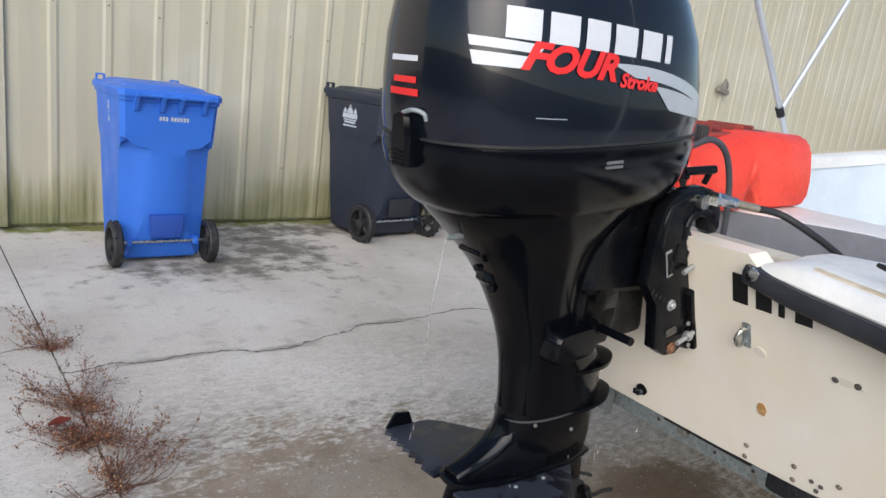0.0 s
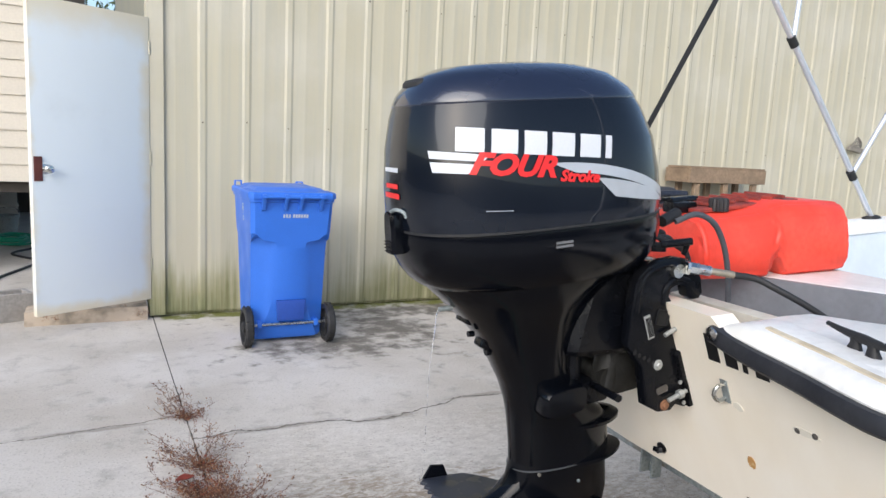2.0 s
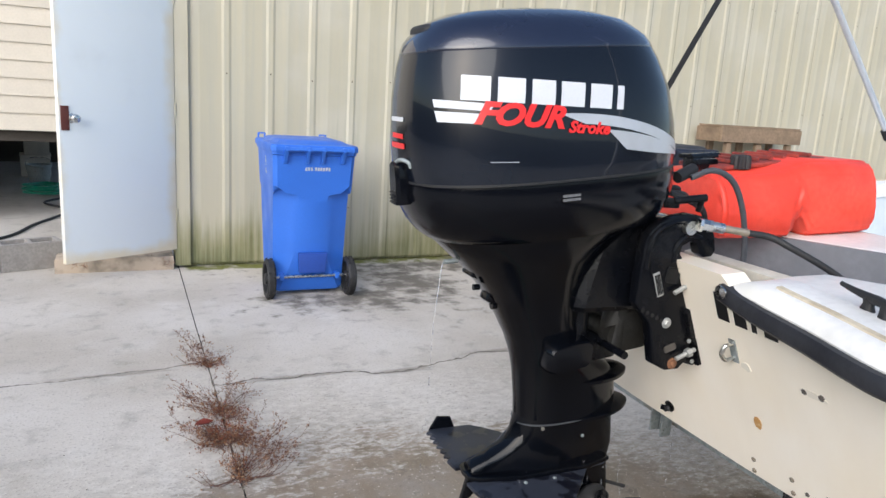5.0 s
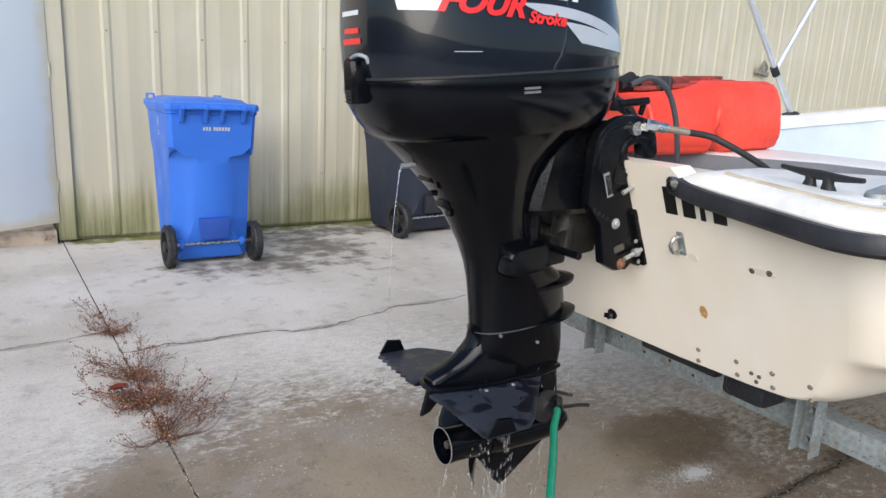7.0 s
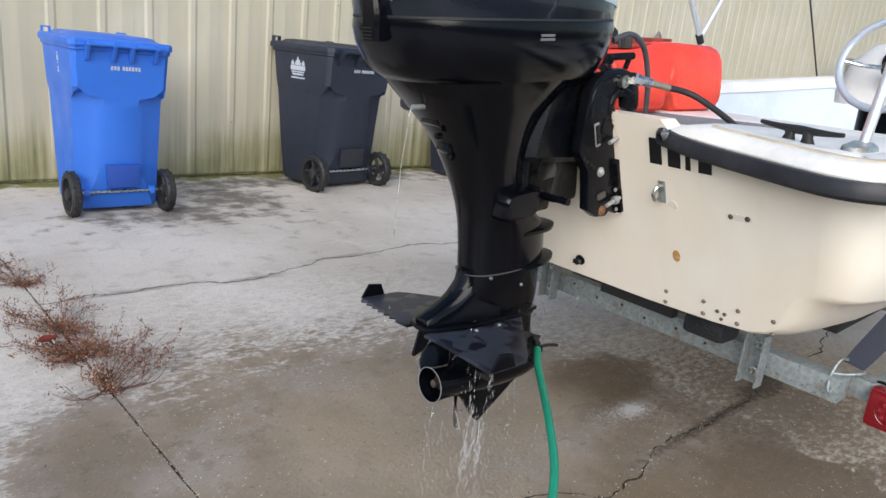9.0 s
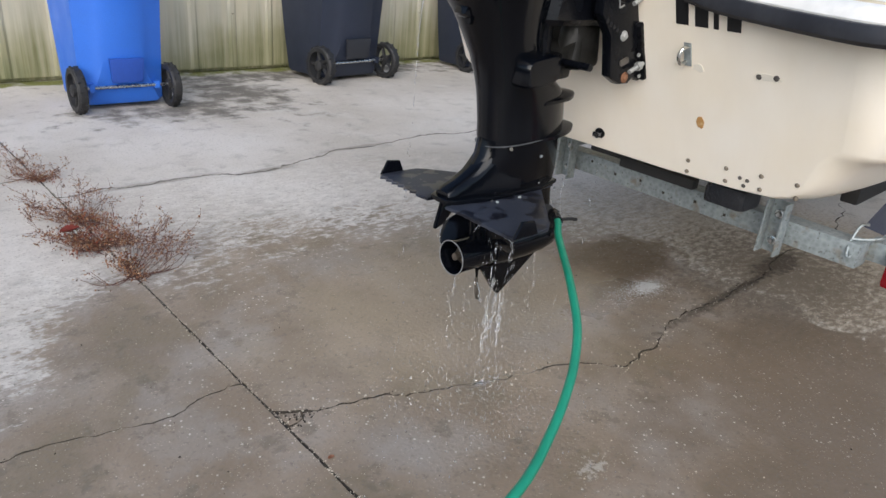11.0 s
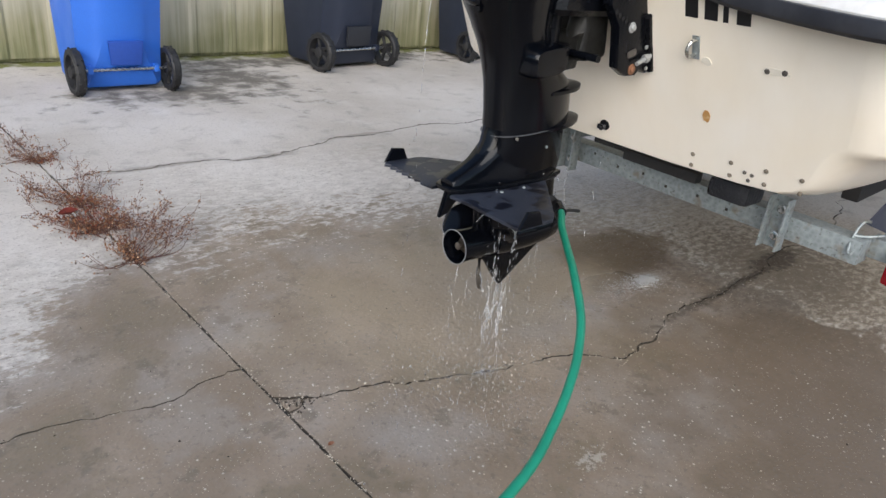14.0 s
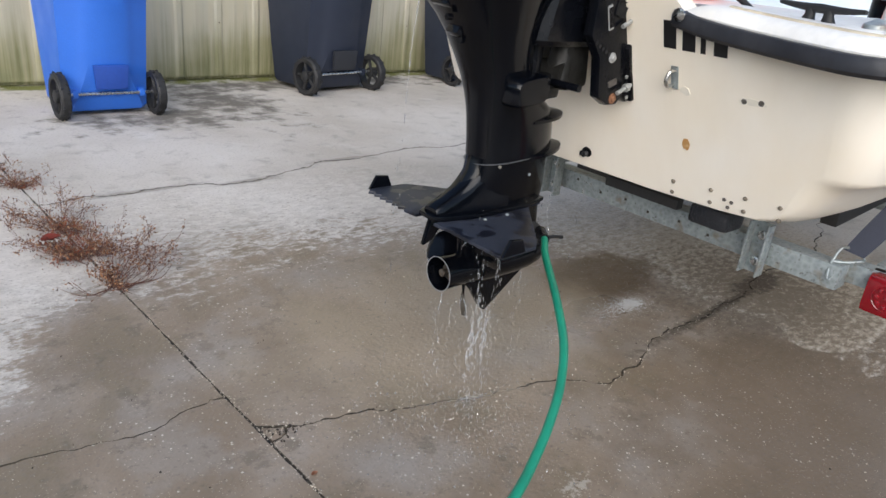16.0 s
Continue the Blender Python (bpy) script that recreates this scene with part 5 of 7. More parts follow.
for v in (-0.28, 0.28):
    part("bunk", boxed((1.38, v + 0.14, 0.545), (2.0, 0.09, 0.04), (0, -3, 0), 0.008), M_RUBBER, trailer, "black carpeted bunk board")
part("bunk", boxed((1.62, -0.37, 0.5), (1.75, 0.05, 0.06), (0, -3, 0), 0.006), M_RUBBER, trailer, "black carpeted bunk board")
part("bunk_end", boxed((0.15, -0.09, 0.524), (0.03, 0.23, 0.028), bevel=0.005), M_RUBBER, trailer)
# black bar added to fill the dark gap below the transom
part("keel_pad", boxed((0.17, 0.085, 0.538), (0.03, 0.12, 0.03), bevel=0.005), M_RUBBER, trailer)
part("carpet_pad", join(boxed((0.115, -0.322, 0.541), (0.09, 0.105, 0.052), bevel=0.014)), M_CARPET, trailer, "wet black carpeted pad")
for s in (-1, 1):
    lamp = part("lamp_bracket", boxed((0.33, s * 0.62, 0.455), (0.05, 0.08, 0.05), bevel=0.004), M_GALV, trailer)
    part("tail_lamp", boxed((0.30, s * 0.683, 0.433), (0.045, 0.098, 0.095), bevel=0.014), M_LENS, lamp, "red plastic tail lamp")
    part("lens_ring", spin([(0.026, 0), (0.03, 0.003), (0.034, 0)], 24, Matrix.Translation((0.279, s * 0.685, 0.433)) @ Matrix.Rotation(radians(-90), 4, "Y")), M_LENS, lamp)
    for i in range(9):
        a = 2 * math.pi * i / 8
        q = 0.0 if i == 8 else 0.021
        part("lamp_diode", spin([(0.006, 0.0), (0.005, 0.003), (0.0, 0.0045)], 10, Matrix.Translation((0.2775, s * 0.685 + q * math.cos(a), 0.433 + q * math.sin(a))) @ Matrix.Rotation(radians(-90), 4, "Y")), M_LENS, lamp)
    part("lamp_rim", boxed((0.325, s * 0.683, 0.433), (0.02, 0.104, 0.101), bevel=0.008), M_BLACKTRAY, lamp)
rings = [[Vector(p) for p in ring] for ring in (((0.296, -0.562, 0.508), (0.296, -0.609, 0.502), (0.30, -0.609, 0.502), (0.30, -0.562, 0.508)), ((0.31, -0.578, 0.555), (0.31, -0.626, 0.54), (0.314, -0.626, 0.54), (0.314, -0.578, 0.555)),
                                                ((0.35, -0.606, 0.635), (0.35, -0.655, 0.61), (0.354, -0.655, 0.61), (0.354, -0.606, 0.635)), ((0.42, -0.66, 0.76), (0.42, -0.71, 0.74), (0.424, -0.71, 0.74), (0.424, -0.66, 0.76)))]
part("tie_down_strap", loft(rings), M_STRAP, trailer, "dark navy tie-down strap")
part("strap_hook", tube([(0.243, -0.572, 0.452), (0.24, -0.568, 0.444), (0.243, -0.561, 0.452), (0.262, -0.556, 0.48), (0.285, -0.56, 0.512), (0.29, -0.575, 0.518)], 0.0036, 8), M_GALV, trailer, "grey steel hook")
part("strap_hook", tube([(0.262, -0.556, 0.482), (0.28, -0.58, 0.484), (0.295, -0.607, 0.494), (0.295, -0.612, 0.502)], 0.0036, 8), M_GALV, trailer, "grey steel hook")
for s in (-1, 1):
    wm = Matrix.Translation((1.9, s * 0.86, 0.27)) @ Matrix.Rotation(radians(90), 4, "X")
    w = part("wheel", spin([(0.16, -0.07), (0.25, -0.085), (0.27, -0.05), (0.27, 0.05), (0.25, 0.085), (0.16, 0.07)], 40, wm, close=True), M_RUBBER, trailer, "black tyre")
    part("rim", spin([(0.165, -0.05), (0.165, 0.05), (0.08, 0.03), (0.05, 0.05)], 28, wm), M_GALV, w)
part("axle", rod((1.9, -0.8, 0.27), (1.9, 0.8, 0.27), 0.03), M_GALV, trailer)
part("spring_hanger", join(boxed((1.9, -0.62, 0.32), (0.3, 0.05, 0.09)), boxed((1.9, 0.62, 0.32), (0.3, 0.05, 0.09))), M_GALV, trailer)
part("jack", join(rod((5.2, 0, 0.02), (5.2, 0, 0.7), 0.03), spin([(0.07, 0.0), (0.07, 0.02)], 16, Matrix.Translation((5.2, 0, 0.0)))), M_GALV, trailer)

# ---------------------------------------------------------------- outboard motor
motor = tagged(empty("outboard_motor", RIG), "black four-stroke outboard motor clamped to the transom", "outboard motor")
TILT = radians(5.9)
PIV = Vector((-0.43, 0, 1.18))
# height over the seam: half length, half width, centre, squareness
COWL = ((0.0, 0.276, 0.184, 0.0, 2.7), (0.024, 0.279, 0.186, 0.0, 2.7), (0.081, 0.277, 0.184, -0.002, 2.7), (0.146, 0.268, 0.177, -0.006, 2.7), (0.202, 0.252, 0.166, -0.012, 2.6), (0.243, 0.232, 0.152, -0.018, 2.6),
        (0.271, 0.2, 0.13, -0.025, 2.5), (0.288, 0.15, 0.095, -0.03, 2.4), (0.296, 0.08, 0.05, -0.03, 2.2))


def cowl_point(p):
    """From the cowl's own axes (along, across, height over the seam) to the rig's."""
    return PIV + Vector((p[0] * math.cos(TILT) - p[2] * math.sin(TILT), p[1], p[0] * math.sin(TILT) + p[2] * math.cos(TILT)))


def cowl_at(h):
    for lo, hi in zip(COWL, COWL[1:]):
        if lo[0] <= h <= hi[0]:
            f = (h - lo[0]) / (hi[0] - lo[0])
            return [x + (y - x) * f for x, y in zip(lo, hi)]
    return COWL[0] if h < 0 else COWL[-1]


def on_cowl(s, h, out=0.0, side=-1):
    """A point on the flank of the cowl at s along it."""
    _, a, b, c, n = cowl_at(h)
    t = min(abs((s - c) / a), 0.999)
    y = b * (1 - t ** n) ** (1 / n)
    g = Vector((math.copysign(t ** (n - 1) / a, s - c), (y / b) ** (n - 1) / b * side, 0)).normalized()
    return cowl_point(Vector((s, y * side, h)) + g * out)


def on_back(y, h, out=0.0):
    """A point on the aft end of the cowl."""
    _, a, b, c, n = cowl_at(h)
    t = min(abs(y / b), 0.999)
    x = a * (1 - t ** n) ** (1 / n)
    return cowl_point(Vector((c - x - out, y, h)))


rings = [[cowl_point(p) for p in super_ring(c, a, b, n, 64, h)] for h, a, b, c, n in [cowl_at(h) for h in (0.0, 0.01, 0.024, 0.05, 0.081, 0.113, 0.146, 0.178, 0.202, 0.223)]]
part("upper_cowl", loft(rings), M_COWL, motor, "glossy dark metallic cowl", angle=50)
rings = [[cowl_point(p) for p in super_ring(c, a * k, b * k, n, 64, h)] for h, k in ((0.222, 1.0), (0.2235, 1.006), (0.23, 1.006), (0.243, 1.0), (0.259, 1.0), (0.271, 1.0), (0.28, 1.0), (0.288, 1.0), (0.2925, 1.0), (0.296, 1.0)) for _, a, b, c, n in [cowl_at(h)]]
part("cowl_top", loft(rings), M_NAVYCAP, motor, "deep blue cowl top", angle=50)
part("carry_grip", tube([cowl_point((-0.2, -0.04, 0.258)), cowl_point((-0.225, -0.03, 0.26)), cowl_point((-0.225, 0.03, 0.26)), cowl_point((-0.2, 0.04, 0.258))], 0.011), M_RUBBER, motor)
# seam gasket and lower cowl
rings = [[cowl_point(p) for p in super_ring(0.0, 0.276 + d, 0.184 + d, 2.7, 64, h)] for h, d in ((-0.005, -0.004), (-0.003, 0.001), (0.001, 0.001), (0.002, -0.004))]
part("seam_gasket", loft(rings), M_RUBBER, motor)
LOWER = ((-0.004, 0.277, 0.185, 0.0, 2.7), (-0.02, 0.279, 0.187, 0.0, 2.7), (-0.05, 0.275, 0.183, 0.002, 2.7), (-0.08, 0.264, 0.174, 0.004, 2.6), (-0.10, 0.252, 0.164, 0.006, 2.5), (-0.112, 0.24, 0.155, 0.008, 2.5))
part("lower_cowl", loft([[cowl_point(p) for p in super_ring(c, a, b, n, 64, h)] for h, a, b, c, n in LOWER]), M_BLACKTRAY, motor, "satin black lower cowl", angle=50)
for z in (-0.036, -0.029):
    lab = [[cowl_point(Vector((-0.045 + x, -0.1878 - o, z + dz))) for x, dz in ((0, 0), (0.034, 0), (0.034, 0.0042), (0, 0.0042))] for o in (-0.004, 0.0008)]
    part("label_line", loft(lab), mat("small_label_print", (0.16, 0.163, 0.17), 0.5, grain=0.8, grain_scale=600), motor, "small grey printed line")
# latch at the back
latch = part("cowl_latch", loft([[cowl_point(Vector((-0.283 - d, y * w, z))) for y, z in ((-0.02, -0.042), (0.02, -0.042), (0.024, 0.0), (0.018, 0.03), (0.0, 0.036), (-0.018, 0.03), (-0.024, 0.0))] for d, w in ((-0.015, 1.0), (0.008, 1.0), (0.015, 0.75))]), M_BLACKTRAY, motor, "black pull-down cowl latch")
for v in latch.data.vertices:
    v.co.y -= 0.015
part("latch_hook", tube([cowl_point((-0.29, -0.015, 0.034)), cowl_point((-0.287, -0.035, 0.04)), cowl_point((-0.278, -0.05, 0.036)), cowl_point((-0.274, -0.053, 0.026))], 0.0036), M_GALV, latch, "steel latch hook")
for i in range(4):
    part("grip_ridge", boxed(cowl_point((-0.299, -0.015, -0.038 + i * 0.006)), (0.004, 0.03, 0.0025)), M_BLACKTRAY, latch)

# ---- printing on the cowl: shapes laid on its flank


def decal(name, polys, mt, label="", out=0.0012, side=-1, place=on_cowl, step=0.012):
    """Flat shapes (lists of points along and up the flank), cut fine and laid on the curved cowl."""
    bm = bmesh.new()
    for poly in polys:
        vs = [bm.verts.new((x, y, 0)) for x, y in poly]
        bm.faces.new(vs)
    bmesh.ops.triangulate(bm, faces=bm.faces[:])
    for _ in range(6):
        long = [e for e in bm.edges if e.calc_length() > step]
        if not long:
            break
        bmesh.ops.subdivide_edges(bm, edges=long, cuts=1)
        bmesh.ops.triangulate(bm, faces=[f for f in bm.faces if len(f.verts) > 3])
    for v in bm.verts:
        v.co = place(v.co.x, v.co.y, out) if place is on_back else place(v.co.x, v.co.y, out, side)
    return part(name, bm, mt, motor, label, angle=80)


def slanted(x, y, w, h, lean, rise):
    """A leaning block on a rising baseline."""
    return [(x, y + x * rise), (x + w, y + (x + w) * rise), (x + w + lean * h, y + h + (x + w) * rise), (x + lean * h, y + h + x * rise)]


RISE = -0.10
# maker's name as plain white blocks
blocks, x = [], -0.212
for w in (0.055, 0.057, 0.053, 0.057, 0.055, 0.018):
    blocks.append(slanted(x, 0.122, w * 0.8, 0.04, 0.14, RISE))
    x += w
for poly in blocks:
    decal("name_block", [poly], M_WHITE, "white name block")
# two speed stripes and the sweep that runs from them to the front corner
decal("stripe", [[(-0.248, 0.145), (-0.16, 0.134), (-0.17, 0.123), (-0.247, 0.132)], [(-0.247, 0.126), (-0.18, 0.119), (-0.195, 0.104), (-0.245, 0.108)]], M_WHITE, "white stripes")


def curve_pts(p0, p1, p2, n=14):
    return [((1 - t) ** 2 * p0[0] + 2 * t * (1 - t) * p1[0] + t * t * p2[0], (1 - t) ** 2 * p0[1] + 2 * t * (1 - t) * p1[1] + t * t * p2[1]) for t in (i / (n - 1) for i in range(n))]


decal("sweep", [curve_pts((-0.05, 0.114), (0.13, 0.112), (0.27, 0.026)) + curve_pts((0.262, 0.017), (0.12, 0.085), (0.0, 0.094)),
                curve_pts((0.045, 0.082), (0.18, 0.066), (0.252, 0.016)) + [(0.22, 0.024), (0.15, 0.034), (0.085, 0.045)]], M_SILVER, "silver sweep")


def word(text, x0, y0, size, shear, rise, width=1.0):
    """The triangles of a word in the built-in font, as polygons."""
    cu = bpy.data.curves.new("word", "FONT")
    cu.body, cu.size, cu.shear, cu.resolution_u, cu.offset = text, size, shear, 3, size * 0.045
    ob = bpy.data.objects.new("word", cu)
    scene.collection.objects.link(ob)
    me = ob.evaluated_get(bpy.context.evaluated_depsgraph_get()).to_mesh()
    me.calc_loop_triangles()
    out = [[(x0 + me.vertices[i].co.x * width, y0 + me.vertices[i].co.y + (x0 + me.vertices[i].co.x * width) * rise) for i in t.vertices] for t in me.loop_triangles]
    ob.evaluated_get(bpy.context.evaluated_depsgraph_get()).to_mesh_clear()
    bpy.data.objects.remove(ob)
    bpy.data.curves.remove(cu)
    return out


decal("four_stroke_print", word("FOUR", -0.195, 0.086, 0.05, 0.45, RISE, 1.15) + word("Stroke", -0.035, 0.079, 0.027, 0.35, RISE, 1.12), M_REDPRINT, "red words Four Stroke", out=0.002)
decal("flank_scuff", [[(-0.172, 0.039), (-0.125, 0.037), (-0.125, 0.0382), (-0.172, 0.0402)]], M_SILVER)
decal("back_name_block", [[(-0.03, 0.106), (0.04, 0.106), (0.04, 0.114), (-0.03, 0.114)]], M_WHITE, "white name block", place=on_back)
decal("back_red_print", [[(-0.03, 0.076), (0.03, 0.076), (0.03, 0.085), (-0.03, 0.085)], [(-0.035, 0.058), (0.04, 0.058), (0.04, 0.068), (-0.035, 0.068)]], M_REDPRINT, "red print", place=on_back)

# ---- leg
LEG_BACK_FRONT = ((1.095, -0.656, -0.186, 0.153), (1.07, -0.652, -0.21, 0.15), (1.04, -0.634, -0.25, 0.142), (1.01, -0.6, -0.275, 0.126), (0.98, -0.567, -0.29, 0.11), (0.945, -0.531, -0.298, 0.095), (0.91, -0.504, -0.303, 0.083), (0.87, -0.48, -0.302, 0.074),
                  (0.83, -0.458, -0.288, 0.069), (0.79, -0.443, -0.256, 0.066), (0.76, -0.436, -0.212, 0.064), (0.74, -0.433, -0.192, 0.062), (0.69, -0.426, -0.183, 0.06), (0.655, -0.423, -0.181, 0.06))
LEG = [(z, (lo + hi) / 2, (hi - lo) / 2, b) for z, lo, hi, b in LEG_BACK_FRONT]
part("leg", loft([super_ring(c, a, b, 2.5, 48, z, 0.25) for z, c, a, b in LEG]), M_BLACK, motor, "satin black leg casting", angle=50)
part("exhaust_cover", boxed((-0.5, 0, 0.93), (0.03, 0.04, 0.05), (0, 25, 0), 0.01), M_BLACK, motor)
part("tell_tale", rod((-0.59, -0.02, 1.0), (-0.618, -0.02, 0.998), 0.005), M_GALV, motor, "grey tell-tale nozzle")
part("flush_nozzle", rod((-0.54, -0.02, 0.945), (-0.553, -0.02, 0.945), 0.006), M_BLACK, motor)
part("rear_plug", boxed((-0.545, 0, 0.968), (0.03, 0.05, 0.014), (0, 20, 0), 0.004), M_BLACK, motor)
part("drain_screw", rod((-0.48, -0.01, 0.905), (-0.506, -0.01, 0.903), 0.009), M_BLACK, motor)
# splash ridges round the front of the leg
for z, reach in ((0.735, 0.014), (0.652, 0.028)):
    base = super_ring(-0.304, 0.117, 0.054, 2.5, 48, 0, 0.25)
    outer = [Vector((p.x + ((reach + 0.012) * max(0, (p.x + 0.36) / 0.18) ** 1.2 if p.x > -0.36 else 0.0), p.y * (1.0 + 0.36 * max(0, min(1, (p.x + 0.36) / 0.12))), 0)) for p in base]
    rings = [[p + Vector((0, 0, z + dz + (0.06 if z > 0.7 else 0.1) * (p.x + 0.3))) for p in ring] for ring, dz in ((base, -0.008), (outer, -0.004), (outer, 0.003), (base, 0.007))]
    part("splash_ridge", loft(rings), M_BLACK, motor, angle=50)
rings = [[q + Vector((0, 0, 0.1 * (q.x + 0.36))) for q in super_ring(-0.302, 0.1225 + d, 0.0617 + d, 2.5, 48, z, 0.25)] for z, d in ((0.6465, -0.004), (0.6467, 0.001), (0.6477, 0.001), (0.648, -0.004))]
part("case_joint", loft(rings), mat("dull_joint_line", (0.075, 0.078, 0.084), 0.5, grain=0.3), motor, "pale joint line of the gear case")
# lower mount covers: rounded boxes on the flanks of the leg
for s, u0, deep in ((-1, -0.358, 1.0), (1, -0.33, 0.7)):
    rings = []
    for out, k in ((0.0, 1.0), (0.03, 1.0), (0.041, 0.96), (0.047, 0.86), (0.048, 0.7)):
        rings.append([Vector((u0 + p.x * k, s * (0.05 + out * deep), 0.81 + p.y * k + 0.12 * p.x)) for p in super_ring(0, 0.053, 0.031, 4.5, 32)])
    part("mount_cover", loft(rings), M_BLACK, motor, "black lower mount cover", angle=40)

# ---- gear case: strut, torpedo, plate, skeg
CASE = ((0.656, -0.302, 0.1215, 0.06), (0.62, -0.304, 0.127, 0.056), (0.585, -0.312, 0.14, 0.048), (0.56, -0.315, 0.145, 0.042), (0.52, -0.31, 0.134, 0.036), (0.46, -0.30, 0.132, 0.034), (0.40, -0.295, 0.132, 0.034), (0.36, -0.29, 0.12, 0.03))
part("gear_case", loft([super_ring(c, a, b, 2.2, 40, z, 0.45) for z, c, a, b in CASE]), M_BLACK, motor, "wet black gear case", angle=50)
torp = Matrix.Translation((-0.285, 0, 0.382)) @ Matrix.Rotation(radians(90), 4, "Y")
part("torpedo", spin([(0.004, 0.152), (0.018, 0.145), (0.033, 0.12), (0.041, 0.08), (0.0445, 0.03), (0.0455, -0.06), (0.043, -0.09)], 32, torp), M_BLACK, motor)
part("skeg", prism([(-0.42, 0.365), (-0.15, 0.375), (-0.165, 0.36), (-0.225, 0.317), (-0.3, 0.26), (-0.32, 0.247), (-0.337, 0.26), (-0.375, 0.315)], -0.006, 0.006, "xz", bevel=0.004), M_BLACK, motor)
plate = [(-0.19, 0.03), (-0.26, 0.05), (-0.42, 0.054), (-0.515, 0.038), (-0.535, 0.026), (-0.538, 0.0)]
part("ventilation_plate", prism(plate + [(u, -v) for u, v in reversed(plate[:-1])], 0.527, 0.538, "xy", bevel=0.003), M_BLACK, motor)
# raised spine running aft from the leg over the plate
bm = loft([[Vector((u, v * w, z0 + (z1 - z0) * k)) for v, k in ((-1, 0), (-0.92, 0.6), (-0.75, 0.88), (-0.45, 1), (0.45, 1), (0.75, 0.88), (0.92, 0.6), (1, 0))] for u, w, z0, z1 in ((-0.33, 0.044, 0.538, 0.668), (-0.385, 0.044, 0.538, 0.662), (-0.41, 0.04, 0.538, 0.638), (-0.43, 0.036, 0.538, 0.612), (-0.452, 0.032, 0.538, 0.59), (-0.49, 0.027, 0.538, 0.568), (-0.52, 0.024, 0.538, 0.555), (-0.526, 0.021, 0.539, 0.55))])
part("spine", bm, M_BLACK, motor, angle=40)
part("trim_tab", prism([(-0.47, 0.53), (-0.525, 0.53), (-0.541, 0.466), (-0.52, 0.474)], -0.007, 0.007, "xz", bevel=0.004), M_BLACK, motor)
for u, z in ((-0.285, 0.612), (-0.385, 0.64)):
    part("case_bolt", bolt(bmesh.new(), (u, -0.054, z), (0, -1, 0), 0.0024, 0.0016, 10), M_GALV, motor)
# hydrofoil with scalloped trailing edge and upturned tips
foil = part("hydrofoil", bmesh.new(), M_FOIL, motor, "matt black plastic hydrofoil")
for s in (-1, 1):
    edge = [(-0.2, 0.03), (-0.25, 0.036), (-0.398, 0.2), (-0.425, 0.222), (-0.525, 0.226)]
    n = 7
    for i in range(n):
        f = (i + 0.5) / n
        tooth = 0.012 if s > 0 else 0.003
        edge += [(-0.529 - 0.004 * f, 0.226 - 0.165 * (i + 0.25) / n), (-0.529 - tooth - 0.004 * f, 0.226 - 0.165 * (i + 0.75) / n)]
    edge += [(-0.54, 0.03)]
    bm = prism([(u, s * v) for u, v in edge], 0.5195, 0.5272, "xy", bevel=0.002)
    bmesh.ops.triangulate(bm, faces=bm.faces[:])
    for v in bm.verts:
        v.co.z -= max(0.0, abs(v.co.y) - 0.045) * 0.02
    part("wing", bm, M_FOIL, foil, angle=50)
    bm = prism([(-0.463, 0.521), (-0.476, 0.55), (-0.51, 0.554), (-0.529, 0.521)], s * 0.2245 - 0.004, s * 0.2245 + 0.004, "xz", bevel=0.002)
    part("tip_fin", bm, M_BLACKTRAY, foil)
    for u in (-0.42, -0.35):
        part("wing_bolt", bolt(bmesh.new(), (u, s * 0.064, 0.5268), (0, 0, 1), 0.0028, 0.0025), M_GALV, foil)
# propeller
hub = Matrix.Translation((-0.367, 0, 0.382)) @ Matrix.Rotation(radians(-90), 4, "Y")
prop = part("propeller", spin([(0.041, 0.0), (0.0395, 0.03), (0.039, 0.09), (0.041, 0.115), (0.0385, 0.116), (0.036, 0.09), (0.035, 0.02)], 36, hub, close=True), M_BLACK, motor, "black propeller hub")
part("hub_ring", spin([(0.0412, 0.1152), (0.0413, 0.1166), (0.0398, 0.1168), (0.0396, 0.1154)], 36, hub, close=True), mat("worn_bare_edge", (0.4, 0.41, 0.43), 0.4, metal=0.6, grain=0.3), prop, "worn bright hub rim")
part("prop_nut", join(spin([(0.021, 0.02), (0.021, 0.085), (0.012, 0.09)], 8, hub), spin([(0.009, 0.085), (0.009, 0.106), (0.0, 0.108)], 10, hub), spin([(0.036, 0.025), (0.02, 0.03)], 20, hub)), mat("dull_bronze", (0.2, 0.17, 0.14), 0.4, metal=0.8, grain=0.4, stain=0.5, stain_scale=60), prop, "dull bronze propeller nut")
RIMS = []
for k in range(3):
    rot = Matrix.Rotation(radians(120 * k + 72), 4, "Z")
    rings = []
    for r, half, pitch in ((0.038, 0.03, 54), (0.055, 0.041, 47), (0.072, 0.049, 41), (0.088, 0.05, 36), (0.1, 0.045, 33), (0.109, 0.034, 31), (0.1145, 0.02, 30), (0.116, 0.008, 30)):
        ring = []
        for f, th in ((-1, 0.0), (-0.4, 0.004), (0.4, 0.004), (1, 0.0), (0.4, -0.003), (-0.4, -0.003)):
            ang = f * half * math.cos(radians(pitch)) / r
            ring.append(hub @ rot @ Vector((r * math.cos(ang), r * math.sin(ang), 0.036 + f * half * math.sin(radians(pitch)) + th + 0.1 * (r - 0.038))))
        rings.append(ring)
    part("blade", loft(rings), M_BLACK, prop, angle=60)
    RIMS.append([RIG @ q for q in [ring[3] for ring in rings[2:]] + [ring[0] for ring in reversed(rings[3:])]])

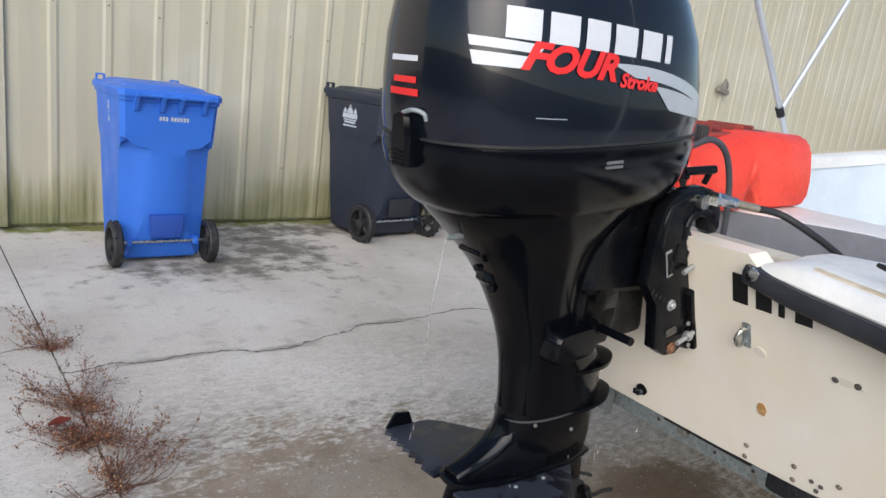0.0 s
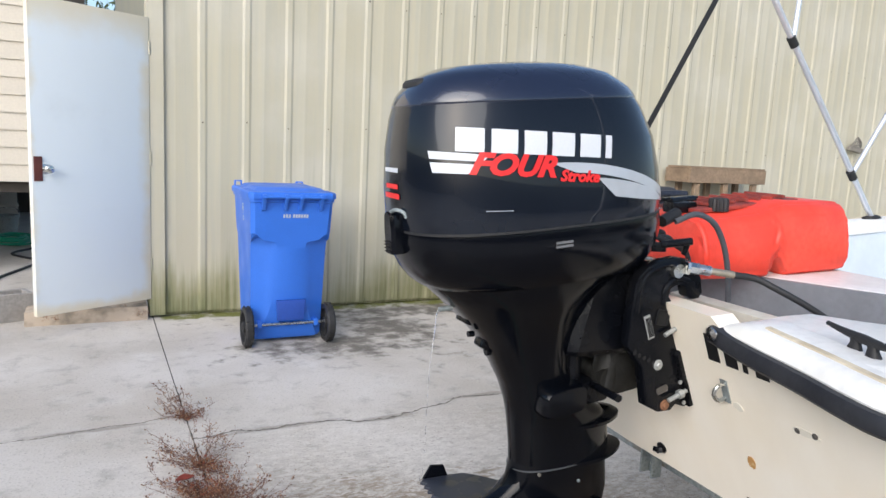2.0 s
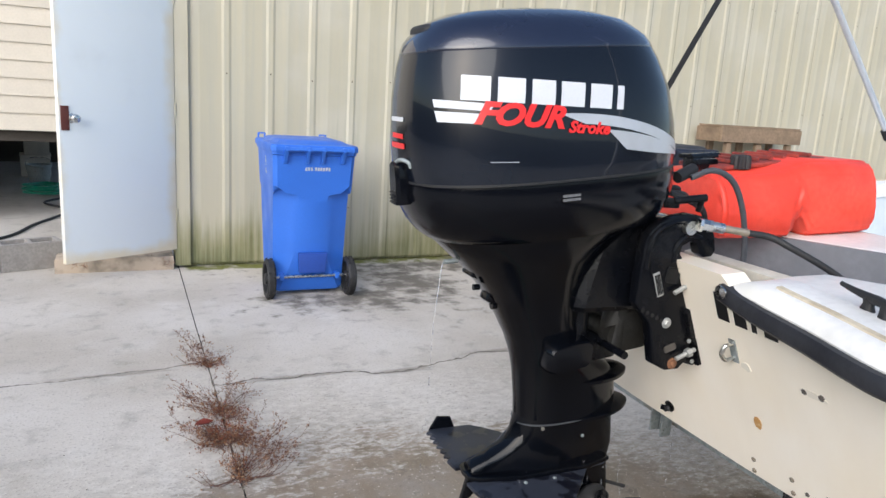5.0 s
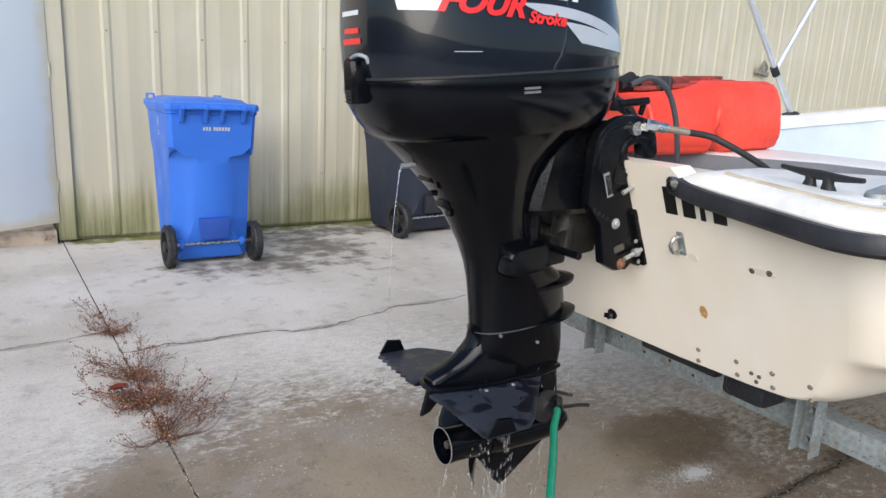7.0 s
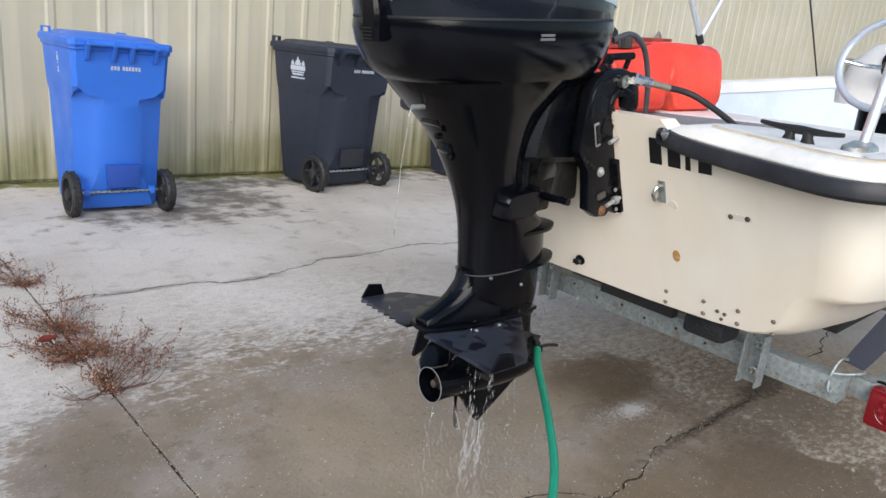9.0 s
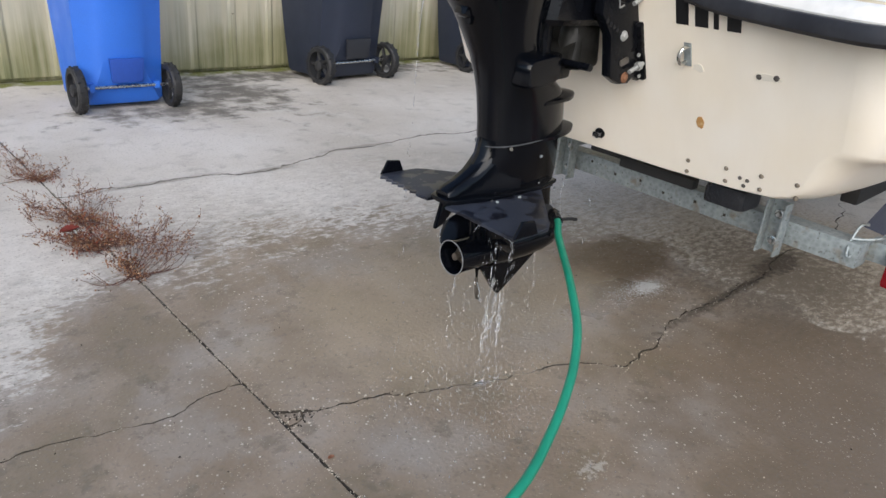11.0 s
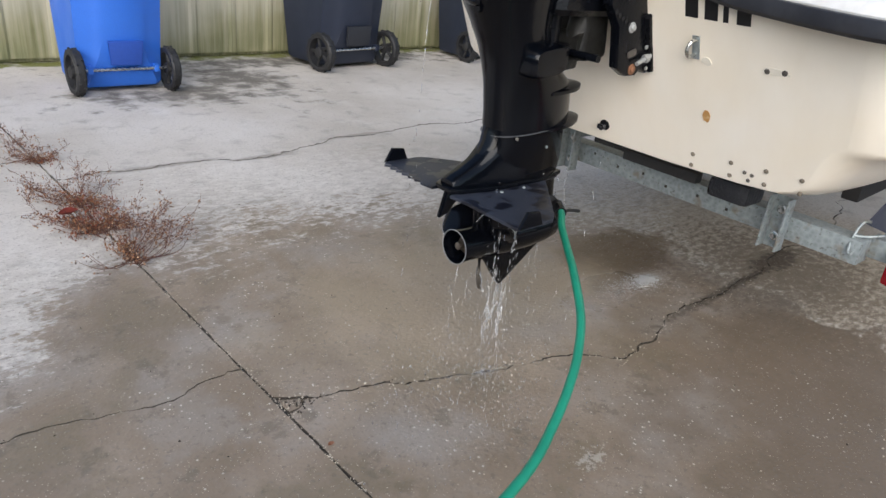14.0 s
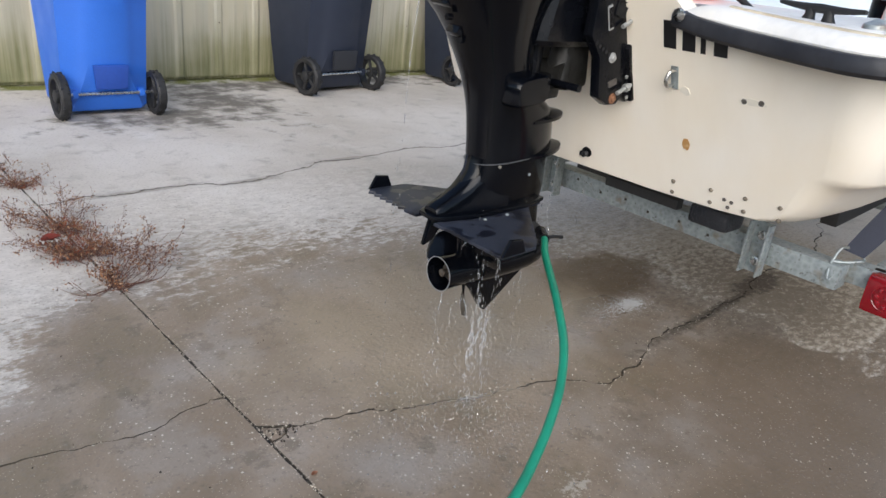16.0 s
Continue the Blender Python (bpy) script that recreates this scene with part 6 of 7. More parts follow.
# ---- brackets
swivel = part("swivel_bracket", loft([[Vector((u, v, z)) for u, v in ((u0, -w), (u0 + 0.02, -w - 0.012), (u1 - 0.02, -w - 0.012), (u1, -w), (u1, w), (u1 - 0.02, w + 0.012), (u0 + 0.02, w + 0.012), (u0, w))]
                                      for z, u0, u1, w in ((1.095, -0.29, -0.13, 0.075), (1.07, -0.318, -0.12, 0.08), (1.03, -0.33, -0.12, 0.08), (0.96, -0.348, -0.14, 0.08), (0.912, -0.358, -0.16, 0.08), (0.90, -0.352, -0.17, 0.072))]), M_BRACKET, motor, "black swivel bracket", angle=30)
part("swivel_tube", rod((-0.225, 0, 1.06), (-0.185, 0, 0.80), 0.038, 20), M_BRACKET, swivel)
M_GRIME = mat("grimy_casting", (0.012, 0.0115, 0.01), 0.5, spec=0.3, stain=0.6, stain_scale=22, stain_colour=(0.022, 0.022, 0.022), grain=0.4, rough_var=0.15, bump=0.3, bump_scale=90)
part("ram", join(rod((-0.235, -0.07, 0.84), (-0.235, 0.07, 0.84), 0.026, 18), rod((-0.235, -0.045, 0.815), (-0.215, -0.045, 0.93), 0.03, 18), rod((-0.235, 0.045, 0.815), (-0.215, 0.045, 0.93), 0.03, 18), boxed((-0.2, 0.0, 0.855), (0.075, 0.15, 0.1), (0, -8, 0), 0.014)), M_GRIME, swivel, "grimy tilt ram casting")
part("pivot_post", join(rod((-0.315, -0.035, 0.95), (-0.315, -0.035, 0.83), 0.023, 18), rod((-0.315, -0.05, 0.842), (-0.315, -0.05, 0.834), 0.036, 18)), M_BRACKET, swivel, "black pivot post")
part("lower_yoke", join(boxed((-0.27, 0, 0.805), (0.10, 0.10, 0.055), (0, -6, 0), 0.012), rod((-0.30, -0.07, 0.825), (-0.30, 0.07, 0.825), 0.014)), M_BRACKET, swivel)
CLAMP = [(-0.254, 0.93), (-0.252, 1.0), (-0.247, 1.057), (-0.237, 1.075), (-0.217, 1.092), (-0.184, 1.105), (-0.149, 1.11), (-0.116, 1.105), (-0.088, 1.086), (-0.077, 1.064), (-0.07, 1.034), (-0.078, 1.021), (-0.098, 1.019), (-0.112, 1.027), (-0.12, 1.048),
         (-0.138, 1.052), (-0.155, 1.044), (-0.158, 1.029), (-0.147, 1.015), (-0.128, 1.001), (-0.115, 0.987), (-0.105, 0.966), (-0.097, 0.944), (-0.111, 0.923), (-0.119, 0.91), (-0.115, 0.888), (-0.1, 0.852), (-0.083, 0.834), (-0.073, 0.793),
         (-0.088, 0.786), (-0.113, 0.794), (-0.126, 0.782), (-0.159, 0.782), (-0.194, 0.8), (-0.204, 0.844), (-0.214, 0.885)]
# near-black that paints the shade inside holes and recesses; none are cut
M_HOLE = mat("dark_hole", (0.003, 0.003, 0.003), 0.9, grain=0.1)
M_ZINC = mat("dull_zinc", (0.42, 0.43, 0.42), 0.5, metal=0.5, grain=0.4, grain_scale=200)
for s in (-1, 1):
    lo, hi = (-0.138, -0.112) if s < 0 else (0.112, 0.138)
    cl = part("clamp_bracket", prism(CLAMP, lo, hi, "xz", bevel=0.006), M_BRACKET, motor, "black clamp bracket bolted to the transom", angle=30)
    face = s * 0.138
    # raised edges: flange along the transom side and bead round the arch
    part("clamp_flange", prism([(-0.118, 0.985), (-0.105, 0.985), (-0.098, 0.944), (-0.12, 0.905), (-0.1, 0.852), (-0.083, 0.834), (-0.073, 0.793), (-0.085, 0.79), (-0.094, 0.83), (-0.112, 0.852), (-0.132, 0.905), (-0.11, 0.944)], lo - (0.012 if s < 0 else 0), hi + (0.012 if s > 0 else 0), "xz", bevel=0.003), M_BRACKET, cl)
    part("arch_bead", tube([(-0.238, face, 1.0), (-0.236, face, 1.045), (-0.222, face, 1.075), (-0.187, face, 1.092), (-0.15, face, 1.096), (-0.118, face, 1.09)], 0.0055, 10), M_BRACKET, cl)
    part("hook_bead", tube([(-0.173, face, 1.012), (-0.172, face, 1.04), (-0.158, face, 1.06), (-0.138, face, 1.067), (-0.112, face, 1.06)], 0.0055, 10), M_BRACKET, cl)
    out = Vector((0, s, 0))
    part("pivot_bolt", bolt(bmesh.new(), (-0.172, face, 0.886), out, 0.0075, 0.006, 6), M_ZINC, cl, "zinc pivot bolt")
    part("rusty_bolt", bolt(bmesh.new(), (-0.144, face, 0.797), out, 0.008, 0.005, 6), M_RUST, cl, "rusty bolt")
    for a, b in (((-0.172, 0.952), (-0.115, 0.978)), ((-0.146, 0.811), (-0.1, 0.828))):
        d = Vector((b[0] - a[0], 0, b[1] - a[1])).normalized()
        bm = rod((a[0], s * 0.15, a[1]), (b[0], s * 0.15, b[1]), 0.0048, 10)
        m = Vector((b[0], s * 0.15, b[1])) - d * 0.022
        tube([m, m + d * 0.011], 0.0095, 6, 1, bm, smooth=False)
        part("mounting_stud", bm, M_ZINC, cl, "zinc mounting stud with nut")
    for u, z in ((-0.137, 0.993), (-0.12, 0.949), (-0.112, 0.845), (-0.097, 0.799)):
        part("flange_screw", spin([(0.0045, 0), (0.0045, 0.003)], 10, Matrix.Translation((u, s * 0.142, z)) @ Matrix.Rotation(radians(90 * -s), 4, "X")), M_ZINC, cl)
    for i in range(5):
        part("pin_hole", spin([(0.0045, 0), (0.0045, 0.0012)], 10, Matrix.Translation((-0.235 + i * 0.0125, face, 0.916 - 0.006 * i)) @ Matrix.Rotation(radians(90 * -s), 4, "X")), M_HOLE, cl)
    if s < 0:
        part("data_plate", boxed((-0.205, -0.1395, 0.968), (0.016, 0.002, 0.052), (0, -20, 0), 0.001), M_ZINC, cl, "small metal data plate")
        for i in range(4):
            part("print_line", boxed((-0.2095 + i * 0.0031, -0.1411, 0.9665 + i * 0.0011), (0.0019, 0.001, 0.043), (0, -20, 0)), M_BRACKET, cl)
        part("slot", boxed((-0.156, -0.1385, 0.832), (0.028, 0.002, 0.014), (0, -18, 0), 0.004), M_PLUG, cl, "worn adjustment slot")
        # flat black patch painted as the shade of a recess
        part("recess", boxed((-0.173, -0.1385, 0.986), (0.03, 0.002, 0.032), (0, 10, 0), 0.006), M_HOLE, cl)
part("tilt_tube", rod((-0.15, -0.15, 1.083), (-0.15, 0.15, 1.083), 0.014, 20), M_STEEL, motor, "steel tilt tube")
part("lower_rod", rod((-0.262, -0.135, 0.822), (-0.262, 0.135, 0.822), 0.008, 14), M_BRACKET, motor, "steel thrust rod")

# steering cable: nut, sleeve, then a black jacket into the boat
cable = tagged(empty("steering_cable", RIG), "black steering cable with steel end fitting", "cable")
A0 = Vector((-0.14, -0.15, 1.092))
D = Vector((0.92, -0.36, -0.12)).normalized()
part("coupling_nut", tube([A0, A0 + D * 0.03], 0.0125, 6, 1, smooth=False), M_STEEL, cable, "steel coupling nut")
part("collar", tube([A0 + D * 0.03, A0 + D * 0.055], 0.0105, 16, 1, smooth=False), M_STEEL, cable)
part("sleeve", tube([A0 + D * 0.055, A0 + D * 0.105], 0.0075, 14, 1, smooth=False), mat("dull_brass_sleeve", (0.4, 0.34, 0.26), 0.45, metal=0.7, grain=0.3), cable, "dull metal sleeve")
part("flange", prism([(-0.02, -0.012), (0.02, -0.012), (0.024, 0.0), (0.02, 0.012), (-0.02, 0.012), (-0.024, 0)], 0, 0.006, "xy", m=Matrix.Translation(A0) @ D.to_track_quat("Z", "Y").to_matrix().to_4x4()), M_STEEL, cable)
E0 = A0 + D * 0.1
part("jacket", tube([E0, E0 + D * 0.05, (0.02, -0.235, 1.06), (0.09, -0.275, 1.02), (0.14, -0.3, 0.98), (0.2, -0.34, 0.9), (0.3, -0.4, 0.84)], 0.0068, 12), M_RUBBER, cable)
# throttle and shift rod, small cables at the front of the cowl
part("shift_lever", join(rod((-0.16, -0.10, 1.13), (-0.095, -0.118, 1.139), 0.008), boxed((-0.17, -0.09, 1.125), (0.05, 0.02, 0.02), (0, 0, -20), 0.004), rod((-0.10, -0.115, 1.14), (-0.10, -0.105, 1.11), 0.006)), M_BRACKET, motor, "black shift lever and rod")
part("grommet", rod((-0.10, -0.03, 1.17), (-0.05, -0.02, 1.188), 0.013, 16), M_RUBBER, motor, "black cable grommet")
for i in range(3):
    part("control_cable", tube([(-0.13, -0.05 + 0.02 * i, 1.14), (-0.08, -0.05 + 0.02 * i, 1.125 + 0.01 * i), (-0.02, 0.0 + 0.02 * i, 1.12), (0.06, 0.05, 1.08), (0.12, 0.1, 1.0), (0.2, 0.12, 0.86)], 0.006, 8), M_RUBBER, motor)

# ---- flushing muffs with the garden hose
muff = tagged(empty("flushing_muffs", RIG), "black rubber flushing cups on a steel wire spring", "flushing muffs")
for s in (-1, 1):
    part("cup", spin([(0.026, 0), (0.038, 0.012), (0.039, 0.018), (0.018, 0.022), (0.012, 0.028)], 24, Matrix.Translation((-0.235, s * 0.028, 0.445)) @ Matrix.Rotation(radians(90 * -s), 4, "X")), M_RUBBER, muff)
for s in (-1, 1):
    part("spring_wire", tube([(-0.225, s * 0.056, 0.445), (-0.18, s * 0.055, 0.438), (-0.13, s * 0.04, 0.425), (-0.088, s * 0.03, 0.412)], 0.0045, 8), M_RUBBER, muff)
HOSE = [(0.63, 1.795, 0.462), (0.60, 1.755, 0.465), (0.555, 1.715, 0.455), (0.50, 1.655, 0.445), (0.414, 1.567, 0.44), (0.326, 1.476, 0.415), (0.25, 1.418, 0.389), (0.176, 1.377, 0.368), (0.108, 1.347, 0.35), (0.021, 1.315, 0.334),
        (-0.133, 1.278, 0.312), (-0.3, 1.21, 0.24), (-0.5, 1.06, 0.09), (-0.65, 0.8, 0.012), (-0.6, 0.2, 0.012), (0.0, -1.0, 0.012), (0.3, -3.0, 0.012), (-0.4, -5.5, 0.012)]
tagged(part("garden_hose", tube(HOSE, 0.0083, 14), M_HOSE), "green garden hose feeding the flushing cups", "hose")
part("hose_coupling", rod((0.64, 1.80, 0.462), (0.60, 1.757, 0.464), 0.014, 14), M_BRACKET, muff, m=RIG.inverted())

# ---------------------------------------------------------------- weeds in the joint


def weed(name, x, y, sprays, arc, height, spread, clumps, runners, label, seed):
    """A dry weed: leafy clumps along the joint, thin branching sprays with single buds, stems lying on the ground."""
    r = random.Random(seed)
    w = tagged(empty(name, pose(x, y, 0)), label, "weed", "weeds in the joint")
    bm, tips, tips2 = bmesh.new(), bmesh.new(), bmesh.new()

    def tuft(p, size, n, target, big=1.0):
        for _ in range(n):
            q = p + Vector((r.gauss(0, size), r.gauss(0, size), r.gauss(0, size * 0.7)))
            q.z = max(q.z, 0.003)
            m = Matrix.Translation(q) @ Euler((r.uniform(0, 6), r.uniform(0, 6), r.uniform(0, 6))).to_matrix().to_4x4()
            k = r.uniform(0.0022, 0.005) * big
            vs = [target.verts.new(m @ Vector(c)) for c in ((-k, 0, 0), (0, -k * 0.6, k * 0.3), (k, 0, 0), (0, k * 0.6, k * 0.3))]
            target.faces.new(vs)

    for i in range(sprays):
        a = radians(r.uniform(*arc))
        reach, top = spread * r.uniform(0.4, 1.0), height * r.uniform(0.4, 1.0)
        base = Vector((r.gauss(0, 0.01), r.gauss(0, 0.025), 0))
        end = base + Vector((math.cos(a) * reach, math.sin(a) * reach, top))
        mid = base.lerp(end, 0.5) + Vector((r.gauss(0, 0.012), r.gauss(0, 0.012), -top * 0.18))
        tube([base, mid, end], (0.0012, 0.0005), 4, 5, bm)
        for j in range(r.randint(5, 8)):
            f = r.uniform(0.35, 1.0)
            p = base.lerp(end, f) + Vector((0, 0, -top * 0.72 * f * (1 - f)))
            b = Vector((r.gauss(math.cos(a) * 0.02, 0.024), r.gauss(math.sin(a) * 0.02, 0.024), r.uniform(0.0, 0.035)))
            tube([p, p + b * 0.6 + Vector((0, 0, 0.004)), p + b], (0.0008, 0.0004), 3, 2, bm)
            tuft(p + b, 0.005, r.randint(2, 4), tips)
            tuft(p + b * 0.55, 0.008, 2, tips)
            for _ in range(2):
                c = p + b + Vector((r.gauss(0, 0.014), r.gauss(0, 0.014), r.gauss(0.006, 0.01)))
                tube([p + b * 0.8, c], (0.0006, 0.0004), 3, 1, bm)
                tuft(c, 0.003, r.randint(1, 3), tips)
    for cx, cy, cz, size, n, red in clumps:
        for _ in range(n):
            p = Vector((cx + r.gauss(0, size), cy + r.gauss(0, size * 1.1), cz * r.uniform(0.2, 1.4)))
            tuft(p, 0.012, 9, tips2 if r.random() < red else tips, 1.1)
            tube([Vector((cx * 0.4 + r.gauss(0, 0.01), cy + r.gauss(0, 0.03), 0.002)), p], (0.0011, 0.0005), 3, 2, bm)
    for _ in range(runners):
        a = radians(r.uniform(150, 215)) if r.random() < 0.75 else radians(r.uniform(-20, 35))
        reach = spread * r.uniform(0.45, 0.8)
        bow = r.uniform(-0.04, -0.01)
        pts = [Vector((0, r.gauss(0, 0.02), 0.004)), Vector((math.cos(a) * reach * 0.35, bow, r.uniform(0.004, 0.012))), Vector((math.cos(a) * reach * 0.7, math.sin(a) * reach * 0.4 + bow * 0.5, r.uniform(0.008, 0.02))), Vector((math.cos(a) * reach, math.sin(a) * reach * 0.7 + 0.05, r.uniform(0.02, 0.05)))]
        tube(pts, (0.0016, 0.0007), 4, 5, bm)
        tuft(pts[3], 0.014, 8, tips)
        tuft(pts[2], 0.016, 6, tips)
    tagged(part("stem_tangle", bm, M_WEED, w), kind="stuff")
    tagged(part("seed_haze", tips, M_WEEDTIP, w), kind="stuff")
    if tips2.faces:
        tagged(part("red_foliage", tips2, M_WEEDTIP2, w), kind="stuff")
    else:
        tips2.free()
    return w


weed("dry_weed", 0.014, 2.9, 17, (0, 105), 0.15, 0.25, [(0.0, 0.08, 0.03, 0.024, 34, 0.12), (0.0, 0.01, 0.014, 0.022, 26, 0.0)], 6, "dry brown weed sprawling from the concrete joint", 1)
weed("dry_weed", 0.014, 3.2, 16, (50, 300), 0.12, 0.22, [(-0.045, -0.02, 0.03, 0.038, 62, 0.4), (0.035, 0.0, 0.035, 0.03, 46, 0.3), (-0.09, 0.08, 0.03, 0.034, 24, 0.25)], 3, "dense dry reddish weed in the concrete joint", 2)
weed("dry_weed", 0.014, 3.47, 13, (10, 200), 0.12, 0.19, [(0.0, -0.03, 0.03, 0.036, 58, 0.25), (0.07, -0.07, 0.02, 0.034, 22, 0.1)], 2, "dry brown weed in the concrete joint", 3)
weed("dry_weed", 0.014, 4.02, 9, (0, 360), 0.11, 0.17, [(0.01, -0.03, 0.025, 0.036, 48, 0.2)], 2, "small dry weed tuft in the concrete joint", 4)
weed("dry_weed", -0.6, 6.02, 8, (0, 360), 0.09, 0.12, [(0.0, 0.0, 0.02, 0.03, 12, 0.0)], 1, "small dry weed at the door", 5)
weed("dry_weed", -0.1, 6.02, 7, (0, 360), 0.09, 0.1, [(0.0, 0.0, 0.02, 0.025, 10, 0.0)], 1, "small dry weed at the door", 6)

# ---------------------------------------------------------------- loose grit
gr = random.Random(5)
bm = bmesh.new()


def pebble(x, y, size):
    m = Matrix.Translation((x, y, size * 0.3)) @ Euler((gr.uniform(0, 6), gr.uniform(0, 6), gr.uniform(0, 6))).to_matrix().to_4x4() @ Matrix.Diagonal((size, size * gr.uniform(0.5, 0.9), size * gr.uniform(0.4, 0.8), 1))
    bmesh.ops.create_icosphere(bm, subdivisions=1, radius=1, matrix=m)


for i in range(150):
    x, y = gr.choice(NEAR_R[:150])
    if x < 2.2:
        pebble(x + gr.gauss(0, 0.01), y + gr.gauss(0.004, 0.018), gr.uniform(0.0012, 0.0035))
for i in range(34):
    pebble(0.05 + gr.gauss(0, 0.03), 2.015 + gr.gauss(0, 0.02), gr.uniform(0.0012, 0.0038))
for i in range(650):
    y = gr.uniform(0.7, 3.9)
    pebble(joint_x(y) + gr.gauss(0, 0.004), y, gr.uniform(0.001, 0.0026))
for i in range(80):
    y = gr.uniform(0.7, 3.9)
    pebble(joint_x(y) + gr.gauss(0, 0.02), y, gr.uniform(0.001, 0.003))
for i in range(1000):
    pebble(gr.uniform(-1.0, 1.9), gr.uniform(0.9, 3.4), gr.uniform(0.0008, 0.0026))
tagged(part("loose_grit", bm, mat("pale_grit", (0.52, 0.47, 0.39), 0.85, stain=0.7, stain_scale=30, stain_colour=(0.12, 0.1, 0.08))), "pale loose grit along the cracks and joint", "grit", kind="stuff")

bm = bmesh.new()
for i in range(26):
    pebble(0.06 + gr.gauss(0, 0.022), 2.0 + gr.gauss(0, 0.013), gr.uniform(0.002, 0.0052))
for i in range(60):
    x, y = gr.choice(NEAR_R[:200])
    pebble(x + gr.gauss(0, 0.006), y + gr.gauss(0.003, 0.007), gr.uniform(0.0012, 0.003))
for i in range(120):
    pebble(gr.uniform(-1.0, 1.9), gr.uniform(0.9, 3.6), gr.uniform(0.001, 0.0034))
tagged(part("dark_crumb_scatter", bm, mat("dark_crumb", (0.035, 0.028, 0.022), 0.9, grain=0.5, grain_scale=200)), "dark crumbs of broken concrete and dirt on the yard", "grit", kind="stuff")


def dry_leaf(x, y, z, size, turn, m, label):
    """A curled leaf: a pointed blade bent along its rib."""
    bm = bmesh.new()
    rows = []
    for i in range(7):
        f = i / 6
        half = size * 0.36 * math.sin(math.pi * min(0.97, f * 0.94 + 0.05)) ** 0.8
        rise = size * 0.5 * (f - 0.4) ** 2
        rows.append([bm.verts.new((f * size, s * half, rise + abs(s) * half * 0.7)) for s in (-1, -0.5, 0, 0.5, 1)])
    for a, b in zip(rows, rows[1:]):
        for i in range(4):
            bm.faces.new((a[i], a[i + 1], b[i + 1], b[i]))
    bmesh.ops.solidify(bm, geom=bm.faces[:], thickness=0.0006)
    leaf = part("dry_leaf", bm, m)
    leaf.matrix_world = pose(x, y, z, 0.2, 0.1, turn)
    tagged(leaf, label, "leaf")


dry_leaf(-0.1, 3.25, 0.05, 0.062, 0.9, mat("red_leaf_skin", (0.3, 0.05, 0.035), 0.7, stain=0.4, stain_scale=60, stain_colour=(0.2, 0.04, 0.02)), "curled red leaf caught in the dry weed")
dry_leaf(0.03, 1.84, 0.001, 0.016, 1.1, mat("brown_leaf_skin", (0.3, 0.13, 0.075), 0.8, stain=0.5, stain_scale=90, stain_colour=(0.5, 0.3, 0.2)), "small dry brown leaf on the concrete joint")

# ---------------------------------------------------------------- running water
r = random.Random(11)
bm = bmesh.new()


def drop(p, rad, tall):
    m = Matrix.Translation(p) @ Matrix.Rotation(r.uniform(-0.12, 0.12), 4, "X") @ Matrix.Diagonal((rad, rad, tall, 1))
    bmesh.ops.create_icosphere(bm, subdivisions=1, radius=1, matrix=m)


def stream(start, push, top, count, spread, rad=0.0014):
    """Water that leaves start at a speed and breaks into drops as it falls."""
    for i in range(count):
        t = (i + r.random()) / count
        fall = top * t ** 1.5
        q = RIG @ Vector((start[0] + push[0] * t + r.gauss(0, spread) * t, start[1] + push[1] * t + r.gauss(0, spread) * t, start[2] - fall))
        if q.z > 0.01:
            drop(q, rad * r.uniform(0.5, 1.3) * (1 - 0.35 * t), r.uniform(0.002, 0.009) * (1 + 1.0 * t))


stream((-0.478, -0.015, 0.335), (-0.02, 0, 0), 0.33, 45, 0.016, 0.001)
stream((-0.46, -0.03, 0.30), (-0.03, -0.02, 0), 0.29, 30, 0.05, 0.0008)
stream((-0.33, -0.008, 0.25), (-0.02, -0.02, 0), 0.25, 75, 0.024, 0.0011)
stream((-0.37, -0.03, 0.31), (-0.02, -0.02, 0), 0.3, 65, 0.034, 0.001)
stream((-0.41, -0.05, 0.50), (-0.015, -0.03, 0), 0.48, 45, 0.026, 0.001)
stream((-0.43, -0.06, 0.53), (-0.02, -0.02, 0), 0.5, 40, 0.06, 0.0009)
stream((-0.36, -0.02, 0.3), (0.0, -0.02, 0), 0.29, 60, 0.085, 0.0008)
stream((-0.4, -0.062, 0.515), (-0.015, -0.01, 0), 0.5, 60, 0.014, 0.0012)
stream((-0.345, -0.055, 0.44), (-0.01, -0.01, 0), 0.43, 70, 0.016, 0.0012)
stream((-0.22, -0.02, 0.34), (-0.03, -0.04, 0), 0.33, 34, 0.02, 0.001)
stream((-0.25, -0.03, 0.32), (-0.01, -0.02, 0), 0.31, 22, 0.045, 0.0008)
stream((-0.155, -0.02, 0.53), (0.015, -0.03, 0), 0.5, 22, 0.02, 0.001)
stream((-0.632, -0.02, 0.86), (-0.015, 0, 0), 0.84, 24, 0.008, 0.0009)
tube([RIG @ Vector((-0.619 - 0.014 * f, -0.02 + 0.001 * math.sin(9 * f), 0.997 - 0.14 * f ** 1.6)) for f in (i / 10 for i in range(11))], (0.0014, 0.0006), 8, 2, bm)
stream((0.02, 0.02, 0.60), (0.0, -0.02, 0), 0.58, 16, 0.012, 0.0014)
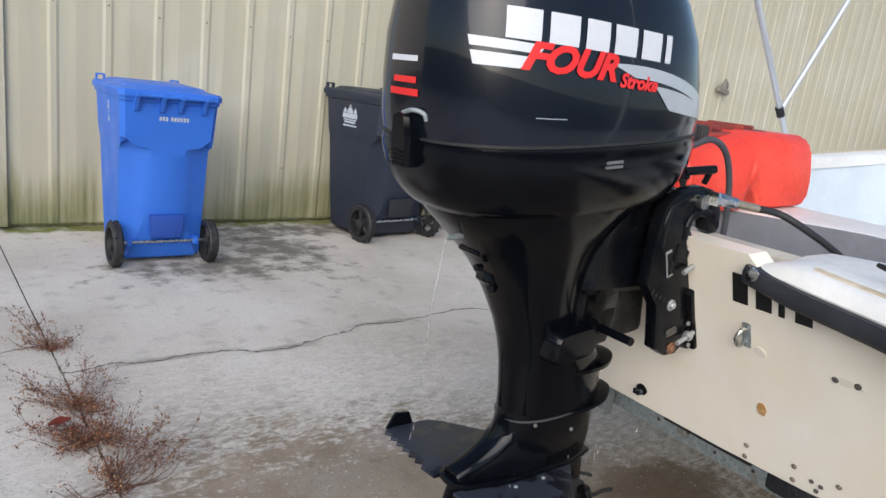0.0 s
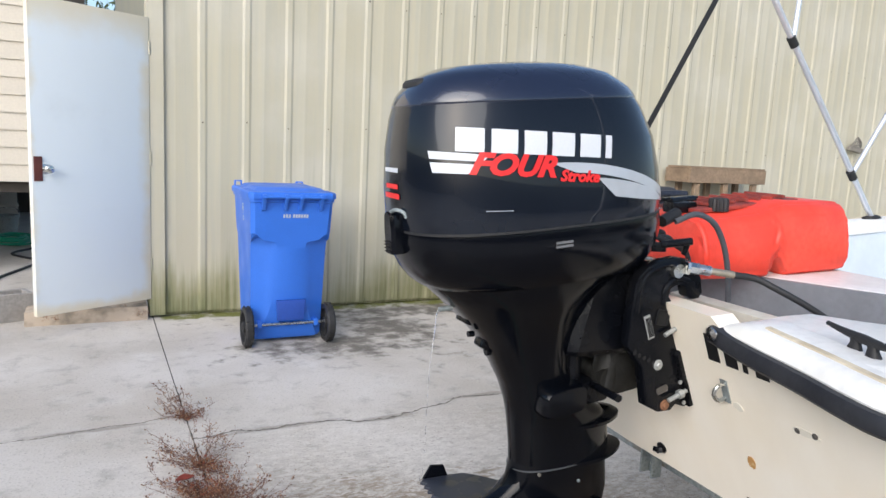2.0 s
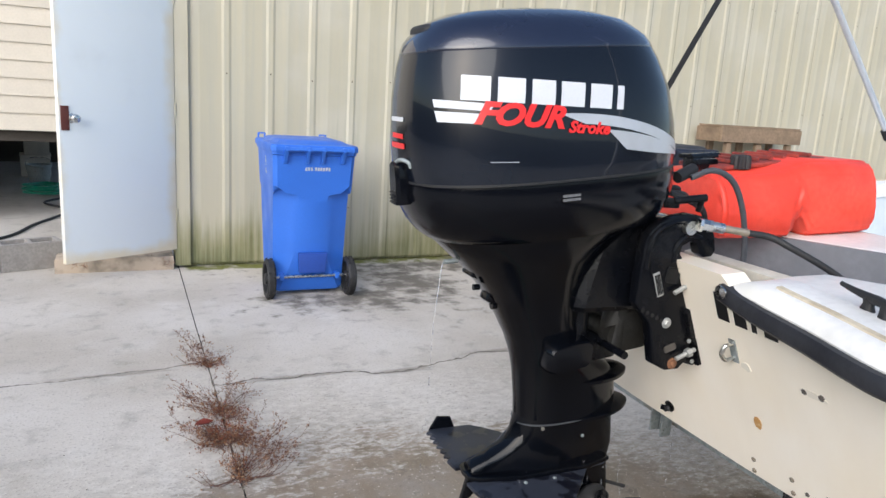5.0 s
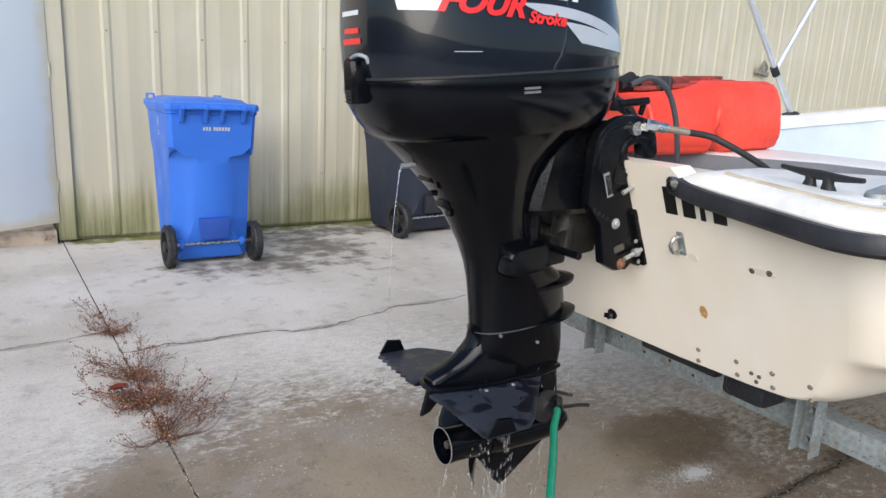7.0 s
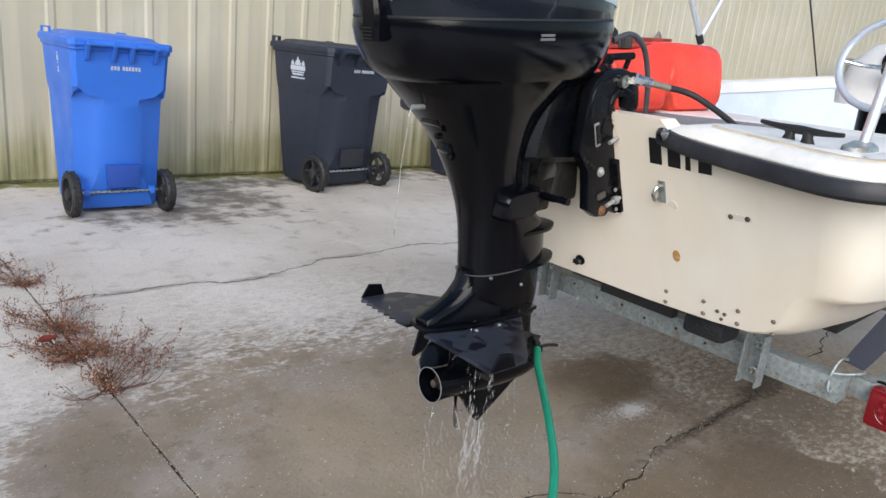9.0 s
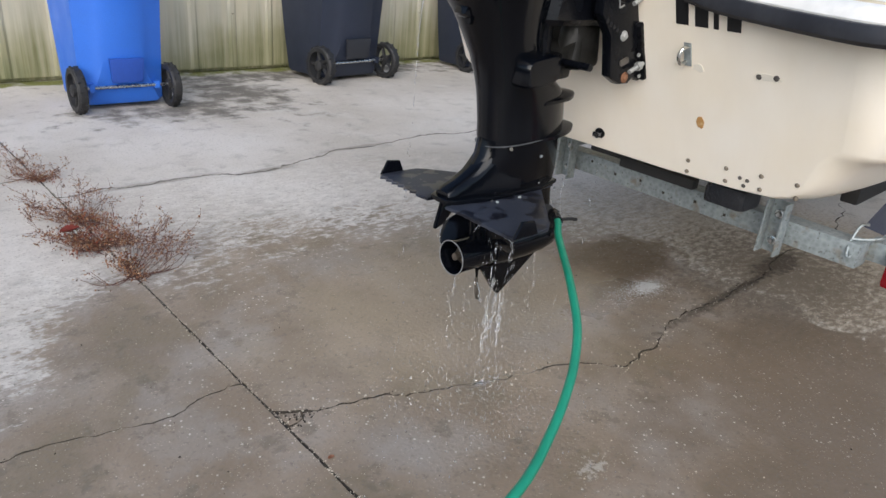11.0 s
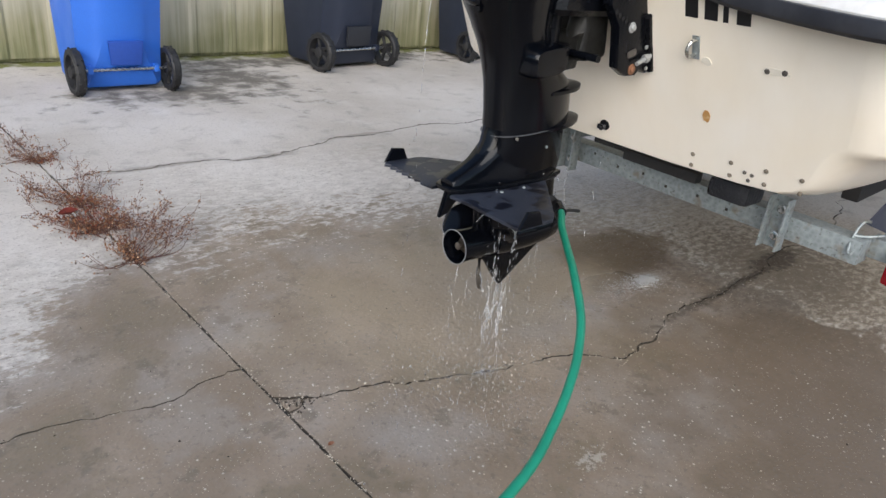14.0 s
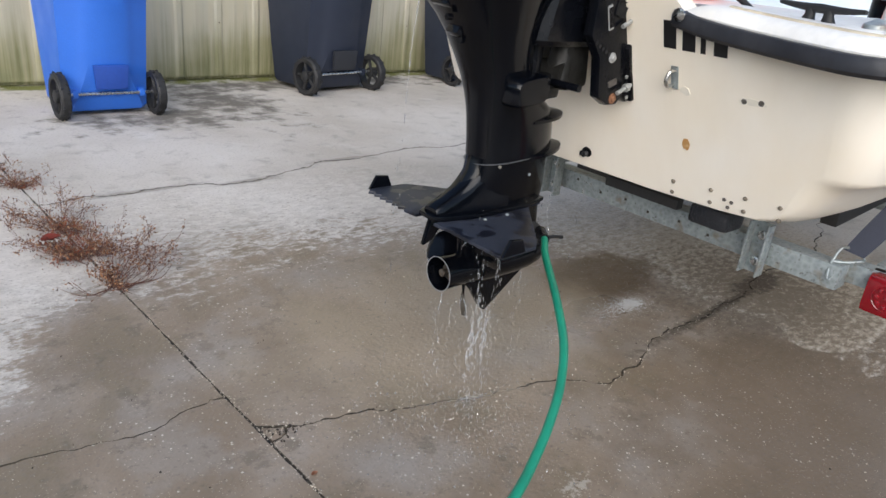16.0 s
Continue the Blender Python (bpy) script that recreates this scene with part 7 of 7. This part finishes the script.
# thin broken ropes of water from the skeg
for i in range(9):
    u0, v0, z0 = -0.335 + r.gauss(0, 0.016), -0.01 + r.gauss(0, 0.012), r.uniform(0.2, 0.3)
    pts, n = [], 9
    for j in range(n):
        f = j / (n - 1)
        q = RIG @ Vector((u0 - 0.02 * f + r.gauss(0, 0.005), v0 - 0.02 * f + r.gauss(0, 0.005), z0))
        pts.append((q.x, q.y, q.z * (1 - f * r.uniform(0.9, 1.0)) + 0.004))
    cut = r.randint(0, 2)
    tube(pts[cut:cut + r.randint(3, 5)], (r.uniform(0.0016, 0.0026), r.uniform(0.0006, 0.001)), 7, 3, bm)
# beads of water along the rims of the propeller's blades
for rim in RIMS:
    tube(rim, (0.0018, 0.0012), 6, 2, bm)
    for q in rim:
        drop(q + Vector((r.gauss(0, 0.004), r.gauss(0, 0.004), -0.004)), r.uniform(0.0008, 0.002), r.uniform(0.002, 0.007))
foot = RIG @ Vector((-0.36, -0.03, 0.3))
for i in range(120):
    a, d = r.uniform(0, 6.3), abs(r.gauss(0, 0.035))
    drop(Vector((foot.x + d * math.cos(a) * 1.4, foot.y + d * math.sin(a), 0.001 + 0.02 * r.random() * max(0, 1 - d / 0.06))), r.uniform(0.0006, 0.002), r.uniform(0.0008, 0.004))
for i in range(420):
    q = Vector((0.3 + r.gauss(0, 0.17), 1.9 + r.gauss(0, 0.16), 0))
    drop(q, r.uniform(0.0007, 0.002), r.uniform(0.0005, 0.0011))
# wet trickles on the gear case and hydrofoil rim
for i in range(30):
    u, z = r.uniform(-0.42, -0.2), r.uniform(0.4, 0.54)
    drop(RIG @ Vector((u, -0.037 - 0.008 * r.random(), z)), 0.0011, r.uniform(0.003, 0.009))
for i in range(500):
    q = Vector((0.42 + r.gauss(0, 0.16), 1.78 + r.gauss(0, 0.14), 0))
    drop(q + Vector((0, 0, abs(r.gauss(0, 0.035)))), r.uniform(0.0007, 0.0016), r.uniform(0.001, 0.006))
for i in range(160):
    drop(Vector((0.47 + r.gauss(0, 0.09), 1.80 + r.gauss(0, 0.11), 0.001)), r.uniform(0.0007, 0.002), r.uniform(0.0008, 0.004))
tagged(part("falling_water", bm, M_WATER), "clear water dripping and splashing from the motor", "water", kind="stuff")

# foam where a jet lands
bm = bmesh.new()
for i in range(2600):
    a, d = r.uniform(0, 6.3), abs(r.gauss(0, 0.04))
    drop(Vector((1.39 + d * math.cos(a) * 1.5, 1.915 + d * math.sin(a) * 0.8, r.uniform(0, 0.012) * max(0, 1 - d / 0.05))), r.uniform(0.0004, 0.0012), r.uniform(0.0006, 0.002))
for i in range(90):
    a, d = r.uniform(0, 6.3), abs(r.gauss(0, 0.02))
    drop(Vector((1.4 + d * math.cos(a) * 1.5, 1.915 + d * math.sin(a) * 0.7, 0.0)), r.uniform(0.003, 0.008), 0.001)
for i in range(500):
    f = r.random() ** 0.7
    drop(Vector((1.38 - 0.2 * f + r.gauss(0, 0.012 + 0.02 * f), 1.915 + 0.02 * f + r.gauss(0, 0.01 + 0.02 * f), 0.0)), r.uniform(0.0004, 0.0011), 0.0006)
tagged(part("splash_foam", bm, M_FOAM), "white foam where a jet hits the concrete", "water", kind="stuff")
